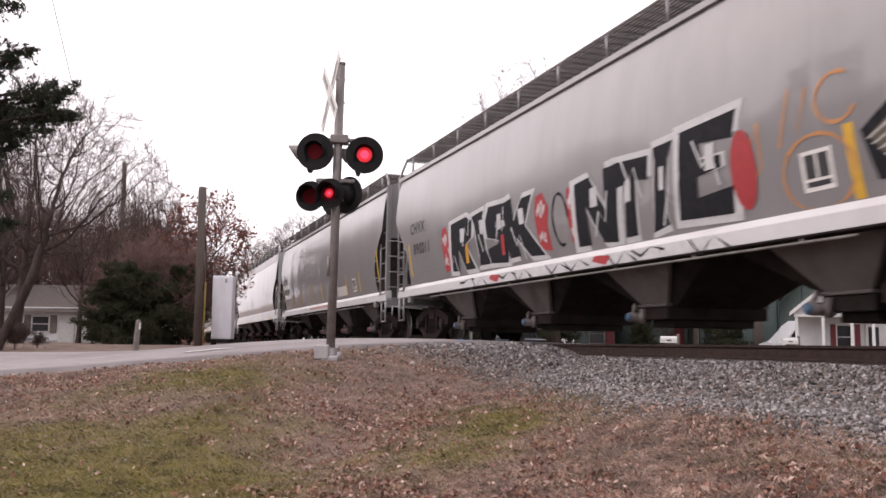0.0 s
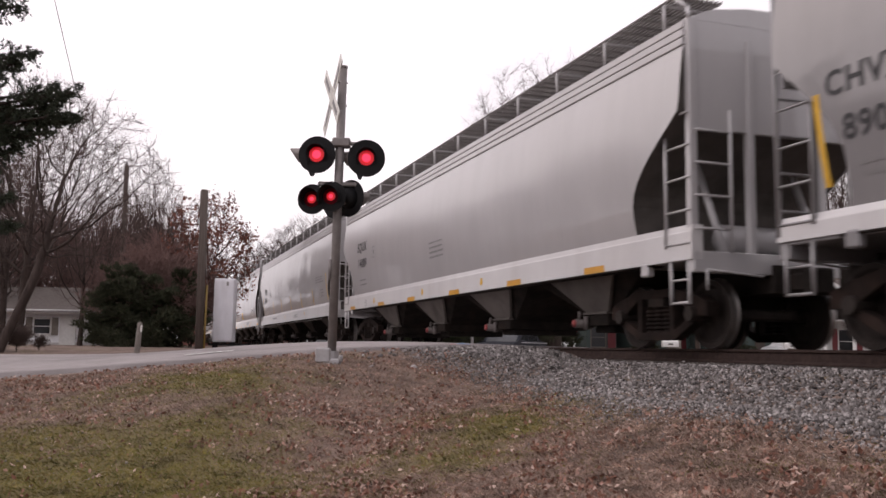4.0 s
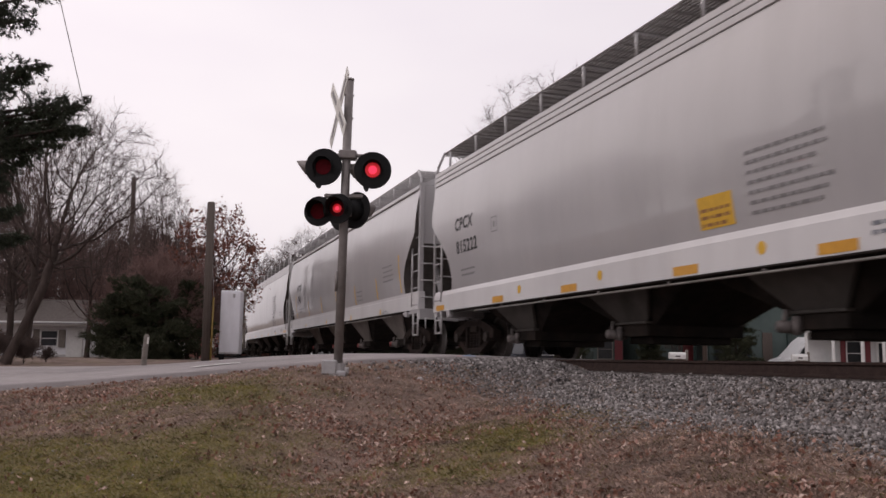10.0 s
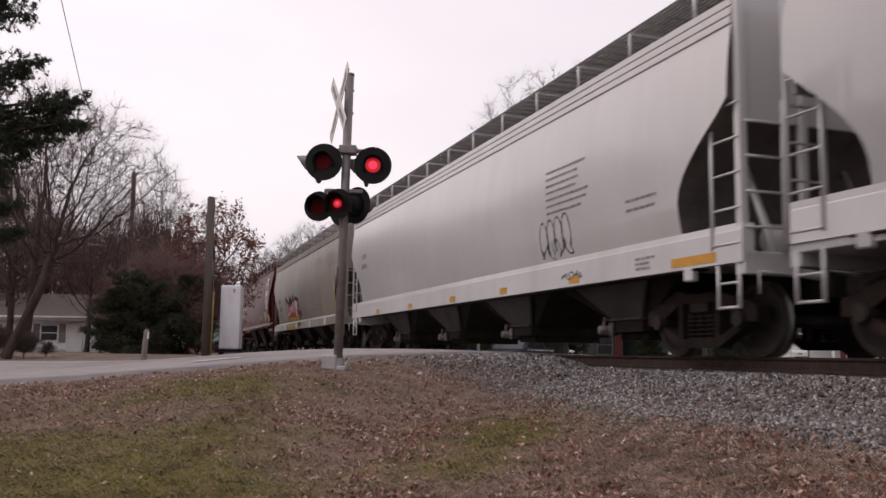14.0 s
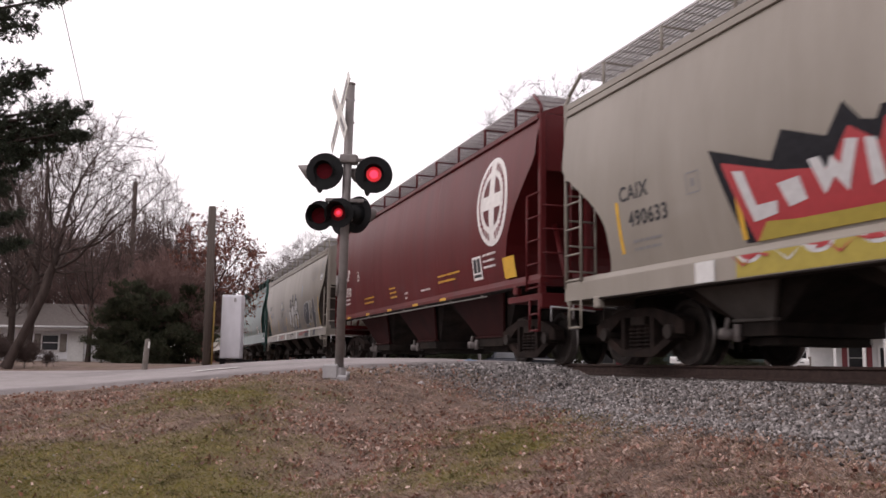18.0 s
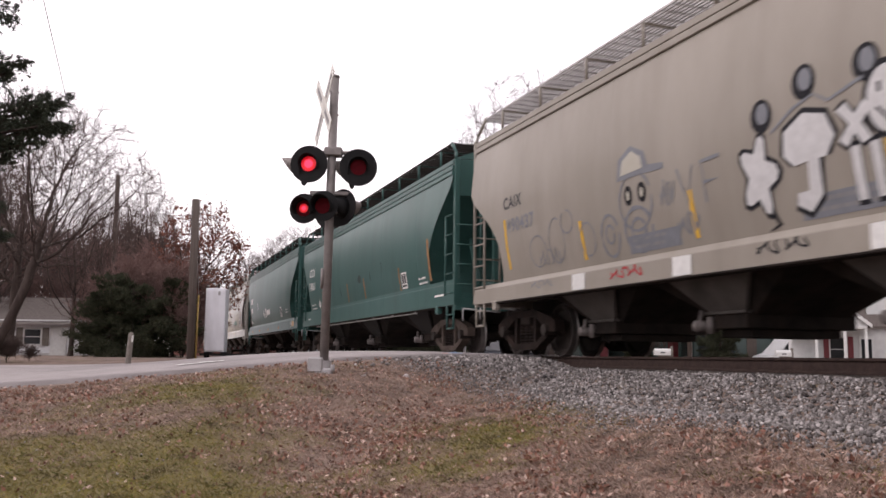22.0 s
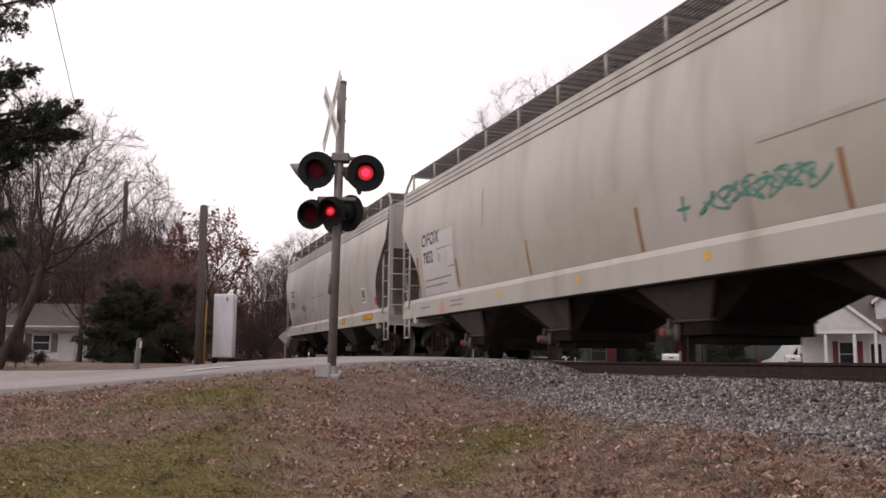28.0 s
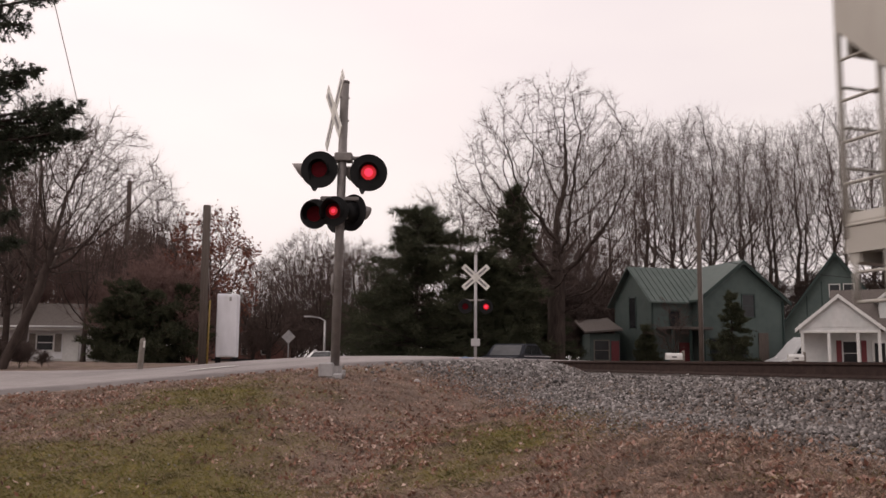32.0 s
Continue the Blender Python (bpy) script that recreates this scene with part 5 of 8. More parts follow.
pole3 = thing("utility_pole", "grey wooden utility pole before the green house", "pole", pose(14.3, 50, -0.95, 0, 0.3, 0))
part("shaft", rods_mesh("shaft", M["wood_pole"], [((0, 0, -0.2), (0, 0, 9.8), 0.13)], 12), pole3)
part("ground_wire", rods_mesh("ground_wire", M["galv"], [((0.12, -0.06, 0), (0.12, -0.06, 7), 0.012)], 5), pole3)
wire2 = thing("overhead_wire", "sagging grey wire between the poles", "cable", data=cable_mesh([(14.3 + 5.5 * k, 50 + 1.2 * k, 5.9 - 0.12 * k * (6 - k)) for k in range(7)], 0.02, M["rubber"]))

sign = thing("warning_sign", "diamond warning sign seen from behind on a post", "road sign", pose(-10.33, 60, -0.9, 0, 0, 8))
part("plate", prism_mesh("plate", M["galv"], [(0, 1.98), (0.46, 2.44), (0, 2.9), (-0.46, 2.44)], -0.006, 0.006), sign, "bare grey back of a diamond sign")
part("post", box_mesh("post", M["galv"], -0.03, 0.03, 0.007, 0.05, -0.1, 2.8), sign)
lamp = thing("street_lamp", "grey street lamp with a curved arm", "street lamp", pose(-9.9, 75, -0.9))
part("column", rods_mesh("column", M["galv"], [((0, 0, 0), (0, 0, 4.2), 0.09)], 10), lamp)
part("arm", rods_mesh("arm", M["galv"], [((0, 0, 4.2), (-0.5, 0, 4.45), 0.05), ((-0.5, 0, 4.45), (-1.4, 0, 4.55), 0.045)], 8), lamp)
part("head", box_mesh("head", M["galv"], -1.75, -1.3, -0.12, 0.12, 4.48, 4.6, 0.03), lamp)


# ---- vehicles ----
def wheel_at(car, x, y, r=0.34):
    bm = bmesh.new()
    add_rod(bm, (x, y - 0.11, r), (x, y + 0.11, r), r, seg=20)
    tyre = part("wheel", done(bm, "wheel", M["rubber"], False), car)
    bm = bmesh.new()
    add_rod(bm, (x, y - 0.12, r), (x, y + 0.12, r), r * 0.6, seg=14)
    part("rim", done(bm, "rim", M["galv"], False), tyre)


def vehicle(name, label, category, m, outline, glass, width, paint, wheels, lights):
    """A vehicle facing -x: a side outline with rounded edges, window bands, wheels and lamps."""
    car = thing(name, label, category, m)
    bm = bmesh.new()
    add_prism(bm, outline, -width / 2, width / 2)
    bmesh.ops.bevel(bm, geom=[e for e in bm.edges if abs(e.verts[0].co.y - e.verts[1].co.y) < 0.01], offset=0.07, segments=2, affect="EDGES")
    for v in bm.verts:
        if v.co.z > 1.0:
            v.co.y *= 1 - 0.10 * (v.co.z - 1.0)
    part("body", done(bm, "body", paint), car)
    for pts in glass:
        zc = sum(z for _, z in pts) / len(pts)
        half = width / 2 * (1 - 0.10 * max(0, zc - 1.0)) + 0.004
        for s in (-1, 1):
            part("side_window", prism_mesh("side_window", M["dark_glass"], pts, s * half - 0.012, s * half + 0.008), car)
    for x in wheels:
        for s in (-1, 1):
            wheel_at(car, x, s * (width / 2 - 0.1))
    for x, z, mat in lights:
        for s in (-1, 1):
            a, b = sorted((s * width * 0.28, s * width * 0.46))
            part("headlight" if x < 0 else "tail_light", box_mesh("headlight", mat, x - 0.03, x + 0.03, a, b, z - 0.08, z + 0.08, 0.015), car)
    part("bumper", boxes_mesh("bumper", M["galv"], [(outline[0][0] - 0.05, outline[0][0] + 0.1, -width * 0.46, width * 0.46, 0.42, 0.6)], 0.03), car)
    return car


M["navy"] = surface("dark_blue_car_paint", (0.008, 0.010, 0.016), (0.014, 0.017, 0.026), 2, 0.5, spec=0.25)
M["car_white"] = surface("white_car_paint", (0.66, 0.66, 0.66), (0.74, 0.74, 0.74), 2, 0.3, coat=0.5)
M["headlight"] = glow("lit_headlight", (1.0, 0.97, 0.9), 2.5)
M["hazy_glass"] = surface("sky_lit_glass", (0.03, 0.032, 0.035), (0.05, 0.052, 0.056), 2, 0.12)
M["off_light"] = flat_paint("clear_lamp_glass", (0.5, 0.5, 0.5), 0.2)
PICKUP = [(-2.75, 0.5), (-2.78, 1.0), (-2.6, 1.14), (-1.4, 1.22), (-0.8, 1.76), (-0.5, 1.84), (0.8, 1.86), (1.15, 1.74), (1.6, 1.3), (2.75, 1.25), (2.8, 0.55)]
vehicle("pickup_truck", "dark blue pickup truck with lit headlights on the street", "truck", pose(3.65, 46, -0.93, 0, 0, 64), PICKUP,
        [[(-1.2, 1.3), (-0.1, 1.3), (-0.1, 1.74), (-0.72, 1.74)], [(-0.03, 1.3), (1.35, 1.3), (1.0, 1.72), (-0.03, 1.76)]], 1.95, M["navy"], (-1.85, 1.75), [(-2.77, 0.95, M["headlight"])])
truck = bpy.data.objects["pickup_truck"]
part("windscreen", mesh_of("windscreen", [(-1.42, -0.8, 1.25), (-1.42, 0.8, 1.25), (-0.83, 0.72, 1.76), (-0.83, -0.72, 1.76)], [(0, 1, 2, 3)], M["hazy_glass"]), truck, "pale reflecting windscreen")
for s in (-1, 1):
    part("trim_strip", box_mesh("trim_strip", M["car_white"], -1.1, 2.7, s * 0.975 - 0.02, s * 0.975 + 0.02, 1.20, 1.23, 0.004), truck, "white strip under the windows")
    part("tail_light", box_mesh("tail_light", M["headlight"], 2.76, 2.84, s * 0.8 - 0.07, s * 0.8 + 0.07, 0.98, 1.1, 0.01), truck)
SEDAN = [(-2.25, 0.45), (-2.3, 0.8), (-1.2, 1.0), (-0.45, 1.48), (1.0, 1.5), (1.7, 1.08), (2.25, 1.0), (2.3, 0.45)]
vehicle("white_car", "white car waiting on the road beyond the crossing", "car", pose(-8.1, 62, -0.88, 0, 0, 78), SEDAN,
        [[(-1.05, 1.04), (0.2, 1.04), (0.2, 1.42), (-0.4, 1.42)], [(0.3, 1.04), (1.55, 1.08), (0.95, 1.43), (0.3, 1.43)]], 1.8, M["car_white"], (-1.4, 1.4), [(-2.28, 0.72, M["off_light"])])
part("windscreen", mesh_of("windscreen", [(-1.16, -0.72, 1.06), (-1.16, 0.72, 1.06), (-0.52, 0.62, 1.46), (-0.52, -0.62, 1.46)], [(0, 1, 2, 3)], M["dark_glass"]), bpy.data.objects["white_car"])
VAN = [(-2.9, 0.45), (-2.95, 0.9), (-2.6, 1.2), (-1.9, 1.35), (-1.1, 2.35), (-0.6, 2.7), (2.9, 2.75), (2.95, 0.5)]
vehicle("white_van", "white high-roof van parked by the white house", "van", pose(23.95, 58.95, -0.92, 0, 0, 12), VAN,
        [[(-1.75, 1.42), (-0.6, 1.42), (-0.6, 2.15), (-1.15, 2.15)]], 2.0, M["car_white"], (-1.95, 1.85), [(-2.93, 0.98, M["off_light"])])
vehicle("dark_car", "dark blue car far down the road", "car", pose(-6.2, 80, -0.9, 0, 0, 80), SEDAN,
        [[(-1.05, 1.04), (0.2, 1.04), (0.2, 1.42), (-0.4, 1.42)]], 1.8, M["navy"], (-1.4, 1.4), [(-2.28, 0.72, M["off_light"])])

# ---- litter and stains by the crossing ----
bm = bmesh.new()
rng = random.Random(4)
for k in range(5):
    x0, y0 = -4.15 + 0.12 * k, 14.6 + 0.13 * k + rng.uniform(-0.05, 0.05)
    h0 = [bm.verts.new((x, y, float(road_height(x, y)) + 0.052)) for x, y in ((x0, y0), (x0 + 0.16, y0 - 0.04), (x0 + 0.2, y0 + rng.uniform(0.25, 0.5)), (x0 + 0.02, y0 + rng.uniform(0.25, 0.5)))]
    bm.faces.new(h0)
thing("road_marking", "worn white stop line paint on the asphalt", "road marking", data=done(bm, "road_marking", M["white_board"]))

M["blue_litter"] = flat_paint("faded_blue_plastic", (0.22, 0.30, 0.42))
M["red_litter"] = flat_paint("faded_red_plastic", (0.45, 0.12, 0.10))


def crumple(name, label, x, y, size, material, seed):
    """A crumpled scrap lying on the stones."""
    r = random.Random(seed)
    bm = bmesh.new()
    bmesh.ops.create_icosphere(bm, subdivisions=2, radius=size)
    for v in bm.verts:
        v.co *= r.uniform(0.6, 1.25)
        v.co.z *= 0.4
    thing(name, label, "litter", pose(x, y, float(land(x, y)) + size * 0.3, 0, 0, seed * 40), data=done(bm, name, material))


crumple("plastic_bag", "crumpled faded blue plastic bag on the ballast", 0.42, 16.4, 0.13, M["blue_litter"], 3)
crumple("wrapper", "crumpled faded red wrapper on the ballast", 0.22, 16.0, 0.09, M["red_litter"], 5)
crumple("paper_cup", "flattened white paper scrap in the turf", -0.1, 14.6, 0.05, M["white_trim"], 8)

# ---- lettering, strips, placards and graffiti on the cars ----
M["spray_black"] = surface("black_spray_paint", (0.012, 0.012, 0.015), (0.022, 0.022, 0.026), 9, 0.75, spec=0.15)
M["spray_white"] = flat_paint("white_spray_paint", (0.52, 0.52, 0.52))
M["spray_red"] = flat_paint("red_spray_paint", (0.36, 0.03, 0.035))
M["spray_orange"] = flat_paint("orange_spray_paint", (0.48, 0.22, 0.08))
M["spray_olive"] = flat_paint("olive_yellow_spray_paint", (0.34, 0.27, 0.04))
M["spray_green"] = flat_paint("sea_green_spray_paint", (0.06, 0.22, 0.17))
M["olive_drab"] = flat_paint("olive_drab_recess_paint", (0.10, 0.085, 0.05))
M["dusk"] = flat_paint("dusky_blue_spray_paint", (0.055, 0.058, 0.07))
M["spray_grey"] = flat_paint("blue_grey_spray_paint", (0.16, 0.17, 0.19))
M["pale_panel"] = surface("repainted_pale_panel", (0.46, 0.45, 0.43), (0.52, 0.51, 0.49), 2, 0.5)
M["beige_panel"] = surface("repainted_beige_panel", (0.36, 0.34, 0.28), (0.41, 0.39, 0.33), 2, 0.5)
M["pink"] = flat_paint("faded_pink_paint", (0.5, 0.25, 0.22))


class Side:
    """Places flat pieces on the near side of a car; u runs from the trailing end, z from the rail."""

    def __init__(self, index):
        label, paint, tail, front, self.eave = CARS[index][:5]
        self.car, self.L, self.sill = TRAIN[index][0], front - tail, LOWER[index][0][1]

    def y(self, z, lift):
        if z < self.sill:
            return -(1.53 + lift)
        return -(half_width(min(z, self.eave), self.eave, 0.19) + lift)

    def put(self, name, bm, material, u=0.0, z=0.0, lift=0.006, label=""):
        lo = min(v.co.z for v in bm.verts) + z
        hi = max(v.co.z for v in bm.verts) + z
        if hi - lo > 0.3:
            cut = max(lo, self.sill) + 0.12
            while cut < hi:
                bmesh.ops.bisect_plane(bm, geom=bm.verts[:] + bm.edges[:] + bm.faces[:], plane_co=(0, 0, cut - z), plane_no=(0, 0, 1))
                cut += 0.14
        low = (lo + hi) / 2 < self.sill - 0.03
        for v in bm.verts:
            zz = v.co.z + z
            zz = min(zz, self.sill - 0.095) if low else max(zz, self.sill + 0.012)
            v.co = (v.co.x + u + 0.06 - self.L / 2, -(1.53 + lift) if low else self.y(zz, lift), zz)
        me = bpy.data.meshes.new(name)
        for f in bm.faces:
            f.normal_update()
            if f.normal.y > 0:
                f.normal_flip()
        bm.to_mesh(me)
        bm.free()
        me.materials.append(material)
        return part(name, me, self.car, label)

    def words(self, text, u, z, size, material, wide=1.0):
        me = lettering(text, size, material)
        bm = bmesh.new()
        bm.from_mesh(me)
        bpy.data.meshes.remove(me)
        for v in bm.verts:
            v.co = (v.co.x * wide, 0, v.co.y)
        return self.put("lettering", bm, material, u, z, label="stencilled letters" if material is not M["white_ink"] else "white stencilled letters")

    def poly(self, points, material, u=0.0, z=0.0, lift=0.006, name="graffiti_shape"):
        bm = bmesh.new()
        bm.faces.new([bm.verts.new((x, 0, h)) for x, h in points])
        bm.normal_update()
        bmesh.ops.triangulate(bm, faces=bm.faces[:], ngon_method="EAR_CLIP")
        return self.put(name, bm, material, u, z, lift)

    def rect(self, u, z, w, h, material, name="reflective_strip", skew=0.0, lift=0.006):
        return self.poly([(-w / 2, -h / 2), (w / 2, -h / 2), (w / 2 + skew, h / 2), (-w / 2 + skew, h / 2)], material, u, z, lift, name)

    def bars(self, u, z, w, rows, material, pitch=0.11, seed=0, thick=0.045):
        """Lines of small lettering that cannot be read: a row of dashes each."""
        rng2 = random.Random(seed + int(u * 10))
        big = thick > 0.06
        for k in range(rows):
            h, x, end = -pitch * (k - (rows - 1) / 2), -w / 2, w / 2 - rng2.uniform(0, 0.3) * w
            bm = bmesh.new()
            while x < end - 0.03:
                l = min(rng2.uniform(0.1, 0.3) if big else rng2.uniform(0.05, 0.16), end - x)
                t = thick / 2 * rng2.uniform(0.85, 1.0)
                bm.faces.new([bm.verts.new(p) for p in ((x, 0, -t), (x + l, 0, -t), (x + l, 0, t), (x, 0, t))])
                x += l + (0.045 if big else 0.03)
            if bm.verts:
                self.put("stencil_line", bm, material, u, z + h)
            else:
                bm.free()

    def stroke(self, points, width, material, u=0.0, z=0.0, lift=0.007, name="graffiti_stroke"):
        bm = bmesh.new()
        p = [Vector((x, h)) for x, h in points]
        rows = []
        for i, q in enumerate(p):
            d = (p[min(i + 1, len(p) - 1)] - p[max(i - 1, 0)]).normalized()
            n = Vector((-d.y, d.x)) * width / 2 * (0.75 + 0.25 * math.sin(i * 2.1))
            rows.append((bm.verts.new((q.x + n.x, 0, q.y + n.y)), bm.verts.new((q.x - n.x, 0, q.y - n.y))))
        for a, b in zip(rows[:-1], rows[1:]):
            bm.faces.new((a[0], a[1], b[1], b[0]))
        return self.put(name, bm, material, u, z, lift)

    def loop(self, u, z, rx, rz, width, material, turns=1.0, start=0.0, lift=0.007):
        n = max(8, int(18 * turns))
        self.stroke([(rx * math.cos(start + 2 * math.pi * turns * k / n), rz * math.sin(start + 2 * math.pi * turns * k / n)) for k in range(n + 1)], width, material, u, z, lift)

    def disc(self, u, z, rx, rz, material, n=28, lift=0.006, name="graffiti_shape"):
        return self.poly([(rx * math.cos(2 * math.pi * k / n), rz * math.sin(2 * math.pi * k / n)) for k in range(n)], material, u, z, lift, name)

    def strip(self, u, z=1.82, h=0.62, w=0.085, material=None, skew=0.03):
        return self.rect(u, z, w, h, material or M["yellow"], skew=-skew)

    def placard(self, u, z, s=0.5):
        self.rect(u, z, s, s * 0.95, M["white_ink"], "placard", 0, 0.005)
        for a in (-1, 1):
            self.rect(u + a * s * 0.21, z + s * 0.1, s * 0.34, s * 0.56, M["ink"], "placard_panel", 0, 0.008)
        self.rect(u, z - s * 0.31, s * 0.78, s * 0.12, M["ink"], "placard_panel", 0, 0.008)

    def box_mark(self, u, z, s=0.26, material=None):
        m = material or M["grey_ink"]
        for dx, dz, w, h in ((0, s / 2, s, 0.02), (0, -s / 2, s, 0.02), (-s / 2, 0, 0.02, s), (s / 2, 0, 0.02, s), (0, 0, s * 0.3, s * 0.4)):
            self.rect(u + dx, z + dz, w, h, m, "box_mark")

    FORMS = {
        "hook": [(-0.5, -0.5), (-0.2, -0.5), (-0.16, -0.12), (0.12, -0.5), (0.55, -0.52), (0.2, -0.05), (0.42, 0.12), (0.46, 0.4), (0.2, 0.55), (-0.5, 0.48)],
        "stem": [(-0.3, -0.5), (0.34, -0.5), (0.22, -0.3), (0.24, 0.3), (0.36, 0.52), (-0.32, 0.5), (-0.2, 0.28), (-0.22, -0.3)],
        "bend": [(-0.5, -0.5), (0.4, -0.52), (0.52, -0.2), (0.4, 0.08), (-0.08, 0.14), (-0.06, 0.24), (0.48, 0.22), (0.5, 0.5), (-0.36, 0.54), (-0.5, 0.3), (-0.44, 0.0), (0.05, -0.08), (0.05, -0.2), (-0.5, -0.2)],
        "arms": [(-0.5, -0.5), (-0.16, -0.5), (-0.14, -0.12), (0.2, -0.5), (0.6, -0.52), (0.16, 0.04), (0.52, 0.52), (0.14, 0.5), (-0.14, 0.16), (-0.16, 0.55), (-0.5, 0.5)],
        "zig": [(-0.46, -0.5), (-0.14, -0.52), (-0.2, 0.06), (0.16, -0.52), (0.5, -0.5), (0.52, 0.5), (0.2, 0.55), (0.22, -0.04), (-0.14, 0.5), (-0.55, 0.46)],
        "roof": [(-0.15, -0.52), (0.2, -0.5), (0.18, 0.18), (0.5, 0.16), (0.52, 0.48), (-0.5, 0.52), (-0.52, 0.2), (-0.16, 0.2)],
        "comb": [(-0.5, -0.5), (0.5, -0.48), (0.52, -0.22), (-0.1, -0.24), (-0.1, -0.04), (0.34, 0.0), (0.34, 0.16), (-0.1, 0.14), (-0.1, 0.3), (0.5, 0.3), (0.52, 0.54), (-0.5, 0.5)],
    }

    def chunk(self, u, z, w, h, lean, seed, form):
        """One fat graffiti letter: a pale outline with a dark body, slit and notched; no real sign."""
        r = random.Random(seed)
        base = [(x + r.uniform(-0.035, 0.035), y + r.uniform(-0.035, 0.035)) for x, y in self.FORMS[form]]
        out = [(w * x * 1.16 + lean * y, h * y * 1.10) for x, y in base]
        inn = [(w * x * 0.94 + lean * y, h * y * 0.94) for x, y in base]
        self.poly(out, M["spray_white"], u, z, 0.006)
        self.poly(inn, M["spray_black"], u, z, 0.010)
        self.rect(u + r.uniform(-0.12, 0.12) * w, z + h * r.uniform(0.08, 0.22), w * 0.16, h * 0.26, M["spray_white"], "graffiti_shape", lean * 0.2, 0.014)
        if r.random() < 0.6:
            self.rect(u + w * 0.18, z - h * 0.2, w * 0.12, h * 0.35, M["spray_red"] if r.random() < 0.5 else M["orange"], "graffiti_shape", lean * 0.3, 0.014)

    def scrawl(self, u, z, w, h, material, width, seed, loops=5):
        r = random.Random(seed)
        pts = []
        for k in range(loops * 4 + 1):
            t = k / (loops * 4)
            pts.append((w * (t - 0.5) + 0.12 * w * math.sin(k * 2.4), h * 0.5 * math.cos(k * math.pi / 2 + 0.5) * r.uniform(0.5, 1.0)))
        fine = []
        for a, b, c in zip(pts[:-2], pts[1:-1], pts[2:]):
            for t in (0.0, 0.33, 0.66):
                fine.append((a[0] * (1 - t) ** 2 / 2 + b[0] * (0.5 + t * (1 - t)) + c[0] * t * t / 2, a[1] * (1 - t) ** 2 / 2 + b[1] * (0.5 + t * (1 - t)) + c[1] * t * t / 2))
        self.stroke(fine, width, material, u, z)


ink, wink, gink = M["ink"], M["white_ink"], M["grey_ink"]
# first car
c = Side(0)
c.words("CHVX", 1.88, 2.73, 0.42, ink)
c.words("890011", 2.16, 2.22, 0.42, ink)
c.box_mark(3.45, 2.46)
c.bars(2.75, 1.72, 1.9, 2, gink)
c.strip(1.23, 2.0, 0.8)
for k, (u, w, form) in enumerate(((4.8, 1.35, "hook"), (5.85, 0.95, "stem"), (6.7, 1.15, "bend"), (7.75, 1.35, "arms"))):
    c.chunk(u, 2.04, w, 1.08, 0.15 * (-1) ** k, 10 + k, form)
for u, w, h in ((3.8, 0.42, 1.0), (8.62, 0.5, 1.0), (9.75, 0.42, 0.9)):
    c.poly([(-w * 0.3, -0.5 * h), (w * 0.1, -0.46 * h), (w * 0.55, -0.5 * h), (w * 0.4, -0.1 * h), (w * 0.6, 0.2 * h), (w * 0.2, 0.5 * h), (-w * 0.35, 0.46 * h), (-w * 0.5, 0.1 * h)], M["spray_red"], u, 2.03, 0.005)
    c.scrawl(u, 2.25, w * 0.7, 0.4, M["spray_white"], 0.05, int(u * 7), 3)
    c.scrawl(u, 1.8, w * 0.6, 0.35, M["spray_white"], 0.05, int(u * 9), 2)
for u, z, s in ((4.2, 1.75, 1), (5.1, 2.3, -1), (6.0, 1.85, 1), (6.85, 2.2, -1), (7.6, 1.8, 1), (10.6, 1.9, -1), (11.5, 2.3, 1), (12.4, 1.85, -1), (13.2, 2.2, 1)):
    c.stroke([(-0.22, 0.3 * s), (-0.05, -0.05 * s), (0.12, 0.12 * s), (0.25, -0.32 * s)], 0.055, M["spray_white"], u, z, 0.016)
c.loop(9.3, 2.0, 0.26, 0.42, 0.06, M["spray_black"], 0.8)
for k, (u, w, form) in enumerate(((10.45, 1.35, "zig"), (11.45, 0.9, "roof"), (12.2, 0.7, "stem"), (13.15, 1.15, "comb"))):
    c.chunk(u, 2.0 + 0.03 * k, w, 1.1 + 0.03 * k, 0.2, 20 + k, form)
c.disc(13.88, 1.98, 0.22, 0.46, M["spray_red"], 20, 0.012)
c.scrawl(13.85, 2.0, 0.25, 0.3, M["spray_white"], 0.03, 5, 2)
for k in range(14):
    lean = 0.09 * math.sin(k * 2.3)
    c.poly([(-0.36, -0.10), (0.30, -0.12), (0.38, 0.03 + lean), (0.12, 0.13), (-0.2, 0.10), (-0.40, 0.05 - lean)], M["spray_white"], 4.3 + 0.68 * k, 1.25, 0.006)
    if k % 3:
        c.stroke([(-0.4, 0.06 - lean), (-0.15, -0.08 + lean), (0.1, 0.07), (0.42, -0.04 + lean)], 0.05, M["spray_black"], 4.3 + 0.68 * k, 1.26, 0.010)
    elif k % 2:
        c.poly([(-0.25, -0.02), (0.15, -0.1), (0.3, 0.02), (0.0, 0.11), (-0.2, 0.08)], M["spray_red"], 4.4 + 0.68 * k, 1.25, 0.010)
c.placard(15.0, 1.78, 0.44)
c.stroke([(-0.5, 0.1), (-0.38, 0.3), (-0.36, -0.2), (-0.5, -0.3), (-0.6, -0.2)], 0.05, M["spray_orange"], 14.55, 2.15)
c.stroke([(-0.2, -0.1), (0.0, 0.5), (0.1, 0.0), (0.25, 0.45)], 0.05, M["spray_orange"], 14.7, 2.2)
c.loop(15.35, 2.45, 0.28, 0.25, 0.05, M["spray_orange"], 0.75, 1.0)
c.loop(15.0, 1.75, 0.5, 0.4, 0.05, M["spray_orange"], 1.0)
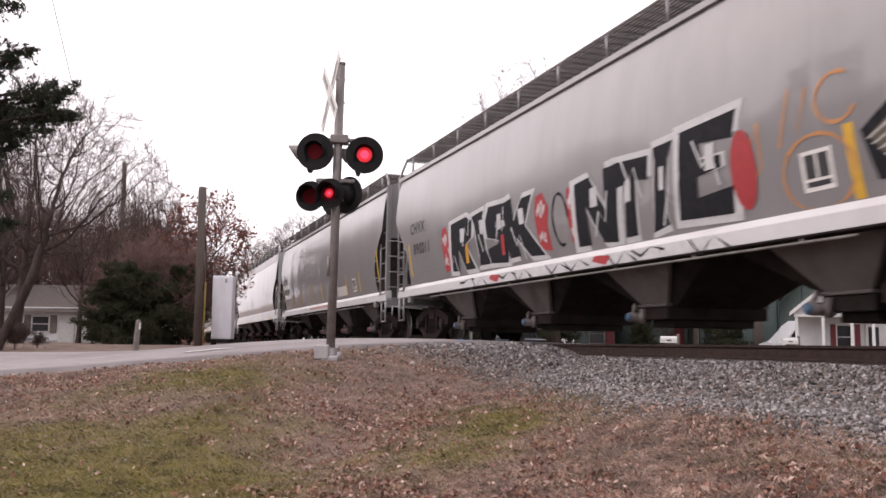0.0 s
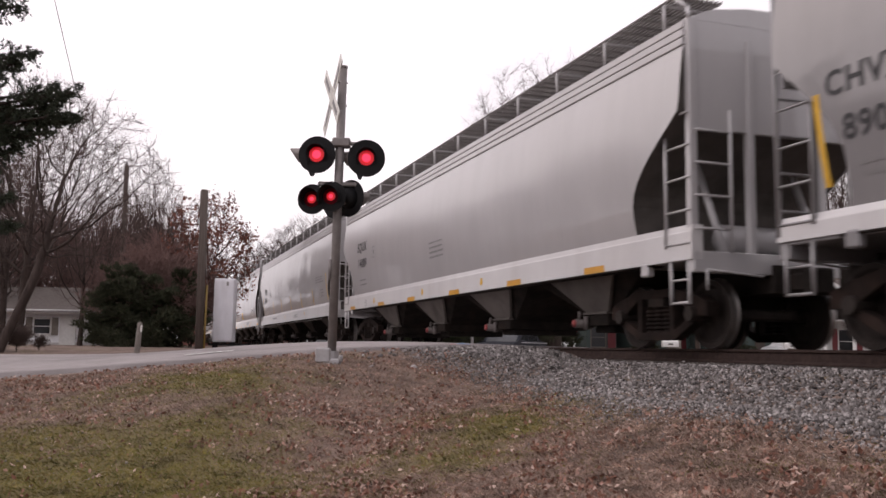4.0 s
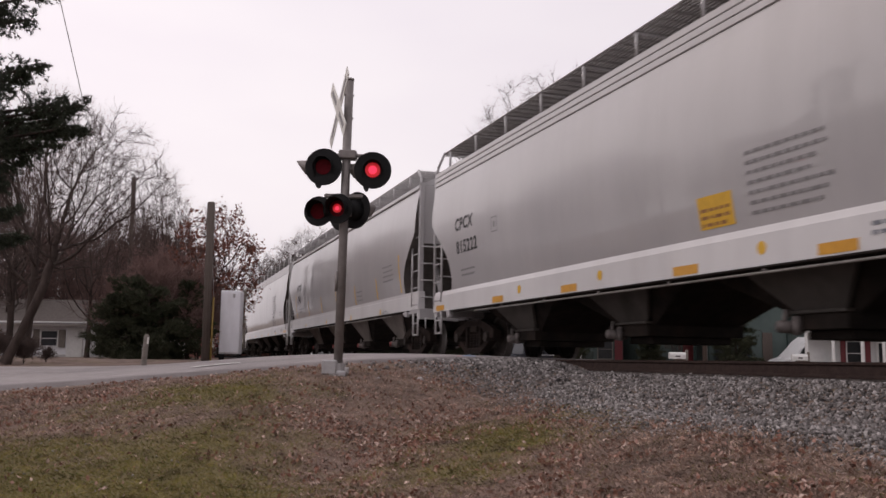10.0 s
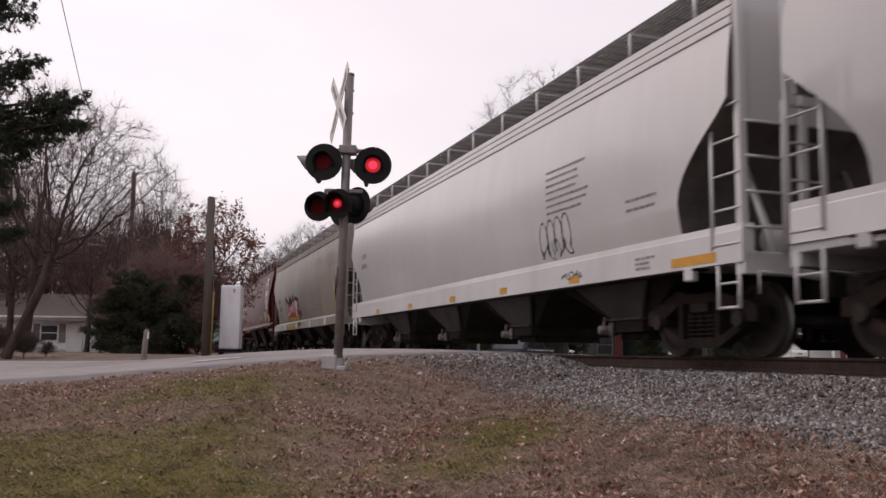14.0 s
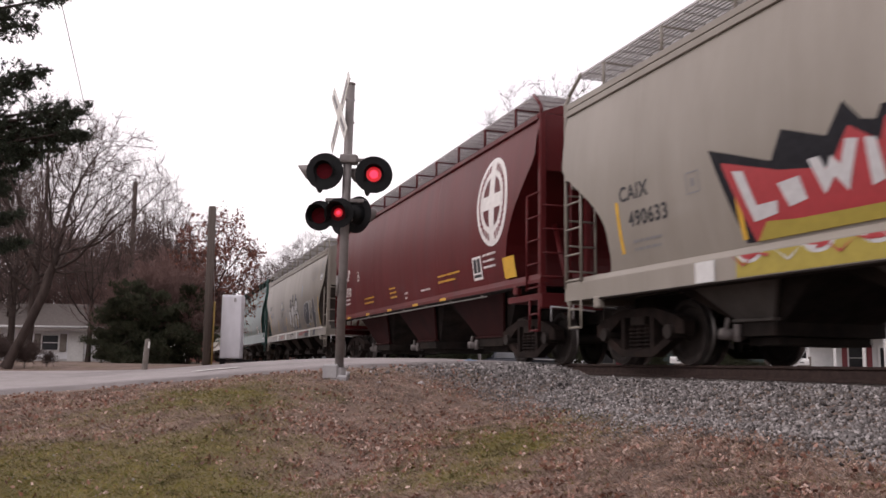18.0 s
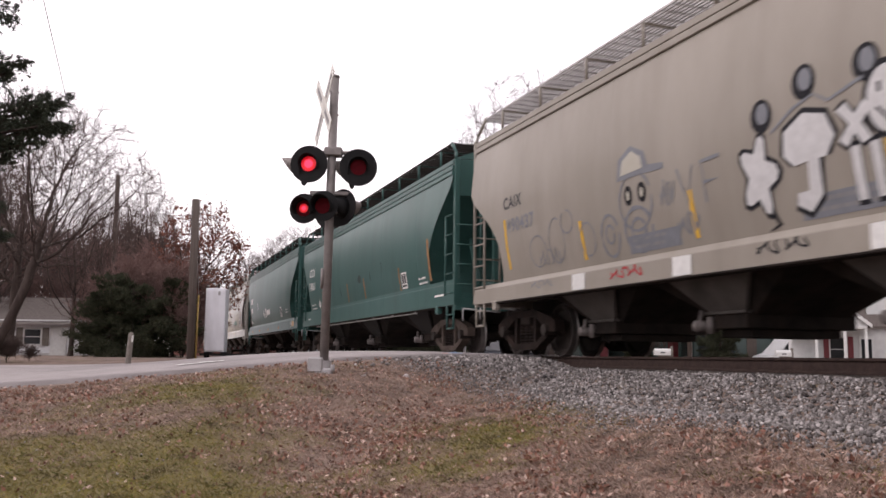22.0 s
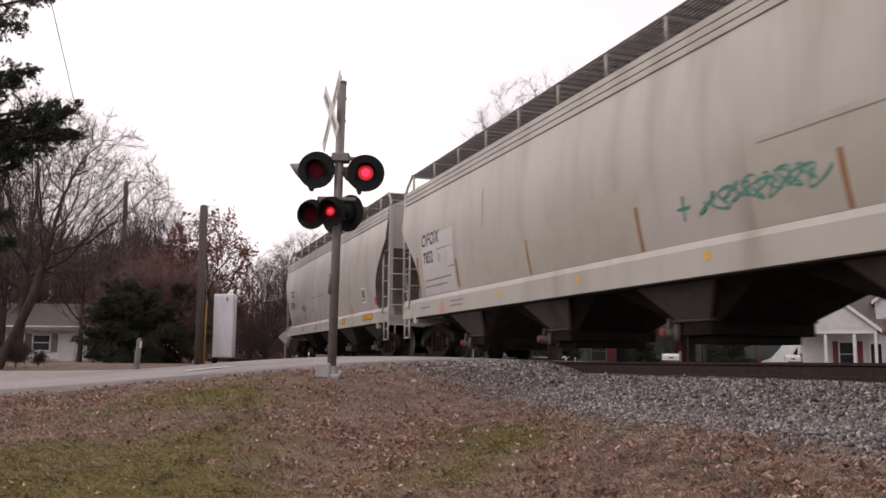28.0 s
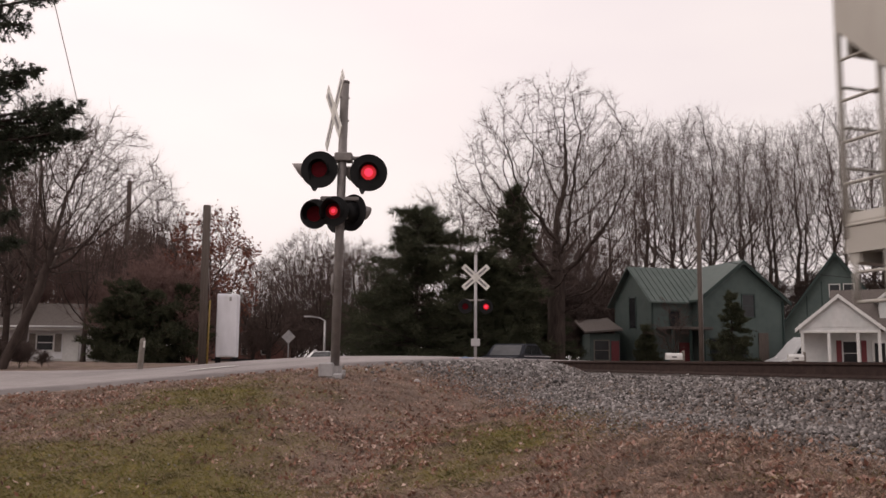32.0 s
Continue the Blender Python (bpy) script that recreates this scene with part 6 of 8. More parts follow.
c.strip(15.5, 1.78, 0.75, 0.13)
# the cut-out end's dark interior, painted flat on the side, pale lines for braces
c.poly([(15.62, 2.05), (16.6, 2.62), (16.75, 1.62), (16.1, 1.50), (15.75, 1.56)], M["spray_black"], 0, 0, 0.005)
c.poly([(15.72, 1.98), (16.5, 2.40), (16.6, 1.95), (15.9, 1.74)], M["olive_drab"], 0, 0, 0.009)
for k in range(4):
    c.stroke([(15.7 + 0.06 * k, 1.95 - 0.06 * k), (16.1, 2.12 - 0.1 * k), (16.55, 2.36 - 0.13 * k)], 0.022, M["spray_white"], 0, 0, 0.013)
# second
c = Side(1)
c.words("CHVX", 1.33, 2.62, 0.40, ink)
c.words("890120", 1.59, 2.15, 0.40, ink)
c.box_mark(3.14, 2.36)
c.bars(1.8, 1.74, 1.3, 2, gink)
for u in (3.2, 5.2, 7.22, 9.2, 11.28, 13.17, 14.95):
    c.strip(u)
c.strip(0.72, 2.1, 0.95)
c.strip(17.2, 2.1, 0.95)
c.placard(14.23, 1.76, 0.42)
c.bars(16.2, 2.22, 2.0, 2, gink, 0.09)
c.bars(16.9, 1.75, 1.0, 2, gink, 0.09)
c.rect(12.5, 1.66, 1.4, 0.3, M["pale_panel"], "patch", 0, 0.004)
c.bars(8.9, 1.27, 4.2, 1, M["pink"], thick=0.09)
c.stroke([(0, 0.05), (0, -0.1), (1.5, -0.02), (1.5, 0.06)], 0.025, gink, 6.0, 1.62)
# third
c = Side(2)
c.words("EQUX", 2.54, 2.92, 0.42, ink)
c.words("14089", 2.58, 2.43, 0.42, ink)
c.box_mark(3.89, 2.66, 0.3)
c.bars(2.6, 1.88, 0.95, 2, gink, 0.13)
for u in (1.14, 4.45, 7.28, 10.4, 13.6, 16.6):
    c.rect(u, 1.15, 0.62, 0.12, M["orange"])
for u in (3.7, 8.18, 12.0):
    c.disc(u, 1.28, 0.07, 0.08, M["yellow"], 12, 0.006, "inspection_dot")
c.box_mark(2.75, 1.25, 0.17)
c.bars(9.5, 2.2, 1.2, 4, gink)
# fourth
c = Side(3)
c.words("PSPX", 2.5, 2.68, 0.40, ink)
c.words("8113", 2.39, 2.25, 0.40, ink)
c.box_mark(4.05, 2.5)
c.bars(2.82, 1.83, 1.3, 2, gink)
for u in (4.84, 7.39, 10.1, 12.8, 15.42):
    c.strip(u)
c.strip(1.45, 2.08, 0.95)
c.strip(18.15, 2.08, 0.95)
c.bars(5.47, 1.27, 1.9, 1, gink, thick=0.09)
c.bars(16.9, 2.4, 1.5, 3, gink, 0.09)
c.bars(17.3, 1.9, 0.6, 3, gink)
c.bars(11.5, 1.22, 1.2, 2, gink, 0.08)
for u in (3.9, 8.4, 13.5):
    c.disc(u, 1.26, 0.07, 0.07, M["yellow"], 12, 0.006, "inspection_dot")
# fifth
c = Side(4)
c.words("CPCX", 2.2, 2.85, 0.42, ink)
c.words("815222", 2.35, 2.35, 0.42, ink)
c.box_mark(3.9, 2.6, 0.28)
c.bars(2.4, 1.82, 1.0, 2, gink)
c.rect(10.8, 1.80, 0.68, 0.40, M["yellow"], "placard")
c.bars(10.8, 1.74, 0.6, 3, M["rust"], 0.09)
c.bars(12.2, 2.02, 1.5, 7, gink, 0.115)
for u in (0.45, 3.87, 6.87, 10.12, 12.75, 15.11, 19.0):
    c.rect(u, 1.14, 0.55 if u < 18 else 1.0, 0.12, M["orange"])
for u in (4.9, 7.9, 11.6, 15.6):
    c.disc(u, 1.26, 0.08, 0.08, M["yellow"], 10, 0.006, "inspection_dot")
c.placard(16.56, 1.91, 0.46)
c.bars(17.5, 2.0, 0.7, 3, gink)
c.bars(13.9, 1.27, 1.4, 2, M["spray_grey"], 0.09)
# sixth
c = Side(5)
c.words("HCBX", 2.85, 2.92, 0.42, ink)
c.words("1748", 2.78, 2.41, 0.42, ink)
c.box_mark(4.06, 2.72)
c.bars(3.2, 1.96, 1.2, 2, gink)
for u in (4.95, 7.65, 10.38, 13.33, 16.1):
    c.strip(u, 1.93, 0.66)
c.strip(2.0, 2.2, 1.0)
c.strip(18.6, 2.2, 1.0)
c.bars(17.5, 2.3, 1.2, 4, gink, 0.13)
c.bars(13.9, 1.9, 0.7, 3, gink, 0.13)
for u in (4.2, 8.5, 12.6, 16.4):
    c.disc(u, 1.28, 0.07, 0.09, M["yellow"], 12, 0.006, "inspection_dot")
c.scrawl(16.9, 1.24, 0.7, 0.22, M["spray_grey"], 0.04, 3, 3)
# seventh
c = Side(6)
c.bars(1.9, 2.9, 0.7, 1, gink, thick=0.16)
c.bars(1.9, 2.6, 0.8, 1, gink, thick=0.16)
c.bars(15.4, 2.7, 1.5, 7, gink, 0.115)
c.bars(17.6, 2.1, 0.8, 2, gink, 0.13)
for k in range(4):
    c.loop(14.45 + 0.28 * k, 1.9 + 0.02 * k, 0.16, 0.33, 0.028, M["spray_black"], 0.75, -0.8)
c.scrawl(14.9, 1.75, 1.3, 0.55, M["spray_black"], 0.025, 8, 4)
c.scrawl(15.4, 1.27, 0.8, 0.2, M["spray_black"], 0.025, 9, 4)
for u, w in ((18.72, 0.95), (15.48, 0.35), (12.56, 0.35), (9.65, 0.35), (6.4, 0.35), (3.2, 0.35)):
    c.rect(u, 1.19, w, 0.12, M["orange"])
c.bars(17.6, 1.26, 0.5, 3, gink, 0.07, thick=0.04)
# eighth
c = Side(7)
c.words("CAIX", 2.22, 2.40, 0.34, ink)
c.words("490633", 2.54, 2.02, 0.34, ink)
c.box_mark(3.63, 2.28)
c.bars(2.5, 1.66, 0.8, 2, gink)
c.strip(1.79, 1.95, 0.75)
for u in (4.48, 7.3, 10.2, 13.26):
    c.strip(u, 1.72, 0.55)
c.strip(15.55, 1.98, 0.95)
c.poly([(4.5, 1.40), (7.86, 1.40), (7.66, 2.32), (6.68, 2.46), (6.6, 2.33), (6.42, 2.38), (6.2, 2.62), (5.95, 2.32), (5.3, 2.55), (5.1, 2.24), (4.0, 2.60)], M["spray_black"], 0, 0, 0.005)
c.poly([(4.66, 1.40), (7.72, 1.40), (7.54, 2.20), (6.72, 2.34), (6.62, 2.12), (6.25, 2.36), (5.95, 2.0), (5.2, 2.12), (4.22, 2.40)], M["spray_red"], 0, 0, 0.009)
for pts in ([(4.42, 2.26), (4.62, 2.22), (4.78, 1.80), (5.12, 1.80), (5.10, 1.66), (4.70, 1.62)],
            [(5.16, 1.98), (5.5, 2.0), (5.58, 1.74), (5.3, 1.70)],
            [(5.66, 2.14), (5.84, 1.74), (6.0, 1.9), (6.16, 1.72), (6.36, 2.2), (6.2, 2.24), (6.1, 2.0), (5.98, 2.12), (5.9, 1.98), (5.82, 2.14)],
            [(6.44, 2.2), (6.58, 2.16), (6.64, 1.76), (6.46, 1.72)],
            [(6.76, 2.28), (7.42, 2.16), (7.40, 1.84), (7.16, 1.86), (7.1, 1.56), (6.86, 1.6), (6.84, 1.92), (6.7, 1.94)]):
    c.poly(pts, M["spray_white"], 0, 0, 0.013)
c.poly([(4.7, 1.40), (7.6, 1.40), (7.5, 1.62), (6.9, 1.54), (5.4, 1.56), (4.9, 1.60)], M["spray_olive"], 0, 0, 0.017)
for k in range(4):
    c.stroke([(-0.45, 0.05), (-0.2, 0.14), (0.0, -0.1), (0.2, 0.13), (0.42, -0.02)], 0.05, M["spray_white" if k % 2 else "spray_red"], 4.5 + 0.75 * k, 1.24, 0.02)
c.rect(6.1, 1.17, 3.5, 0.32, M["spray_olive"], "graffiti_shape", 0, 0.005)
for x in (4.6, 5.7, 6.5):
    c.disc(x, 1.28, 0.22, 0.12, M["spray_white"], 12, 0.008)
    c.disc(x, 1.29, 0.17, 0.085, M["spray_red"], 12, 0.012)
c.disc(7.8, 1.27, 0.26, 0.15, M["spray_black"], 12, 0.008)
c.disc(8.1, 1.66, 0.12, 0.14, M["spray_black"], 10)
for u in (3.75, 7.04, 10.41, 13.6):
    c.rect(u, 1.17, 0.40, 0.33, M["white_trim"], "patch", 0, 0.016)
c.bars(9.1, 1.9, 0.7, 4, gink, 0.14)
c.loop(10.95, 2.16, 0.2, 0.2, 0.06, M["spray_grey"], 0.7, -1.9)
c.loop(10.95, 1.86, 0.22, 0.2, 0.06, M["spray_grey"], 0.6, -2.4)
c.rect(11.38, 2.08, 0.14, 0.6, M["spray_grey"], "graffiti_shape", 0.05)
c.stroke([(0.45, 0.3), (0.1, 0.28), (0.12, 0.05), (0.4, 0.0), (0.35, -0.3), (0.05, -0.28)], 0.06, M["spray_grey"], 11.55, 2.1)
c.stroke([(-0.3, -0.32), (1.9, -0.3)], 0.03, M["spray_grey"], 10.6, 2.0)
c.stroke([(0, -0.5), (-0.3, 0.1), (0.0, 0.55), (0.3, 0.1), (0.05, -0.5)], 0.035, M["spray_grey"], 12.63, 2.1)
c.stroke([(-0.3, 0.1), (0.5, 0.3)], 0.035, M["spray_grey"], 12.63, 2.1)
c.bars(14.3, 1.9, 0.9, 3, gink, 0.13)
for k, x in enumerate((-0.42, 0.0, 0.38)):
    c.stroke([(0.15, 0.22), (-0.05, 0.24), (-0.18, 0.0), (-0.05, -0.24), (0.15, -0.2)] if k == 0 else ([(-0.18, -0.25), (0.02, 0.27), (0.18, -0.25)] if k == 1 else [(0, -0.25), (0, 0.27)]), 0.1, gink, 14.83 + x, 3.34)
# ninth: red
c = Side(8)
for k, x in enumerate((-0.48, -0.15, 0.18, 0.5)):
    c.rect(1.86 + x, 2.80, 0.10, 0.36, wink, "mark", 0.03)
    c.rect(1.98 + x, 2.80 + (0.1 if k % 2 else -0.1), 0.14, 0.12, wink, "mark")
c.words("450310", 2.05, 2.24, 0.44, wink)
c.bars(2.1, 1.95, 0.8, 2, wink, 0.13)
c.box_mark(3.72, 2.66, 0.26, wink)
c.bars(4.98, 1.84, 1.2, 2, M["yellow"], 0.13)
c.bars(7.7, 1.88, 0.75, 3, M["yellow"], 0.12)
c.bars(12.3, 1.9, 1.5, 2, M["yellow"], 0.13)
for u in (2.16, 7.2, 9.66, 11.83, 4.7):
    c.rect(u, 1.435, 0.42, 0.13, M["yellow"])
n = 40
for k in range(n):
    a, b = 2 * math.pi * k / n, 2 * math.pi * (k + 1) / n
    c.poly([(0.80 * math.cos(a), 0.88 * math.sin(a)), (0.80 * math.cos(b), 0.88 * math.sin(b)), (0.47 * math.cos(b), 0.52 * math.sin(b)), (0.47 * math.cos(a), 0.52 * math.sin(a))], wink, 15.05, 3.15, 0.006, "emblem_ring")
for k in range(34):
    if k in (8, 9, 25, 26):
        continue
    a = 2 * math.pi * k / 34
    c.rect(15.05 + 0.64 * math.cos(a), 3.15 + 0.70 * math.sin(a), 0.065, 0.15, M["dark_red"], "emblem_bar", 0, 0.012)
c.rect(15.05, 3.15, 0.27, 1.1, wink, "emblem_cross", 0, 0.008)
c.rect(15.05, 3.15, 1.0, 0.28, wink, "emblem_cross", 0, 0.010)
c.bars(15.05, 3.15, 0.95, 1, M["dark_red"], thick=0.13)
c.placard(14.11, 1.92, 0.5)
c.bars(14.85, 2.02, 0.75, 3, wink, 0.12)
c.rect(15.75, 1.79, 0.55, 0.40, M["yellow"], "placard")
c.bars(8.9, 1.72, 0.3, 2, wink, 0.12)
c.bars(10.6, 1.75, 0.9, 1, wink)
# tenth
c = Side(9)
c.words("CAIX", 2.02, 2.72, 0.34, ink)
c.words("490437", 2.31, 2.30, 0.38, M["spray_grey"])
c.strip(1.7, 2.0, 0.9)
for u in (4.45, 7.25, 10.3, 13.35):
    c.strip(u, 1.75, 0.6)
c.strip(15.6, 1.95, 1.05)
for k, x in enumerate((-0.42, 0.0, 0.38)):
    c.stroke([(0.15, 0.22), (-0.05, 0.24), (-0.18, 0.0), (-0.05, -0.24), (0.15, -0.2)] if k == 0 else ([(-0.18, -0.25), (0.02, 0.27), (0.18, -0.25)] if k == 1 else [(0, -0.25), (0, 0.27)]), 0.1, gink, 14.84 + x, 3.46)
c.loop(16.35, 3.45, 0.36, 0.32, 0.05, M["spray_grey"])
c.loop(16.35, 3.45, 0.2, 0.17, 0.05, M["spray_grey"])
c.disc(16.3, 3.2, 0.3, 0.12, M["spray_white"], 14, 0.005)
gry, blk, wht = M["spray_grey"], M["spray_black"], M["spray_white"]
# thin sketches by the number
for k, (u, z, rx, rz) in enumerate(((2.9, 1.75, 0.3, 0.26), (3.6, 1.85, 0.26, 0.36), (4.0, 2.1, 0.2, 0.18), (4.6, 1.75, 0.22, 0.25))):
    c.loop(u, z, rx, rz, 0.028, gry, 0.9, k * 1.1)
c.scrawl(3.3, 1.62, 0.9, 0.4, gry, 0.025, 41, 4)
# a bold round sketch under a peaked shape, with rings beside it
c.poly([(-0.42, 0.0), (-0.36, 0.3), (-0.05, 0.44), (0.28, 0.3), (0.36, 0.1), (0.72, 0.06), (0.72, -0.02), (0.2, 0.0)], gry, 6.0, 2.44, 0.006)
c.poly([(-0.32, 0.04), (-0.26, 0.24), (-0.02, 0.34), (0.2, 0.22), (0.24, 0.06)], M["beige_panel"], 6.0, 2.46, 0.010)
for u, z, rx, rz, w in ((6.0, 2.1, 0.40, 0.40, 0.05), (6.0, 1.72, 0.34, 0.30, 0.07), (6.0, 1.72, 0.17, 0.15, 0.06), (5.25, 1.72, 0.24, 0.3, 0.05), (5.25, 1.74, 0.11, 0.13, 0.045)):
    c.loop(u, z, rx, rz, w, gry, 0.95, 0.4)
for u in (5.84, 6.18):
    c.disc(u, 2.2, 0.10, 0.14, blk, 14, 0.007)
    c.disc(u, 2.2, 0.045, 0.07, M["beige_panel"], 10, 0.011)
c.stroke([(-0.3, 0.25), (-0.12, -0.22), (0.02, 0.25)], 0.05, gry, 7.3, 2.1)
c.stroke([(-0.02, 0.25), (0.36, 0.26), (0.02, 0.24), (0.02, 0.0), (0.3, 0.0), (0.02, -0.02), (0.04, -0.25)], 0.05, gry, 7.5, 2.1)
c.scrawl(6.75, 2.1, 0.35, 0.6, gry, 0.035, 43, 3)
c.scrawl(7.1, 1.66, 0.5, 0.4, gry, 0.045, 4, 3)
# white shapes with dark rims: a flower, a hook, two bars, a stalked cap and a round one
def rimmed(pts, u, z, grow_by=0.06):
    mx, mz = sum(p[0] for p in pts) / len(pts), sum(p[1] for p in pts) / len(pts)
    fat = []
    for x, h in pts:
        d = math.hypot(x - mx, h - mz) or 1.0
        fat.append((x + (x - mx) / d * grow_by, h + (h - mz) / d * grow_by))
    c.poly(fat, blk, u, z, 0.007)
    c.poly(pts, wht, u, z, 0.011)
rimmed([((0.24 + 0.08 * math.cos(5 * a)) * math.cos(a), (0.36 + 0.1 * math.cos(5 * a)) * math.sin(a)) for a in [2 * math.pi * k / 30 for k in range(30)]], 8.5, 1.98)
c.stroke([(0.0, 0.0), (0.1, -0.2), (-0.1, -0.35)], 0.07, blk, 8.6, 1.62)
rimmed([(-0.34, 0.05), (-0.3, 0.3), (0.0, 0.44), (0.3, 0.36), (0.4, 0.12), (0.26, -0.06), (0.16, -0.06), (0.14, -0.42), (-0.06, -0.58), (-0.24, -0.48), (-0.2, -0.36), (-0.04, -0.36), (0.0, -0.06), (-0.2, -0.08)], 9.25, 2.06)
for u in (9.88, 10.12):
    rimmed([(-0.055, -0.26), (0.06, -0.26), (0.06, 0.26), (-0.055, 0.26)], u, 1.76, 0.05)
rimmed([(-0.2, -0.02), (-0.14, 0.22), (0.02, 0.34), (0.18, 0.2), (0.24, -0.02), (0.08, -0.04), (0.08, -0.32), (-0.05, -0.32), (-0.05, -0.04)], 10.62, 1.85)
rimmed([(0.24 * math.cos(2 * math.pi * k / 18), 0.32 * math.sin(2 * math.pi * k / 18)) for k in range(18)], 10.32, 2.38, 0.06)
c.stroke([(-0.13, -0.04), (0.0, -0.18), (0.14, -0.06)], 0.045, blk, 10.32, 2.36, 0.014)
for du in (-0.08, 0.09):
    c.rect(10.32 + du, 2.5, 0.04, 0.1, blk, "graffiti_stroke", 0, 0.014)
rimmed([(-0.2, -0.14), (-0.06, 0.0), (-0.2, 0.16), (-0.08, 0.22), (0.02, 0.08), (0.14, 0.2), (0.22, 0.1), (0.1, -0.02), (0.2, -0.18), (0.08, -0.22), (0.0, -0.1), (-0.1, -0.22)], 9.9, 2.24, 0.04)
for u, z in ((8.62, 2.62), (9.28, 2.82), (10.1, 2.78)):
    c.disc(u, z, 0.17, 0.19, blk, 14, 0.006)
    c.disc(u + 0.02, z + 0.02, 0.1, 0.12, gry, 12, 0.010)
c.stroke([(-0.55, -0.2), (-0.2, -0.02), (0.1, 0.06), (0.3, -0.06), (0.75, 0.05)], 0.04, gry, 9.3, 2.6)
for u, w in ((6.3, 1.2), (9.7, 1.3), (10.7, 0.9), (13.0, 1.0)):
    c.rect(u, 1.53, w, 0.24, gry, "patch", 0, 0.0045)
    c.bars(u, 1.54, w * 0.8, 2, gink, 0.1)
# faint figures, then two dark rounded masses with pale rims
c.scrawl(11.55, 2.0, 0.7, 0.7, gry, 0.028, 12, 4)
c.scrawl(11.8, 1.62, 0.6, 0.4, gry, 0.028, 14, 3)
c.stroke([(0, 0.2), (0.02, 0.0), (-0.02, -0.25)], 0.09, M["blue_litter"], 11.88, 2.98, 0.005)
def mass(pts, u, z):
    pts = [(x, h * 0.76) for x, h in pts]
    c.poly([(x * 1.1, h * 1.07) for x, h in pts], wht, u, z, 0.006)
    c.poly(pts, M["dusk"], u, z, 0.010)
mass([(-0.62, 0.2), (-0.5, 0.62), (-0.26, 0.7), (-0.1, 0.62), (0.08, 0.76), (0.3, 0.7), (0.4, 0.78), (0.62, 0.6), (0.66, 0.2), (0.5, -0.35), (0.1, -0.48), (-0.34, -0.4), (-0.55, -0.15)], 12.82, 1.86)
for u in (12.58, 12.96):
    c.stroke([(0.0, 0.22), (-0.03, 0.0), (0.06, -0.22)], 0.05, wht, u, 2.14, 0.014)
c.loop(12.75, 1.86, 0.26, 0.34, 0.045, wht, 0.6, 0.1, 0.014)
c.loop(13.84, 2.02, 0.36, 0.42, 0.05, wht)
c.loop(13.8, 1.78, 0.34, 0.2, 0.04, gry)
c.disc(13.75, 1.79, 0.11, 0.09, blk, 14)
mass([(-0.2, -0.6), (0.16, -0.6), (0.3, -0.2), (0.42, 0.1), (0.44, 0.36), (0.34, 0.42), (0.24, 0.2), (0.18, 0.3), (0.16, 0.86), (0.04, 0.98), (-0.1, 0.9), (-0.12, 0.3), (-0.24, 0.52), (-0.36, 0.5), (-0.34, 0.3), (-0.22, 0.02)], 14.5, 1.76)
c.rect(14.42, 1.18, 0.5, 0.30, M["dusk"], "graffiti_shape", 0.1, 0.010)
c.rect(12.6, 1.18, 0.8, 0.26, M["dusk"], "graffiti_shape", 0.2, 0.007)
c.scrawl(15.2, 2.3, 0.8, 0.9, gry, 0.025, 13, 4)
c.loop(15.25, 2.5, 0.18, 0.3, 0.028, gry)
c.scrawl(5.64, 1.17, 0.95, 0.24, M["spray_red"], 0.04, 6, 4)
c.scrawl(11.4, 1.18, 1.2, 0.26, M["spray_red"], 0.06, 7, 6)
c.stroke([(-0.6, 0.02), (0.1, 0.06), (0.8, -0.02), (0.5, 0.08)], 0.07, M["spray_red"], 12.5, 1.19, 0.012)
c.scrawl(8.77, 1.2, 0.9, 0.26, blk, 0.035, 8, 4)
c.scrawl(3.0, 1.2, 0.9, 0.2, gry, 0.025, 9, 4)
c.scrawl(15.9, 1.22, 0.9, 0.2, gry, 0.03, 10, 3)
for u in (4.28, 6.96, 10.17, 13.45):
    c.rect(u, 1.17, 0.40, 0.32, M["white_trim"], "patch", 0, 0.014)
# eleventh: green
c = Side(10)
c.words("ICCX", 2.1, 2.93, 0.44, wink)
c.words("74061", 2.13, 2.44, 0.44, wink)
c.bars(2.3, 1.72, 0.9, 2, wink, 0.13)
c.poly([(0, -0.2), (0.17, 0), (0, 0.2), (-0.17, 0)], wink, 3.23, 1.75, 0.006, "placard")
for u in (3.8, 7.48, 9.51, 12.99):
    c.strip(u, 1.88, 0.6, 0.09, M["rust"])
c.strip(15.35, 2.15, 0.95, 0.13, M["rust"])
c.placard(13.35, 1.83, 0.42)
c.bars(14.8, 1.72, 0.6, 2, wink, 0.11)
c.disc(9.0, 2.2, 0.2, 0.12, M["trim_green"], 16, 0.004, "patch")
for u, z in ((6.5, 2.0), (10.2, 2.2), (11.4, 2.35)):
    c.stroke([(0, 0.12), (0.05, -0.14)], 0.04, M["spray_black"], u, z)
c.rect(1.35, 1.3, 0.5, 0.04, wink, "mark")
c.rect(15.9, 1.3, 0.6, 0.04, wink, "mark")
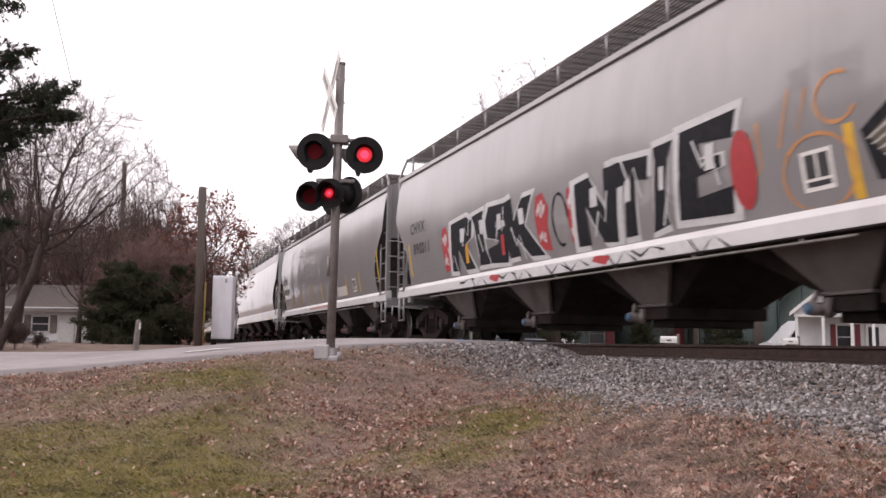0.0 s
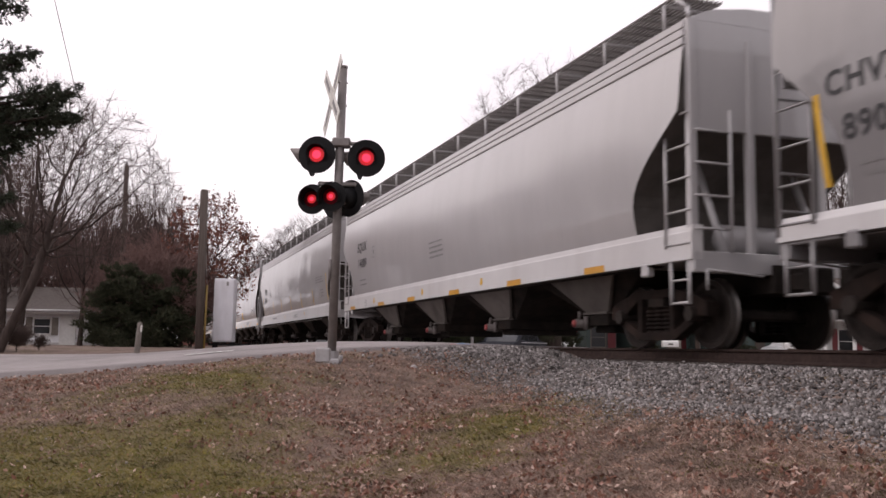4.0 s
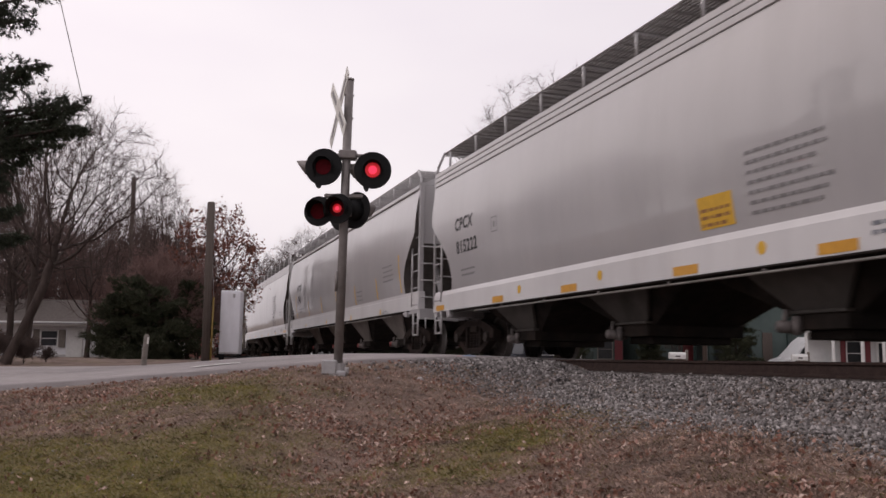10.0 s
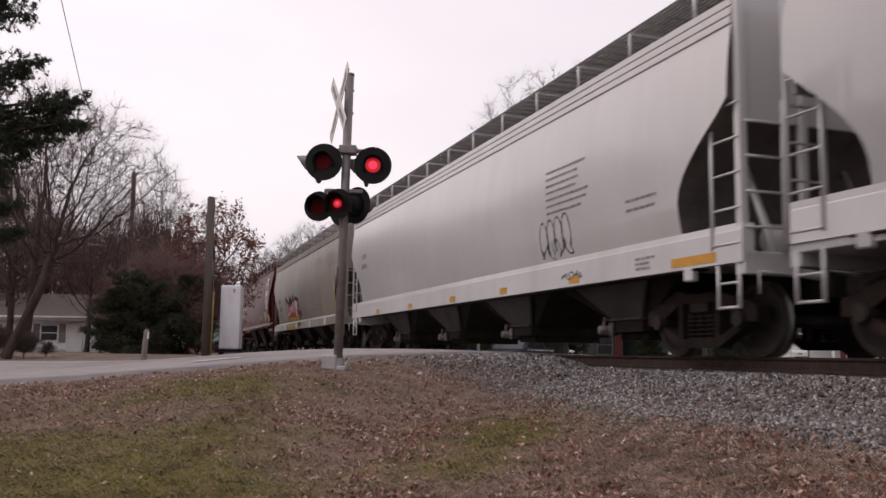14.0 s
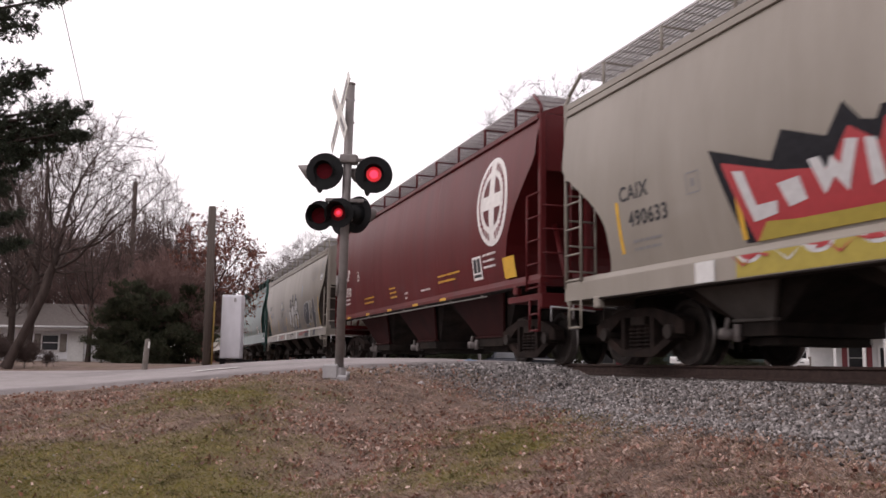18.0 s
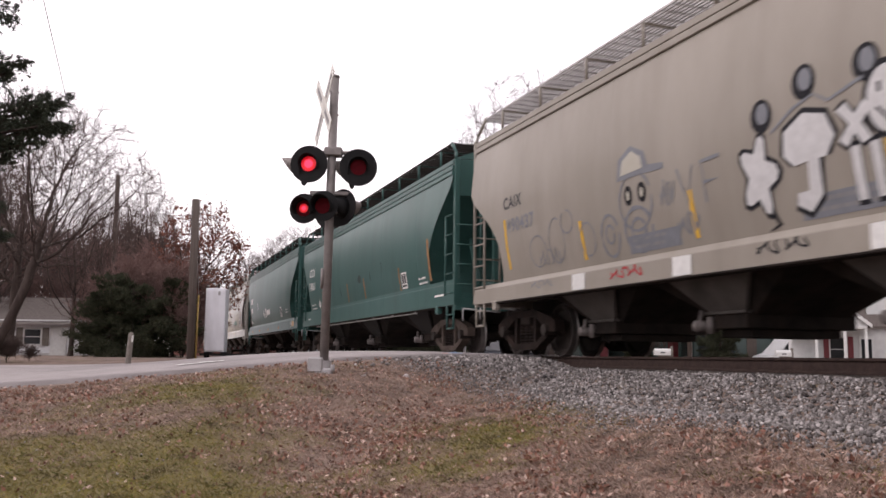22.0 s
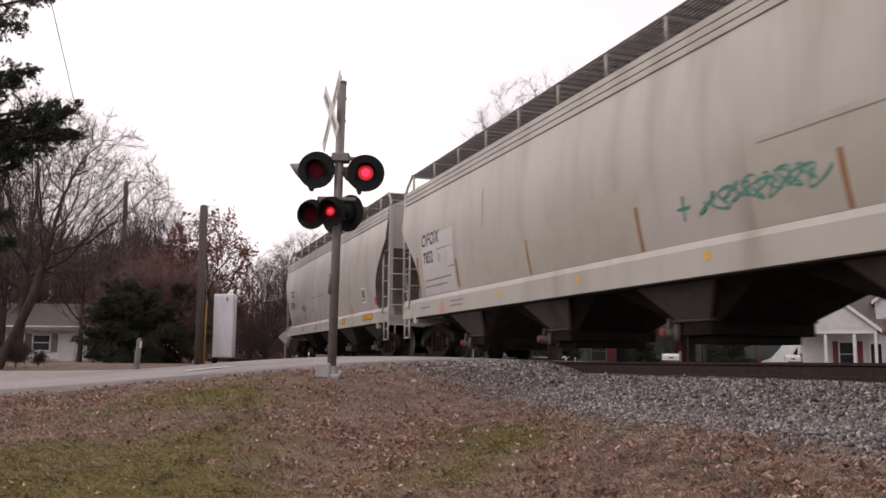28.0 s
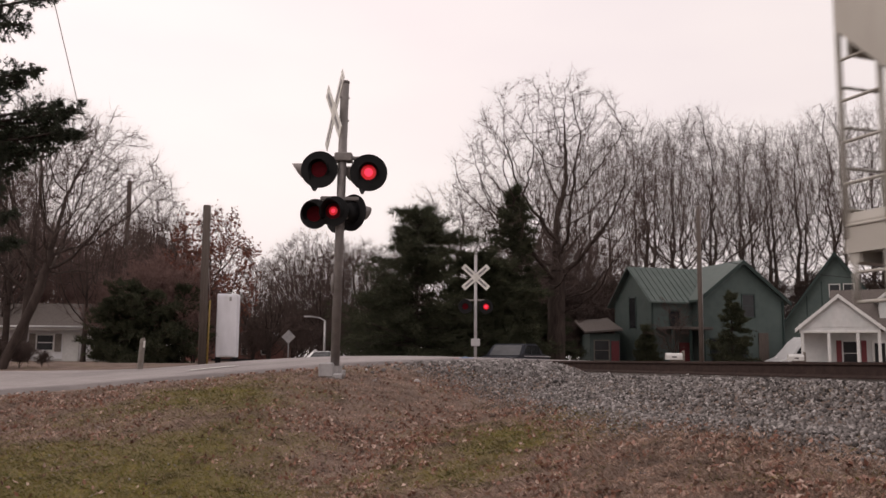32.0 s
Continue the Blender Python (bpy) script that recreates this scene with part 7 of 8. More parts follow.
# twelfth: green
c = Side(11)
c.bars(2.1, 2.82, 0.7, 1, wink, thick=0.3)
c.bars(2.2, 2.32, 0.8, 1, wink, thick=0.3)
c.box_mark(4.3, 2.45, 0.26, wink)
c.bars(2.3, 1.7, 0.8, 1, wink)
c.poly([(0, -0.2), (0.17, 0), (0, 0.2), (-0.17, 0)], wink, 1.6, 1.75, 0.006, "placard")
c.disc(7.1, 2.02, 0.22, 0.24, wink, 18, 0.006, "mark")
c.disc(7.13, 2.02, 0.12, 0.14, M["trim_green"], 18, 0.010, "mark")
c.rect(7.95, 2.02, 1.1, 0.24, wink, "mark")
c.poly([(0, -0.22), (0.14, 0), (0, 0.22), (-0.14, 0)], wink, 6.5, 1.98, 0.006, "mark")
c.placard(11.76, 1.88, 0.46)
c.bars(13.3, 1.86, 0.7, 2, wink, 0.12)
c.poly([(0, -0.17), (0.14, 0), (0, 0.17), (-0.14, 0)], M["white_trim"], 14.35, 1.28, 0.010, "placard")
c.rect(14.72, 1.26, 0.5, 0.2, M["orange"])
for u in (10.93, 7.73, 4.6, 2.0):
    c.rect(u, 1.2, 0.3, 0.12, M["rust"])
# thirteenth: cream
c = Side(12)
c.rect(2.82, 2.2, 2.1, 1.35, M["pale_panel"], "patch", 0, 0.0035)
c.words("OFOX", 2.37, 2.78, 0.46, ink)
c.words("7852", 2.2, 2.36, 0.42, ink, 0.85)
c.rect(3.3, 2.5, 1.0, 0.022, gink, "mark")
c.rect(3.7, 2.05, 0.4, 0.022, gink, "mark")
c.disc(2.95, 2.3, 0.09, 0.11, M["beige_panel"], 14, 0.006, "patch")
c.bars(2.8, 1.78, 1.9, 2, gink, 0.14)
c.strip(1.42, 2.02, 0.85, 0.09, M["rust"])
c.strip(4.04, 1.86, 0.6, 0.09, M["rust"])
for u in (7.6, 11.23, 15.01):
    c.strip(u, 1.8, 0.62, 0.075, M["rust"])
c.strip(16.98, 2.05, 0.95, 0.12, M["rust"])
c.poly([(-0.2, -0.13), (0.22, -0.13), (0.0, 0.2)], M["pink"], 2.96, 1.2, 0.006, "patch")
c.bars(1.9, 1.24, 1.0, 1, gink)
c.bars(4.0, 1.24, 0.9, 2, gink, 0.1)
c.stroke([(0.02, 0.38), (0.0, 0.1), (0.03, -0.2), (0.0, -0.42)], 0.026, M["rust"], 5.6, 3.04)
c.poly([(-3.2, -0.55), (3.0, -0.55), (3.0, 0.42), (1.2, 0.42), (1.2, 0.3), (-0.2, 0.3), (-0.2, 0.1), (-3.2, 0.1)], M["beige_panel"], 8.3, 2.0, 0.0035, "patch")
c.poly([(-1.6, -0.55), (1.5, -0.55), (1.5, 0.5), (-1.6, 0.5)], M["beige_panel"], 15.2, 2.0, 0.0035, "patch")
c.rect(15.2, 2.42, 2.8, 0.018, gink, "mark")
c.placard(16.11, 1.9, 0.42)
c.bars(16.1, 2.22, 0.5, 2, gink, 0.1)
c.scrawl(13.7, 1.93, 2.2, 0.42, M["spray_green"], 0.045, 21, 7)
c.scrawl(13.9, 1.98, 1.6, 0.36, M["spray_green"], 0.035, 22, 6)
c.stroke([(-0.14, 0), (0.14, 0)], 0.05, M["spray_green"], 12.3, 1.92)
c.stroke([(0, -0.16), (0, 0.16)], 0.05, M["spray_green"], 12.3, 1.92)
for u in (6.2, 9.4, 12.7):
    c.disc(u, 1.28, 0.07, 0.07, M["yellow"], 12, 0.006, "inspection_dot")
# fourteenth
c = Side(13)
c.words("TCIX", 1.95, 2.77, 0.42, ink)
c.words("52029", 2.05, 2.28, 0.42, ink, 0.9)
c.scrawl(4.55, 2.05, 0.9, 0.5, M["spray_black"], 0.035, 31, 5)
c.scrawl(4.7, 1.7, 0.3, 0.4, M["spray_black"], 0.03, 32, 3)
for u, w in ((1.36, 0.72), (3.98, 0.42), (6.74, 0.42), (9.69, 0.42), (11.51, 0.42), (14.8, 1.1)):
    c.rect(u, 1.27, w + 0.07, 0.20, M["rust"], "strip_backing", 0, 0.005)
    c.rect(u, 1.27, w, 0.15, M["orange"], "reflective_strip", 0, 0.009)
c.placard(14.42, 1.92, 0.46)
c.rect(15.72, 1.68, 0.2, 0.22, M["spray_red"], "mark")
for u, z, w, h in ((2.2, 1.66, 0.5, 0.35), (2.9, 1.68, 0.4, 0.4), (8.2, 1.25, 0.5, 0.24), (12.6, 1.27, 0.4, 0.26), (12.9, 1.85, 0.5, 0.3), (5.9, 1.25, 0.35, 0.2)):
    c.rect(u, z, w, h, M["beige_panel"], "patch", 0, 0.0045)
c.bars(6.3, 1.9, 0.6, 2, gink, 0.1)
c.bars(10.2, 1.85, 0.5, 2, gink, 0.1)
c.bars(7.2, 2.35, 2.6, 1, gink)

# ---- trees and brush ----
def unit(v):
    return v / (np.linalg.norm(v) + 1e-9)


def grow(seed, height, radius, kids, spread=0.8, up=0.10, wiggle=0.16, clear=0.25, ratio=0.62, lean=(0, 0), twig=0.006, fork=0, fork_at=0.22, open_out=0.4, stem=0.72):
    """The limbs of a bare tree: rows of two ends and two radii, the thick ones and the thin ones."""
    rng = np.random.default_rng(seed)
    thick, thin, spine = [], [], []

    def branch(p, d, length, r, level):
        n = 7 if level == 0 else (5 if level < 2 else 3 if level == 2 else 2 if level == 3 else 1)
        pts, rs = [p], [r]
        end = max(r * (0.35 if level else 0.45), twig * 0.7)
        for k in range(n):
            d = unit(d + rng.normal(0, wiggle, 3) * (0.5 if level == 0 else 1) + np.array([0, 0, up if level else 0.05]))
            p = p + d * length / n
            pts.append(p)
            rs.append(r + (end - r) * (k + 1) / n)
        if level == 0:
            spine.extend(zip(pts, rs))
        for a, b, ra, rb in zip(pts[:-1], pts[1:], rs[:-1], rs[1:]):
            (thick if ra > max(radius * 0.22, twig * 1.2) else thin).append((*a, *b, ra, rb))
        if level >= len(kids):
            return
        count = kids[level]
        for c in range(count):
            t = clear + (1 - clear) * (c + rng.uniform(0.1, 0.9)) / count if level == 0 else rng.uniform(0.2, 1.0)
            i = min(int(t * n), n - 1)
            f = t * n - i
            q = pts[i] + (pts[i + 1] - pts[i]) * f
            rq = rs[i] + (rs[i + 1] - rs[i]) * f
            axis = unit(pts[i + 1] - pts[i])
            side = unit(np.cross(axis, rng.normal(0, 1, 3)))
            ang = spread * rng.uniform(0.6, 1.25)
            cd = unit(axis * math.cos(ang) + side * math.sin(ang))
            cl = length * ratio * rng.uniform(0.7, 1.15) * (1.15 - 0.45 * t if level == 0 else 1.1 - 0.4 * t)
            branch(q, cd, cl, max(rq * rng.uniform(0.5, 0.72), twig), level + 1)

    branch(np.zeros(3), unit(np.array([lean[0], lean[1], 1.0])), height * stem, radius, 0)
    if fork:
        for k in range(fork):
            a = 2 * math.pi * k / fork + 0.5
            q, rq = min(spine, key=lambda e: abs(e[0][2] - height * (fork_at + 0.03 * (k % 3))))
            w = open_out * (0.55 + 0.65 * ((k * 0.618) % 1.0))
            branch(q, unit(np.array([w * math.cos(a), w * math.sin(a), 1.0])), height * max(0.5 - 0.4 * (k % 2) * (stem > 0.75), 0.42), min(radius * 0.6, rq * 0.8), 1)
    return thick, thin


def crowned(seed, height, radius, crown, points=900, step=0.32, tip=0.009, lean=(0.0, 0.0), bole=0.35, sprigs=3, shoot=0.5, lumps=14, upward=0.12, wander=0.13):
    """The limbs of a tree that grows into its crown: each limb reaches for the free room nearest to it and forks there.
    crown: the middle's height and the half width and half height, all in shares of the height."""
    rng = np.random.default_rng(seed)
    mid, rx, rz = (height * c for c in crown)
    d = rng.normal(0, 1, (points, 3))
    d /= np.linalg.norm(d, axis=1, keepdims=True)
    knots = rng.normal(0, 1, (lumps, 3))
    knots /= np.linalg.norm(knots, axis=1, keepdims=True)
    bumps = 0.80 + 0.26 * np.max(d @ knots.T, axis=1) ** 3
    room = d * (bumps * rng.uniform(0.06, 1.0, points) ** 0.42)[:, None] * np.array([rx, rx, rz])
    room += np.array([lean[0] * mid, lean[1] * mid, mid])
    room = room[room[:, 2] > height * 0.1]
    n0 = max(3, int(height * bole / step))
    z = np.linspace(0, height * bole, n0)
    sway = 0.012 * height * np.sin(z / height * 9 + seed)
    nodes = [np.array([lean[0] * h + w * 0.5, lean[1] * h + w * 0.3, h]) for h, w in zip(z, sway)]
    parent = [-1] + list(range(n0 - 1))
    reach, kill = height * 0.5, step * 1.6
    at = np.array(nodes)
    gap = np.linalg.norm(room[:, None] - at[None], axis=2)
    best, dist = gap.argmin(1), gap.min(1)
    for _ in range(160):
        live = dist < reach
        if not live.any():
            break
        pull = np.zeros((len(nodes), 3))
        v = room[live] - at[best[live]]
        np.add.at(pull, best[live], v / np.linalg.norm(v, axis=1, keepdims=True))
        grow_at = np.unique(best[live])
        dirs = pull[grow_at]
        dirs /= np.linalg.norm(dirs, axis=1, keepdims=True) + 1e-9
        dirs = dirs + rng.normal(0, wander, dirs.shape) + np.array([0, 0, upward])
        dirs /= np.linalg.norm(dirs, axis=1, keepdims=True)
        fresh = at[grow_at] + dirs * step
        base = len(nodes)
        nodes.extend(fresh)
        parent.extend(int(k) for k in grow_at)
        at = np.concatenate([at, fresh])
        gap = np.linalg.norm(room[:, None] - fresh[None], axis=2)
        k = gap.argmin(1)
        m = gap[np.arange(len(room)), k]
        closer = m < dist
        best[closer], dist[closer] = base + k[closer], m[closer]
        keep = dist > kill
        room, best, dist = room[keep], best[keep], dist[keep]
        if not len(room):
            break
    n = len(nodes)
    kids = np.zeros(n, int)
    load = np.zeros(n)
    for k in range(n - 1, 0, -1):
        if kids[k] == 0:
            load[k] += 1.0
        load[parent[k]] += load[k]
        kids[parent[k]] += 1
    power = math.log(max(load[0], 2)) / math.log(radius / tip)
    r = tip * np.maximum(load, 1.0) ** (1 / power)
    r[:3] *= np.array([1.35, 1.15, 1.05])
    up = np.array(parent[1:])
    segs = np.concatenate([at[up], at[1:], np.minimum(r[up], r[1:] * 1.35)[:, None], r[1:, None]], axis=1)
    thick = segs[segs[:, 7] > tip * 2.6]
    thin = [segs[segs[:, 7] <= tip * 2.6]]
    ends = np.repeat(np.flatnonzero(r < tip * 2.2), sprigs)
    a, along_it = at[ends], at[ends] - at[np.maximum(np.array(parent)[ends], 0)]
    for scale in (1.0, 0.6):
        d = along_it / (np.linalg.norm(along_it, axis=1, keepdims=True) + 1e-9) + rng.normal(0, 0.55, a.shape) + np.array([0, 0, upward])
        d /= np.linalg.norm(d, axis=1, keepdims=True)
        b = a + d * (shoot * scale * rng.uniform(0.35, 1.1, (len(a), 1)))
        thin.append(np.concatenate([a, b, np.full((len(a), 1), tip * 0.75 * scale), np.full((len(a), 1), tip * 0.45 * scale)], axis=1))
        a, along_it = b, d
    return thick, np.concatenate(thin)


def grown_tree(label, m, seed, height, radius, crown, bark="bark", twigs="twig", leaves=None, leaf_count=0, leaf_size=0.09, group="bare trees round the crossing", **shape):
    tree = thing("bare_tree" if not leaves else "autumn_tree", label, "tree", m, group=group)
    thick, thin = crowned(seed, height, radius, crown, **shape)
    part("trunk", big_mesh("trunk", *tubes(thick, 7), M[bark], True), tree)
    part("crown", big_mesh("crown", *tubes(thin, 3), M[twigs]), tree)
    if leaves:
        rng = np.random.default_rng(seed + 5)
        ends = thin[:, 3:6]
        part("leaves", leaf_mesh(ends[rng.integers(0, len(ends), leaf_count)] + rng.normal(0, 0.05, (leaf_count, 3)), leaf_size, M[leaves], rng), tree)
    return tree


def bare_tree(label, m, seed, height, radius, kids, bark="bark", twigs="twig", leaves=None, leaf_count=0, leaf_size=0.09, group="bare trees round the crossing", **shape):
    tree = thing("bare_tree" if not leaves else "autumn_tree", label, "tree", m, group=group)
    thick, thin = grow(seed, height, radius, kids, **shape)
    part("trunk", big_mesh("trunk", *tubes(thick, 7), M[bark], True), tree)
    part("crown", big_mesh("crown", *tubes(thin, 3), M[twigs]), tree)
    if leaves:
        rng = np.random.default_rng(seed + 5)
        ends = np.array(thin)[:, 3:6]
        ends = ends[ends[:, 2] > height * 0.12]
        part("leaves", leaf_mesh(ends[rng.integers(0, len(ends), leaf_count)] + rng.normal(0, 0.08, (leaf_count, 3)), leaf_size, M[leaves], rng), tree)
    return tree


def leaf_mesh(points, size, material, rng):
    """Small folded leaves at the points."""
    n = len(points)
    a = rng.normal(0, 1, (n, 3))
    a /= np.linalg.norm(a, axis=1, keepdims=True)
    b = np.cross(a, rng.normal(0, 1, (n, 3)))
    b /= np.linalg.norm(b, axis=1, keepdims=True)
    c = np.cross(a, b)
    s = size * rng.uniform(0.6, 1.3, (n, 1))
    v = np.stack([points - a * s, points + b * s * 0.55 + c * s * 0.2, points + a * s, points - b * s * 0.55 + c * s * 0.2], axis=1).reshape(-1, 3)
    o = (np.arange(n) * 4)[:, None]
    f = np.concatenate([o + np.array([[0, 1, 2]]), o + np.array([[0, 2, 3]])], axis=1).reshape(-1, 3)
    return big_mesh("leaves", v, f, material)


def sprays(points, dirs, length, width, per, material, rng):
    """Tufts of thin needles at the points, pointing about the given ways."""
    n = len(points)
    p = np.repeat(points, per, axis=0)
    d = np.repeat(dirs, per, axis=0) + rng.normal(0, 0.55, (n * per, 3))
    d /= np.linalg.norm(d, axis=1, keepdims=True)
    w = np.cross(d, rng.normal(0, 1, (n * per, 3)))
    w /= np.linalg.norm(w, axis=1, keepdims=True)
    l = length * rng.uniform(0.6, 1.2, (n * per, 1))
    v = np.stack([p - w * width, p + w * width, p + d * l], axis=1).reshape(-1, 3)
    return big_mesh("needles", v, np.arange(len(v)).reshape(-1, 3), material)


def conifer(name, label, m, seed, height, spread, base=0.1, tufts=2600, per=12, length=0.34, width=0.012, ragged=0.25, material="needle", dome=1.0, layers=3.2):
    rng = np.random.default_rng(seed)
    tree = thing(name, label, "tree", m)
    segs = [(0, 0, 0, 0, 0, height * 0.97, height * 0.022, 0.02)]
    pts, dirs = [], []
    tiers = int(height * layers)
    for k in range(tiers):
        t = (k + rng.uniform(0, 0.8)) / tiers
        z = height * (base + (1 - base) * t)
        reach = spread * (1 - t) ** dome + 0.12
        for j in range(rng.integers(5, 8)):
            a = rng.uniform(0, 2 * math.pi)
            lobe = 1 + ragged * 0.6 * math.sin(2 * a + 0.9 * z + seed) * math.sin(1.3 * z + a) + rng.normal(0, 0.3 * ragged)
            r = reach * max(0.25, lobe) * rng.uniform(0.6, 1.08)
            tip = np.array([r * math.cos(a), r * math.sin(a), min(z + r * rng.uniform(-0.2, 0.3) + rng.normal(0, 0.25), height)])
            root = np.array([0, 0, z - 0.1])
            segs.append((*root, *tip, 0.02 + 0.01 * r, 0.008))
            n = max(2, int(tufts / tiers / 6 * (0.35 + r / spread)))
            f = rng.uniform(0.12, 1.0, n)[:, None] ** 0.7
            q = root + (tip - root) * f + rng.normal(0, 0.07 + 0.05 * r, (n, 3)) * np.array([1, 1, 0.55])
            pts.append(q)
            dirs.append(np.repeat(unit(tip - root + np.array([0, 0, 0.3]))[None], n, axis=0))
    part("trunk", big_mesh("trunk", *tubes(segs, 5), M["bark"]), tree)
    part("foliage", sprays(np.concatenate(pts), np.concatenate(dirs), length, width, per, M[material], rng), tree)
    return tree


# the great oak and the wood behind the houses
grown_tree("tall spreading bare oak behind the street", pose(7.3, 58, -0.95, 0, 0, 40), 11, 20.0, 0.58, (0.60, 0.37, 0.40), points=2300, step=0.44, tip=0.0105, bole=0.34, sprigs=6, shoot=0.75, lumps=9, upward=-0.02, wander=0.17)
grown_tree("broad bare tree beside the great oak", pose(1.2, 68, -0.95), 23, 15.5, 0.26, (0.60, 0.38, 0.38), points=1000, step=0.4, tip=0.0115, bole=0.25, sprigs=4, shoot=0.9, upward=0.0, wander=0.2)
wood = []
for k, (seed, hgt) in enumerate(((31, 24.5), (37, 25.5), (41, 23.5))):
    wood.append(grown_tree("tall slender bare tree of the wood", pose(17.5 + 6.5 * k, 78 + 2 * k, -0.95), seed, hgt, 0.21, (0.64, 0.165 + 0.015 * k, 0.35), points=1000, step=0.55, tip=0.0105, bole=0.34, sprigs=4, shoot=1.3, upward=0.12, wander=0.17, lumps=8))
for k, (x, y, r, s) in enumerate(((13.5, 84, 60, 0.97), (22.5, 86, 130, 1.02), (27.0, 90, 200, 1.0), (34.8, 88, 20, 1.08), (36.0, 80, 250, 1.0), (41.5, 84, 110, 1.12), (46.0, 82, 310, 1.05), (15.5, 106, 300, 1.2), (20.5, 110, 30, 1.25), (25.0, 106, 90, 1.2), (30.0, 110, 160, 1.3), (35.5, 106, 230, 1.3), (41.0, 112, 280, 1.35), (47.0, 108, 20, 1.35), (53.0, 110, 75, 1.4), (49.0, 92, 190, 1.2), (11.5, 104, 215, 1.1), (28.5, 82, 340, 0.95), (24.0, 94, 65, 1.1), (20.0, 92, 80, 1.05), (10.5, 90, 170, 0.9), (31.5, 95, 15, 1.1), (6.0, 98, 45, 0.85), (39.0, 96, 145, 1.15))):
    copy_thing(wood[k % 3], pose(x, y, -0.95, 0, 0, r) @ Matrix.Scale(s, 4))
# far trees where the road goes away
far = [grown_tree("distant round-crowned bare tree", pose(-13.5 + 5 * k, 98, -0.95), 53 + k, 13.5 + k, 0.22, (0.55, 0.34, 0.44), points=1500, step=0.42, tip=0.0115, bole=0.14, shoot=0.9, upward=0.16, wander=0.12, sprigs=6) for k in range(2)]
for k, (x, y, r, s) in enumerate(((-18.5, 96, 50, 0.95), (-22.0, 104, 120, 0.88), (-11.0, 108, 210, 1.2), (-16.0, 110, 310, 1.2), (-5.0, 104, 20, 1.15), (-1.5, 110, 90, 1.2), (-13.0, 116, 140, 1.3), (-19.0, 114, 260, 1.15), (-27, 125, 60, 0.8), (-21.5, 128, 10, 0.95))):
    copy_thing(far[k % 2], pose(x, y, -0.95, 0, 0, r) @ Matrix.Scale(s, 4))

for x, y, r, sc in ((9.5, 73, 15, 0.95), (13.0, 77, 105, 0.95), (6.5, 75, 195, 0.9), (11.2, 84, 285, 1.1), (16.5, 80, 50, 0.95), (8.0, 88, 140, 1.1)):
    copy_thing(far[0], pose(x, y, -0.95, 0, 0, r) @ Matrix.Scale(sc, 4))
conifer("pine_tree", "broad dark green pine behind the crossing", pose(-1.5, 50, -0.95), 61, 9.5, 3.9, 0.02, 10500, 12, 0.5, 0.011, 0.85, dome=0.4, layers=3.2)
conifer("spruce_tree", "tall dark spruce before the bare oak", pose(4.35, 55, -0.95), 62, 11.7, 2.6, 0.05, 7000, 14, 0.46, 0.012, 0.6, dome=0.7, layers=3.2)
conifer("cedar_tree", "dark cedar beside the pine", pose(2.3, 53, -0.95), 63, 7.4, 3.4, 0.02, 9500, 14, 0.45, 0.013, 0.5, dome=0.35)
conifer("cedar_tree", "low dark cedar by the road", pose(-3.4, 56, -0.95), 64, 4.8, 2.8, 0.02, 5200, 14, 0.32, 0.015, 0.4, dome=0.4)
conifer("cedar_tree", "dark cedar under the oak", pose(6.4, 60, -0.95), 69, 5.0, 2.4, 0.02, 5200, 14, 0.4, 0.014, 0.5, dome=0.4)
conifer("fir_tree", "small dark fir before the green house", pose(18.3, 57, -0.95), 65, 5.5, 1.7, 0.03, 5200, 14, 0.22, 0.013, 0.2, dome=0.85)
conifer("cypress_shrub", "narrow dark cypress by the house wall", pose(13.1, 58, -0.95), 66, 3.3, 0.95, 0.02, 3600, 14, 0.2, 0.013, 0.2, dome=0.6)
bare_tree("thin bare ornamental tree before the porch", pose(14.7, 57, -0.95), 71, 4.6, 0.06, (8, 6, 5, 3), spread=0.7, up=0.12, ratio=0.6, twig=0.007)

# undergrowth between the oak and the houses
hedge = bare_tree("dense bare undergrowth at the edge of the wood", pose(9.6, 66, -0.95), 73, 3.6, 0.04, (12, 8, 6, 4), spread=0.8, up=0.14, clear=0.02, ratio=0.7, twig=0.009, fork=5, group="undergrowth behind the street")
for k, (x, y, r, s) in enumerate(((7.6, 68, 40, 1.9), (11.5, 72, 100, 2.1), (5.2, 70, 160, 1.8), (14.5, 74, 220, 1.9), (25.5, 76, 280, 1.6), (19.5, 74, 330, 1.6), (2.5, 72, 75, 1.8), (-1.0, 74, 130, 1.6), (9.2, 76, 10, 2.2), (12.6, 70, 300, 1.5), (10.4, 69, 190, 1.7), (-6.0, 92, 200, 1.6), (-24, 104, 40, 1.8), (-20.5, 105, 110, 1.9), (-17, 104, 170, 1.9), (-13.5, 105, 240, 2.0), (-9.5, 104, 300, 2.0), (-5.5, 105, 15, 2.0), (-1.5, 103, 85, 2.0), (-28, 106, 150, 1.8), (-13, 150, 20, 2.2), (-17, 152, 100, 2.3), (-21, 156, 190, 2.4), (-26, 165, 270, 2.5), (-9, 149, 330, 2.2), (-11, 93, 20, 1.5), (-15, 92, 250, 1.4), (-20, 94, 300, 1.3), (12.4, 79, 45, 1.9), (9.0, 80, 95, 2.0), (5.5, 78, 185, 1.9), (16.0, 82, 15, 2.2), (21.0, 84, 255, 2.2), (26.0, 84, 320, 2.3), (31.0, 84, 140, 2.3), (36.0, 86, 205, 2.4), (41.0, 86, 35, 2.4))):
    copy_thing(hedge, pose(x, y, -0.95, 0, 0, r) @ Matrix.Scale(s, 4))

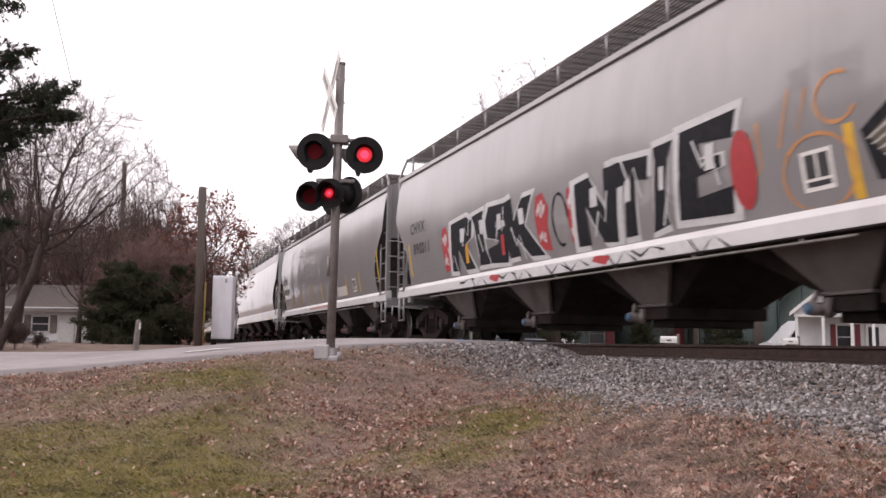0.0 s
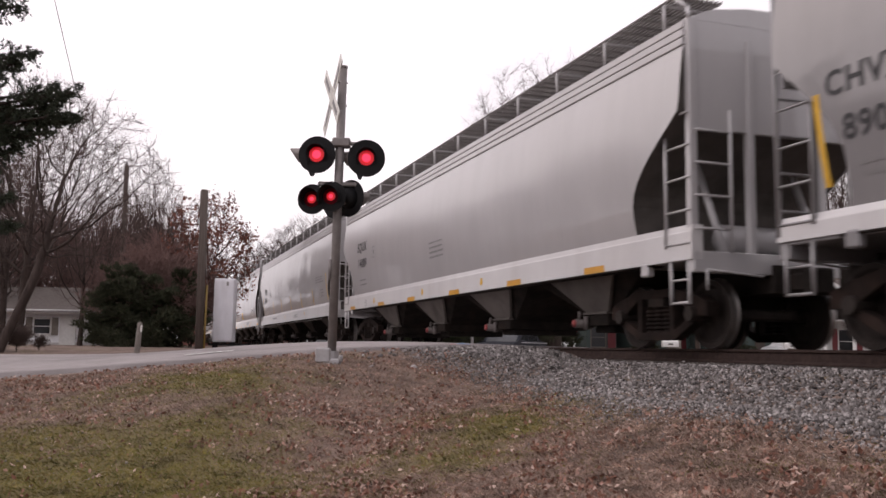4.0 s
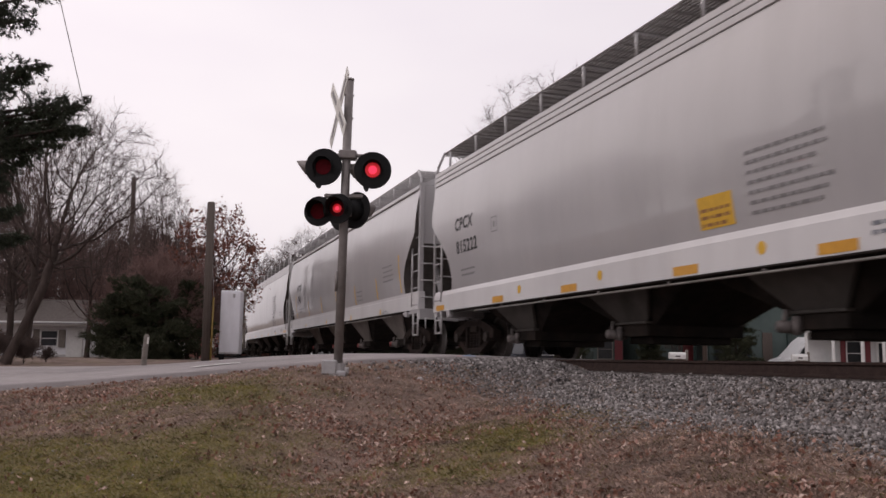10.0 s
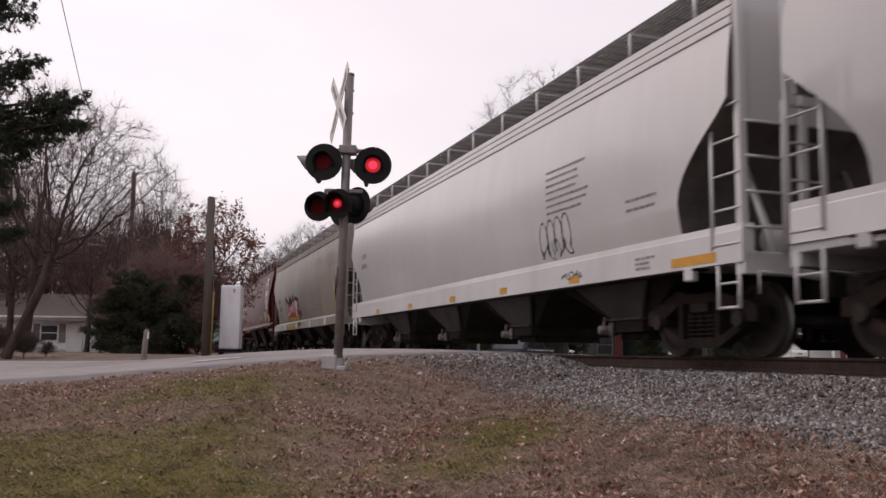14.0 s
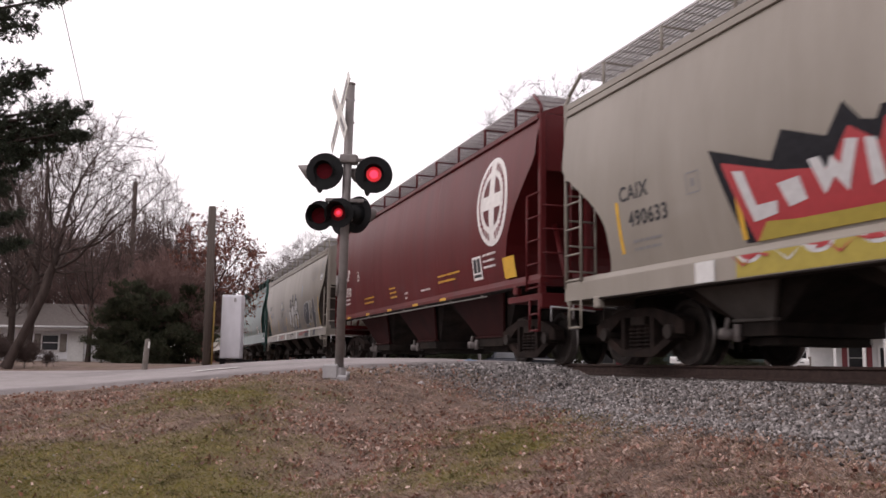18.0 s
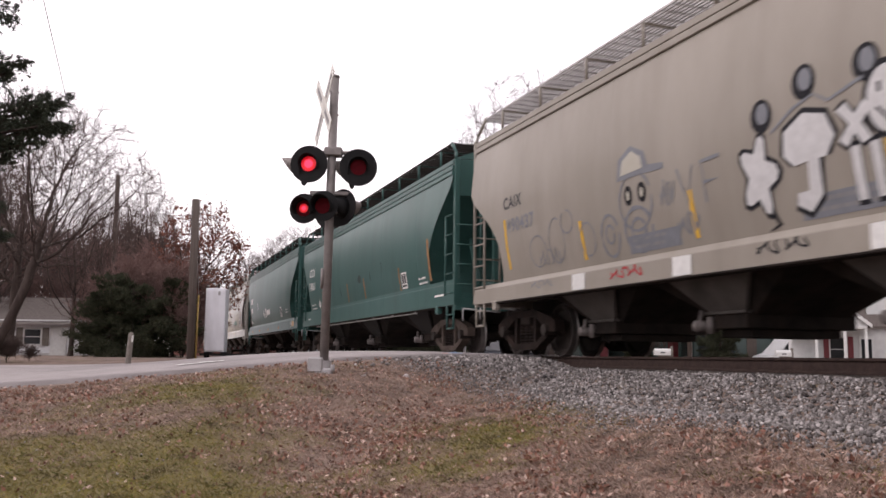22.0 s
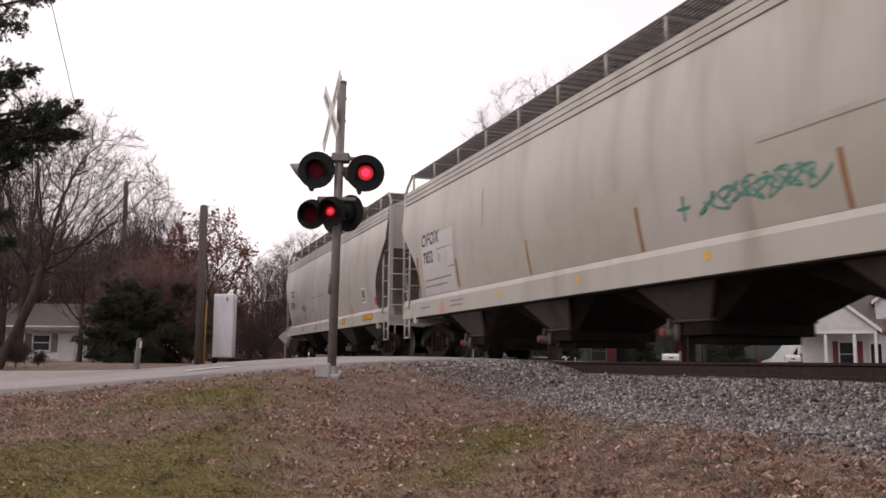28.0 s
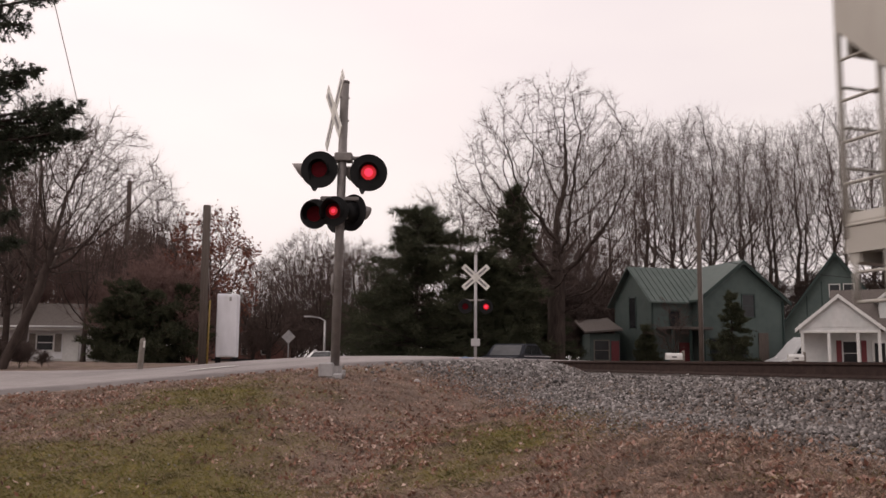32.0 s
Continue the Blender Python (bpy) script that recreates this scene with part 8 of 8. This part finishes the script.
# left of the road
grown_tree("leaning bare tree with a forked trunk by the cottage", pose(-11.0, 22.5, -0.3), 81, 6.9, 0.115, (0.64, 0.36, 0.36), points=1000, step=0.17, tip=0.0052, lean=(0.34, 0.1), bole=0.30, sprigs=5, shoot=0.4, upward=0.05, wander=0.13)
grown_tree("tangled bare tree behind the leaning one", pose(-12.6, 27.0, -0.25), 181, 8.6, 0.13, (0.62, 0.32, 0.38), points=1500, step=0.2, tip=0.0055, bole=0.24, sprigs=5, shoot=0.48, upward=0.12, wander=0.12)
left = [grown_tree("bare tree in the thicket across the road", pose(-17.6, 36, -0.2), 82, 8.9, 0.13, (0.6, 0.24, 0.4), points=1300, step=0.26, tip=0.007, bole=0.2, sprigs=5, shoot=0.6, upward=0.22, wander=0.12),
        grown_tree("bare sapling in the thicket across the road", pose(-13.2, 40, -0.2), 83, 8.6, 0.10, (0.58, 0.19, 0.42), points=900, step=0.26, tip=0.007, bole=0.2, sprigs=4, shoot=0.7, upward=0.3, wander=0.16)]
for k, (x, y, r, s) in enumerate(((-20.5, 40, 100, 1.05), (-15.6, 42, 30, 0.88), (-22.5, 46, 200, 1.1), (-12.2, 46, 250, 0.92), (-24.5, 50, 60, 1.15), (-16.4, 50, 140, 1.0), (-14.4, 36, 300, 0.72), (-19.4, 36, 170, 0.9), (-15.0, 47, 20, 0.95), (-18.6, 52.5, 290, 1.05), (-13.4, 43, 75, 0.8), (-21.0, 37, 130, 0.95))):
    copy_thing(left[k % 2], pose(x, y, -0.2, 0, 0, r) @ Matrix.Scale(s, 4))
grown_tree("young oak holding sparse rust-red leaves by the pole", pose(-9.55, 36.0, -0.2), 84, 6.5, 0.09, (0.56, 0.33, 0.43), points=800, step=0.18, tip=0.006, bole=0.2, shoot=0.3, upward=0.12, leaves="red_leaf", leaf_count=4200, leaf_size=0.07, group="autumn trees by the road")
# the thicket goes on along the far side of the road, and the cars' paint mirrors it
for k in range(17):
    x, y = -26.5 - 2.6 * k, 29.0 + 3.5 * math.sin(k * 1.9) - 0.18 * k
    copy_thing(left[k % 2], pose(x, y, -0.4, 0, 0, 57 * k) @ Matrix.Scale(1.0 + 0.16 * math.sin(k * 2.7), 4))
brush = bare_tree("dense reddish thicket of bare stems", pose(-10.1, 32.5, -0.2), 85, 3.2, 0.035, (12, 7, 5, 3), twigs="twig_red", spread=0.8, up=0.16, clear=0.02, ratio=0.7, twig=0.009, fork=5, group="thicket across the road")
for k, (x, y, r, s) in enumerate(((-10.8, 33, 70, 1.05), (-9.6, 34.5, 190, 0.9), (-12.0, 34, 250, 0.9), (-11.2, 35, 140, 1.15), (-10.4, 35, 20, 1.1), (-13.0, 36, 310, 1.0), (-12.2, 38, 100, 1.1), (-16.5, 52, 10, 1.9), (-19.5, 52, 60, 2.0), (-22.5, 52, 120, 2.1), (-25.5, 52, 190, 2.0), (-14.5, 44, 240, 1.5), (-13.2, 41, 330, 1.35), (-18.0, 54, 80, 2.2), (-21.0, 54, 170, 2.2), (-24.0, 54, 290, 2.3), (-11.6, 36.5, 45, 1.3), (-10.2, 37.0, 200, 1.15))):
    copy_thing(brush, pose(x, y, -0.2, 0, 0, r) @ Matrix.Scale(s, 4))
for k in range(15):
    copy_thing(brush, pose(-27.0 - 2.9 * k, 26.5 + 2.0 * math.sin(k * 2.3), -0.4, 0, 0, 71 * k) @ Matrix.Scale(2.5 + 0.4 * math.sin(k * 1.3), 4))
low = bare_tree("low dark brush at the roadside", pose(-13.3, 28, -0.3), 86, 0.75, 0.015, (12, 6, 4, 3), spread=0.9, up=0.1, clear=0.02, ratio=0.75, twig=0.005, fork=6, group="thicket across the road")
for k, (x, y, r, s) in enumerate(((-12.2, 26.5, 40, 0.9), (-14.5, 29, 130, 1.1), (-13.7, 27, 220, 0.9), (-15.5, 30, 300, 1.0), (-11.3, 22.6, 15, 0.95), (-10.75, 22.9, 95, 0.75), (-11.7, 23.2, 165, 1.0), (-10.4, 23.4, 255, 0.55))):
    copy_thing(low, pose(x, y, -0.3, 0, 0, r) @ Matrix.Scale(s, 4))
conifer("juniper", "dark bushy juniper in the thicket", pose(-11.15, 31.5, -0.2), 87, 2.9, 1.5, 0.02, 2600, 12, 0.2, 0.012, 0.3, dome=0.5)
conifer("juniper", "dark spreading juniper beside the cottage", pose(-10.4, 31.2, -0.2), 88, 2.5, 1.5, 0.02, 2600, 12, 0.2, 0.012, 0.3, dome=0.5)
conifer("juniper", "low dark juniper before the cottage", pose(-12.0, 33.0, -0.2), 89, 1.5, 1.0, 0.02, 2000, 12, 0.2, 0.012, 0.3, dome=0.5)
conifer("juniper", "dark juniper behind the pole", pose(-9.3, 32.2, -0.2), 90, 2.7, 1.2, 0.02, 2200, 12, 0.2, 0.012, 0.3, dome=0.5)

# the cedar whose boughs hang into view
rng = np.random.default_rng(91)
cedar = thing("cedar_tree", "dark feathery cedar with boughs hanging over the road verge", "tree", pose(-9.6, 15.0, -0.8))
limbs = [(0, 0, -0.2, 0.1, 0, 3.6, 0.2, 0.16), (0.1, 0, 3.6, 0.2, 0.1, 9.0, 0.16, 0.05)]
pts, dirs = [], []
# tips of the boughs: across, along and up from the foot, and the girth of the foliage
BOUGHS = [(2.70, 0.0, 7.05, 0.20), (2.20, 0.1, 6.60, 0.22), (1.75, 0.0, 6.72, 0.20), (2.35, 0.0, 7.35, 0.24), (1.6, 0.2, 7.3, 0.3),
          (2.55, 0.0, 5.72, 0.20), (2.2, 0.1, 5.55, 0.26), (1.95, -0.1, 5.25, 0.24), (3.28, 0.0, 5.02, 0.15), (3.05, 0.1, 4.92, 0.2), (2.85, 0.2, 5.12, 0.22), (3.30, 0.0, 4.58, 0.13), (3.05, -0.1, 4.60, 0.2),
          (2.75, 0.1, 4.72, 0.26), (2.45, 0.0, 4.62, 0.28), (2.85, 0.0, 4.32, 0.2), (2.55, 0.1, 4.28, 0.22), (2.1, 0.0, 4.35, 0.32), (1.9, 0.1, 4.8, 0.3), (2.2, 0.1, 3.98, 0.2), (2.0, 0.0, 3.6, 0.22), (2.2, 0.1, 3.18, 0.16), (1.95, 0.0, 3.1, 0.22),
          (2.3, 0.1, 2.72, 0.14), (1.95, 0.0, 2.6, 0.22), (1.8, 0.1, 2.1, 0.22), (1.6, 0.2, 3.4, 0.36), (1.5, 0.2, 2.5, 0.36), (1.2, 0.2, 4.6, 0.5), (1.2, 0.2, 5.6, 0.45), (0.9, 0.2, 7.9, 0.6), (-1.2, 0.1, 5.5, 0.8), (-1.0, 0.2, 3.6, 0.8), (0.3, 0.8, 6.8, 0.8), (0.2, 1.0, 4.2, 0.8)]
for x, y, z, g in BOUGHS:
    tip = np.array([x, y, z])
    root = np.array([0.15, 0.05, z - 0.5])
    limbs.append((*root, *tip, 0.05, 0.012))
    out = unit(tip - root)
    for k in range(34):
        f = 1.0 - 0.42 * rng.random() ** 1.5 * min(1.0, g / 0.2)
        c = root + (tip - root) * f + rng.normal(0, 1, 3) * np.array([0.55, 0.8, 0.75]) * g * (0.35 + 1.1 * (1 - f))
        way = unit(out * 0.8 + rng.normal(0, 0.6, 3))
        limbs.append((*(root + (tip - root) * max(f - 0.06, 0.3)), *c, 0.008, 0.004))
        n = 12
        pts.append(c + way * rng.uniform(-0.05, 0.13, (n, 1)) + rng.normal(0, 0.028, (n, 3)))
        dirs.append(np.repeat(way[None], n, axis=0))
part("trunk", big_mesh("trunk", *tubes(limbs, 6), M["bark"]), cedar)
part("foliage", sprays(np.concatenate(pts), np.concatenate(dirs), 0.075, 0.0065, 9, M["oak_leaf"], rng), cedar)

# ---- ballast, turf and litter ----
CUBE = np.array([(-1, -1, -1), (1, -1, -1), (1, 1, -1), (-1, 1, -1), (-1, -1, 1), (1, -1, 1), (1, 1, 1), (-1, 1, 1)], float)
CUBE_F = np.array([(0, 3, 2, 1), (4, 5, 6, 7), (0, 1, 5, 4), (1, 2, 6, 5), (2, 3, 7, 6), (3, 0, 4, 7)])


def spin(n, rng):
    q = rng.normal(0, 1, (n, 4))
    q /= np.linalg.norm(q, axis=1, keepdims=True)
    w, x, y, z = q.T
    return np.stack([1 - 2 * (y * y + z * z), 2 * (x * y - z * w), 2 * (x * z + y * w), 2 * (x * y + z * w), 1 - 2 * (x * x + z * z), 2 * (y * z - x * w), 2 * (x * z - y * w), 2 * (y * z + x * w), 1 - 2 * (x * x + y * y)], axis=1).reshape(n, 3, 3)


def stones(points, size, rng):
    n = len(points)
    v = CUBE[None] * rng.uniform(0.4, 1.05, (n, 1, 3)) * (1 + rng.normal(0, 0.26, (n, 8, 3)))
    v = np.einsum("nij,nkj->nki", spin(n, rng), v) * size[:, None, None] + points[:, None, :]
    f = (np.arange(n) * 8)[:, None, None] + CUBE_F[None]
    return v.reshape(-1, 3), f.reshape(-1, 4)


rng = np.random.default_rng(7)
N = 165000
s = -26 + 46 * rng.random(N) ** 0.8
off = rng.uniform(0.88, 4.6, N)
rim = np.clip(2.05 + 0.107 * (s + 16.0), 2.1, 3.9) + 0.14 * np.sin(s * 0.9) + 0.12 * np.sin(s * 2.3 + 1)
keep = rng.random(N) < np.where(off > rim - 0.2, np.clip((rim + 0.6 - off) / 0.8, 0, 1) ** 1.8, 1.0)
over = np.clip(off - rim + 0.5, 0, 1)
a = HEADING + s / RADIUS
r = RADIUS - HALF + off
px, py = BEND_X - r * np.cos(a), BEND_Y - r * np.sin(a)
keep &= road_gap(px, py, road_line, 3.9) > 0
px, py, over = px[keep], py[keep], over[keep]
size = (0.006 + 0.0125 * rng.random(len(px)) ** 1.4) * (1 - 0.45 * over)
pts = np.stack([px, py, land(px, py) + size * rng.uniform(0.0, 1.0, len(px))], axis=1)
thing("ballast", "grey crushed stone ballast along the track", "ballast", kind="stuff", data=big_mesh("ballast", *stones(pts, size, rng), M["stone"]))
# loose stones by the road's end and in the turf
n = 2600
gx2, gy2 = rng.normal(0.6, 1.1, n), rng.normal(15.8, 1.2, n)
ok = (road_gap(gx2, gy2, road_line, 3.95) > 0) & (from_track(gx2, gy2) > 1.0)
gx2, gy2 = gx2[ok], gy2[ok]
sz = rng.uniform(0.012, 0.034, len(gx2))
thing("loose_gravel", "loose grey gravel beside the road edge", "gravel", kind="stuff", data=big_mesh("gravel", *stones(np.stack([gx2, gy2, land(gx2, gy2) + sz * 0.4], axis=1), sz, rng), M["stone"]))
n = 420
gx2, gy2 = rng.uniform(-5, 5, n), rng.uniform(5, 13, n)
ok = from_track(gx2, gy2) > 3.2
gx2, gy2 = gx2[ok], gy2[ok]
sz = rng.uniform(0.005, 0.013, len(gx2))
thing("scattered_stones", "stray pale stones lying in the turf", "stones", kind="stuff", data=big_mesh("stray_stones", *stones(np.stack([gx2, gy2, land(gx2, gy2) + sz * 0.3], axis=1), sz, rng), M["stone"]))


def field(n, rng):
    y = 3.5 + 10.7 * rng.random(n) ** 1.15
    x = rng.uniform(-0.58, 0.56, n) * y * 1.02
    ok = (from_track(x, y) > 2.3 + 0.107 * (17.7 - y) + 0.55 * rng.random(n) ** 0.6) & (road_gap(x, y, road_line, 4.0) > 0.02)
    return x[ok], y[ok]


def blades(x, y, length, width, rng, lift=0.0):
    n = len(x)
    length = length * (0.3 + 0.7 * smoothstep(0.1, 1.5, road_gap(x, y, road_line, 4.0)))  # worn short by the road
    base = np.stack([x, y, land(x, y) - 0.004 + lift], axis=1)
    az = rng.uniform(0, 2 * np.pi, n)
    tilt = rng.uniform(0.25, 1.35, n)
    d = np.stack([np.sin(tilt) * np.cos(az), np.sin(tilt) * np.sin(az), np.cos(tilt)], axis=1)
    w = np.stack([-np.sin(az), np.cos(az), np.zeros(n)], axis=1) * width
    l = length[:, None]
    v = np.stack([base - w, base + w, base + d * l * 0.6 + w * 0.6, base + d * l - np.array([0, 0, 0.25]) * l * np.sin(tilt)[:, None]], axis=1)
    f = (np.arange(n) * 4)[:, None] + np.array([[0, 1, 2, 3]])
    return v.reshape(-1, 3), f


x, y = field(390000, rng)
green = patch(x, y) + rng.normal(0, 0.32, len(x)) > 0.47
sel = ~green
thing("dry_grass", "matted dry brown winter grass", "grass", kind="stuff", data=big_mesh("dry_grass", *blades(x[sel], y[sel], rng.uniform(0.018, 0.07, sel.sum()), 0.0013, rng), M["blade"]))
sel = green
thing("green_grass", "short green grass in patches", "grass", kind="stuff", data=big_mesh("green_grass", *blades(x[sel], y[sel], rng.uniform(0.02, 0.065, sel.sum()), 0.0014, rng), M["green_blade"]))
# thinner turf round the viewer
x, y = rng.uniform(-11, 7, 52000), rng.uniform(-8, 9, 52000)
ok = (np.abs(x) > 0.55 * np.maximum(y, 0) + (y < 3.4) * -9) & (from_track(x, y) > 2.9 + 0.107 * (17.7 - y)) & (road_gap(x, y, road_line, 4.0) > 0.05)
x, y = x[ok], y[ok]
thing("turf", "rough dry winter turf", "grass", kind="stuff", data=big_mesh("turf", *blades(x, y, rng.uniform(0.05, 0.14, len(x)), 0.003, rng), M["blade"]))
x, y = field(95000, rng)
drift = np.exp(-((x + 0.6) / 1.6) ** 2 - ((y - 9.2) / 1.5) ** 2) + 0.7 * np.exp(-((x + 0.9) / 0.9) ** 2 - ((y - 6.2) / 0.7) ** 2) + 0.5 * np.exp(-((x + 4.5) / 1.2) ** 2 - ((y - 10.5) / 1.0) ** 2)
keep = rng.random(len(x)) < np.clip(0.07 + 0.5 * drift - 0.45 * np.clip(patch(x, y), 0, 1) + 0.3 * np.sin(x * 3.1 + y * 1.7) * np.sin(y * 2.2 - x * 1.4) + 0.35 * np.sin(x * 9.3 + 2 * np.sin(y * 3.7)) * np.sin(y * 7.1 - x * 3.0), 0.015, 0.9)
x, y = x[keep], y[keep]
thing("leaf_litter", "fallen brown oak leaves in the grass", "leaves", kind="stuff", data=leaf_mesh(np.stack([x, y, land(x, y) + 0.018], axis=1), 0.024, M["dead_leaf"], rng))


# ---- what moves ----
def motions():
    for car, middle in TRAIN:
        walk(car, [(t, track_pose(middle + SPEED * (t - 31))) for t in range(0, 33, 2)])
    # the lamps flash by turns: each lit disc comes forward through its dark lens and sinks back
    beat, first_right = 1.393, 1.17
    for side, lights in LAMPS.items():
        rows = []
        for k in range(-1, 24):
            for start, lit in ((first_right + beat * k, side == "right"), (first_right + beat * (k + 0.5), side == "left")):
                rows += [(start - 0.045, not lit), (start - 0.008, lit)] if lit else [(start + 0.05, not lit), (start + 0.13, lit)]
        inside = [r for r in rows if 0.0 < r[0] < 32.0]
        rows = [(0.0, inside[0][1])] + inside + [(32.0, inside[-1][1])]
        for light in lights:
            walk(light, [(t, pose(0, -0.016 if lit else 0.03, 0)) for t, lit in rows])
    # the wheels roll; wheelsets at the same place of a truck share their turning
    turn = math.degrees(SPEED / 0.457)
    first = {}
    for w in WHEELSETS:
        key = round(w.location.x, 3)
        if key not in first:
            walk(w, [(k / 15, pose(w.location.x, 0, 0.457, 0, turn * k / 15, 0)) for k in range(481)])
            first[key] = w.animation_data
        else:
            w.rotation_mode = "QUATERNION"
            keys = w.animation_data_create()
            keys.action, keys.action_slot = first[key].action, first[key].action_slot


motions()
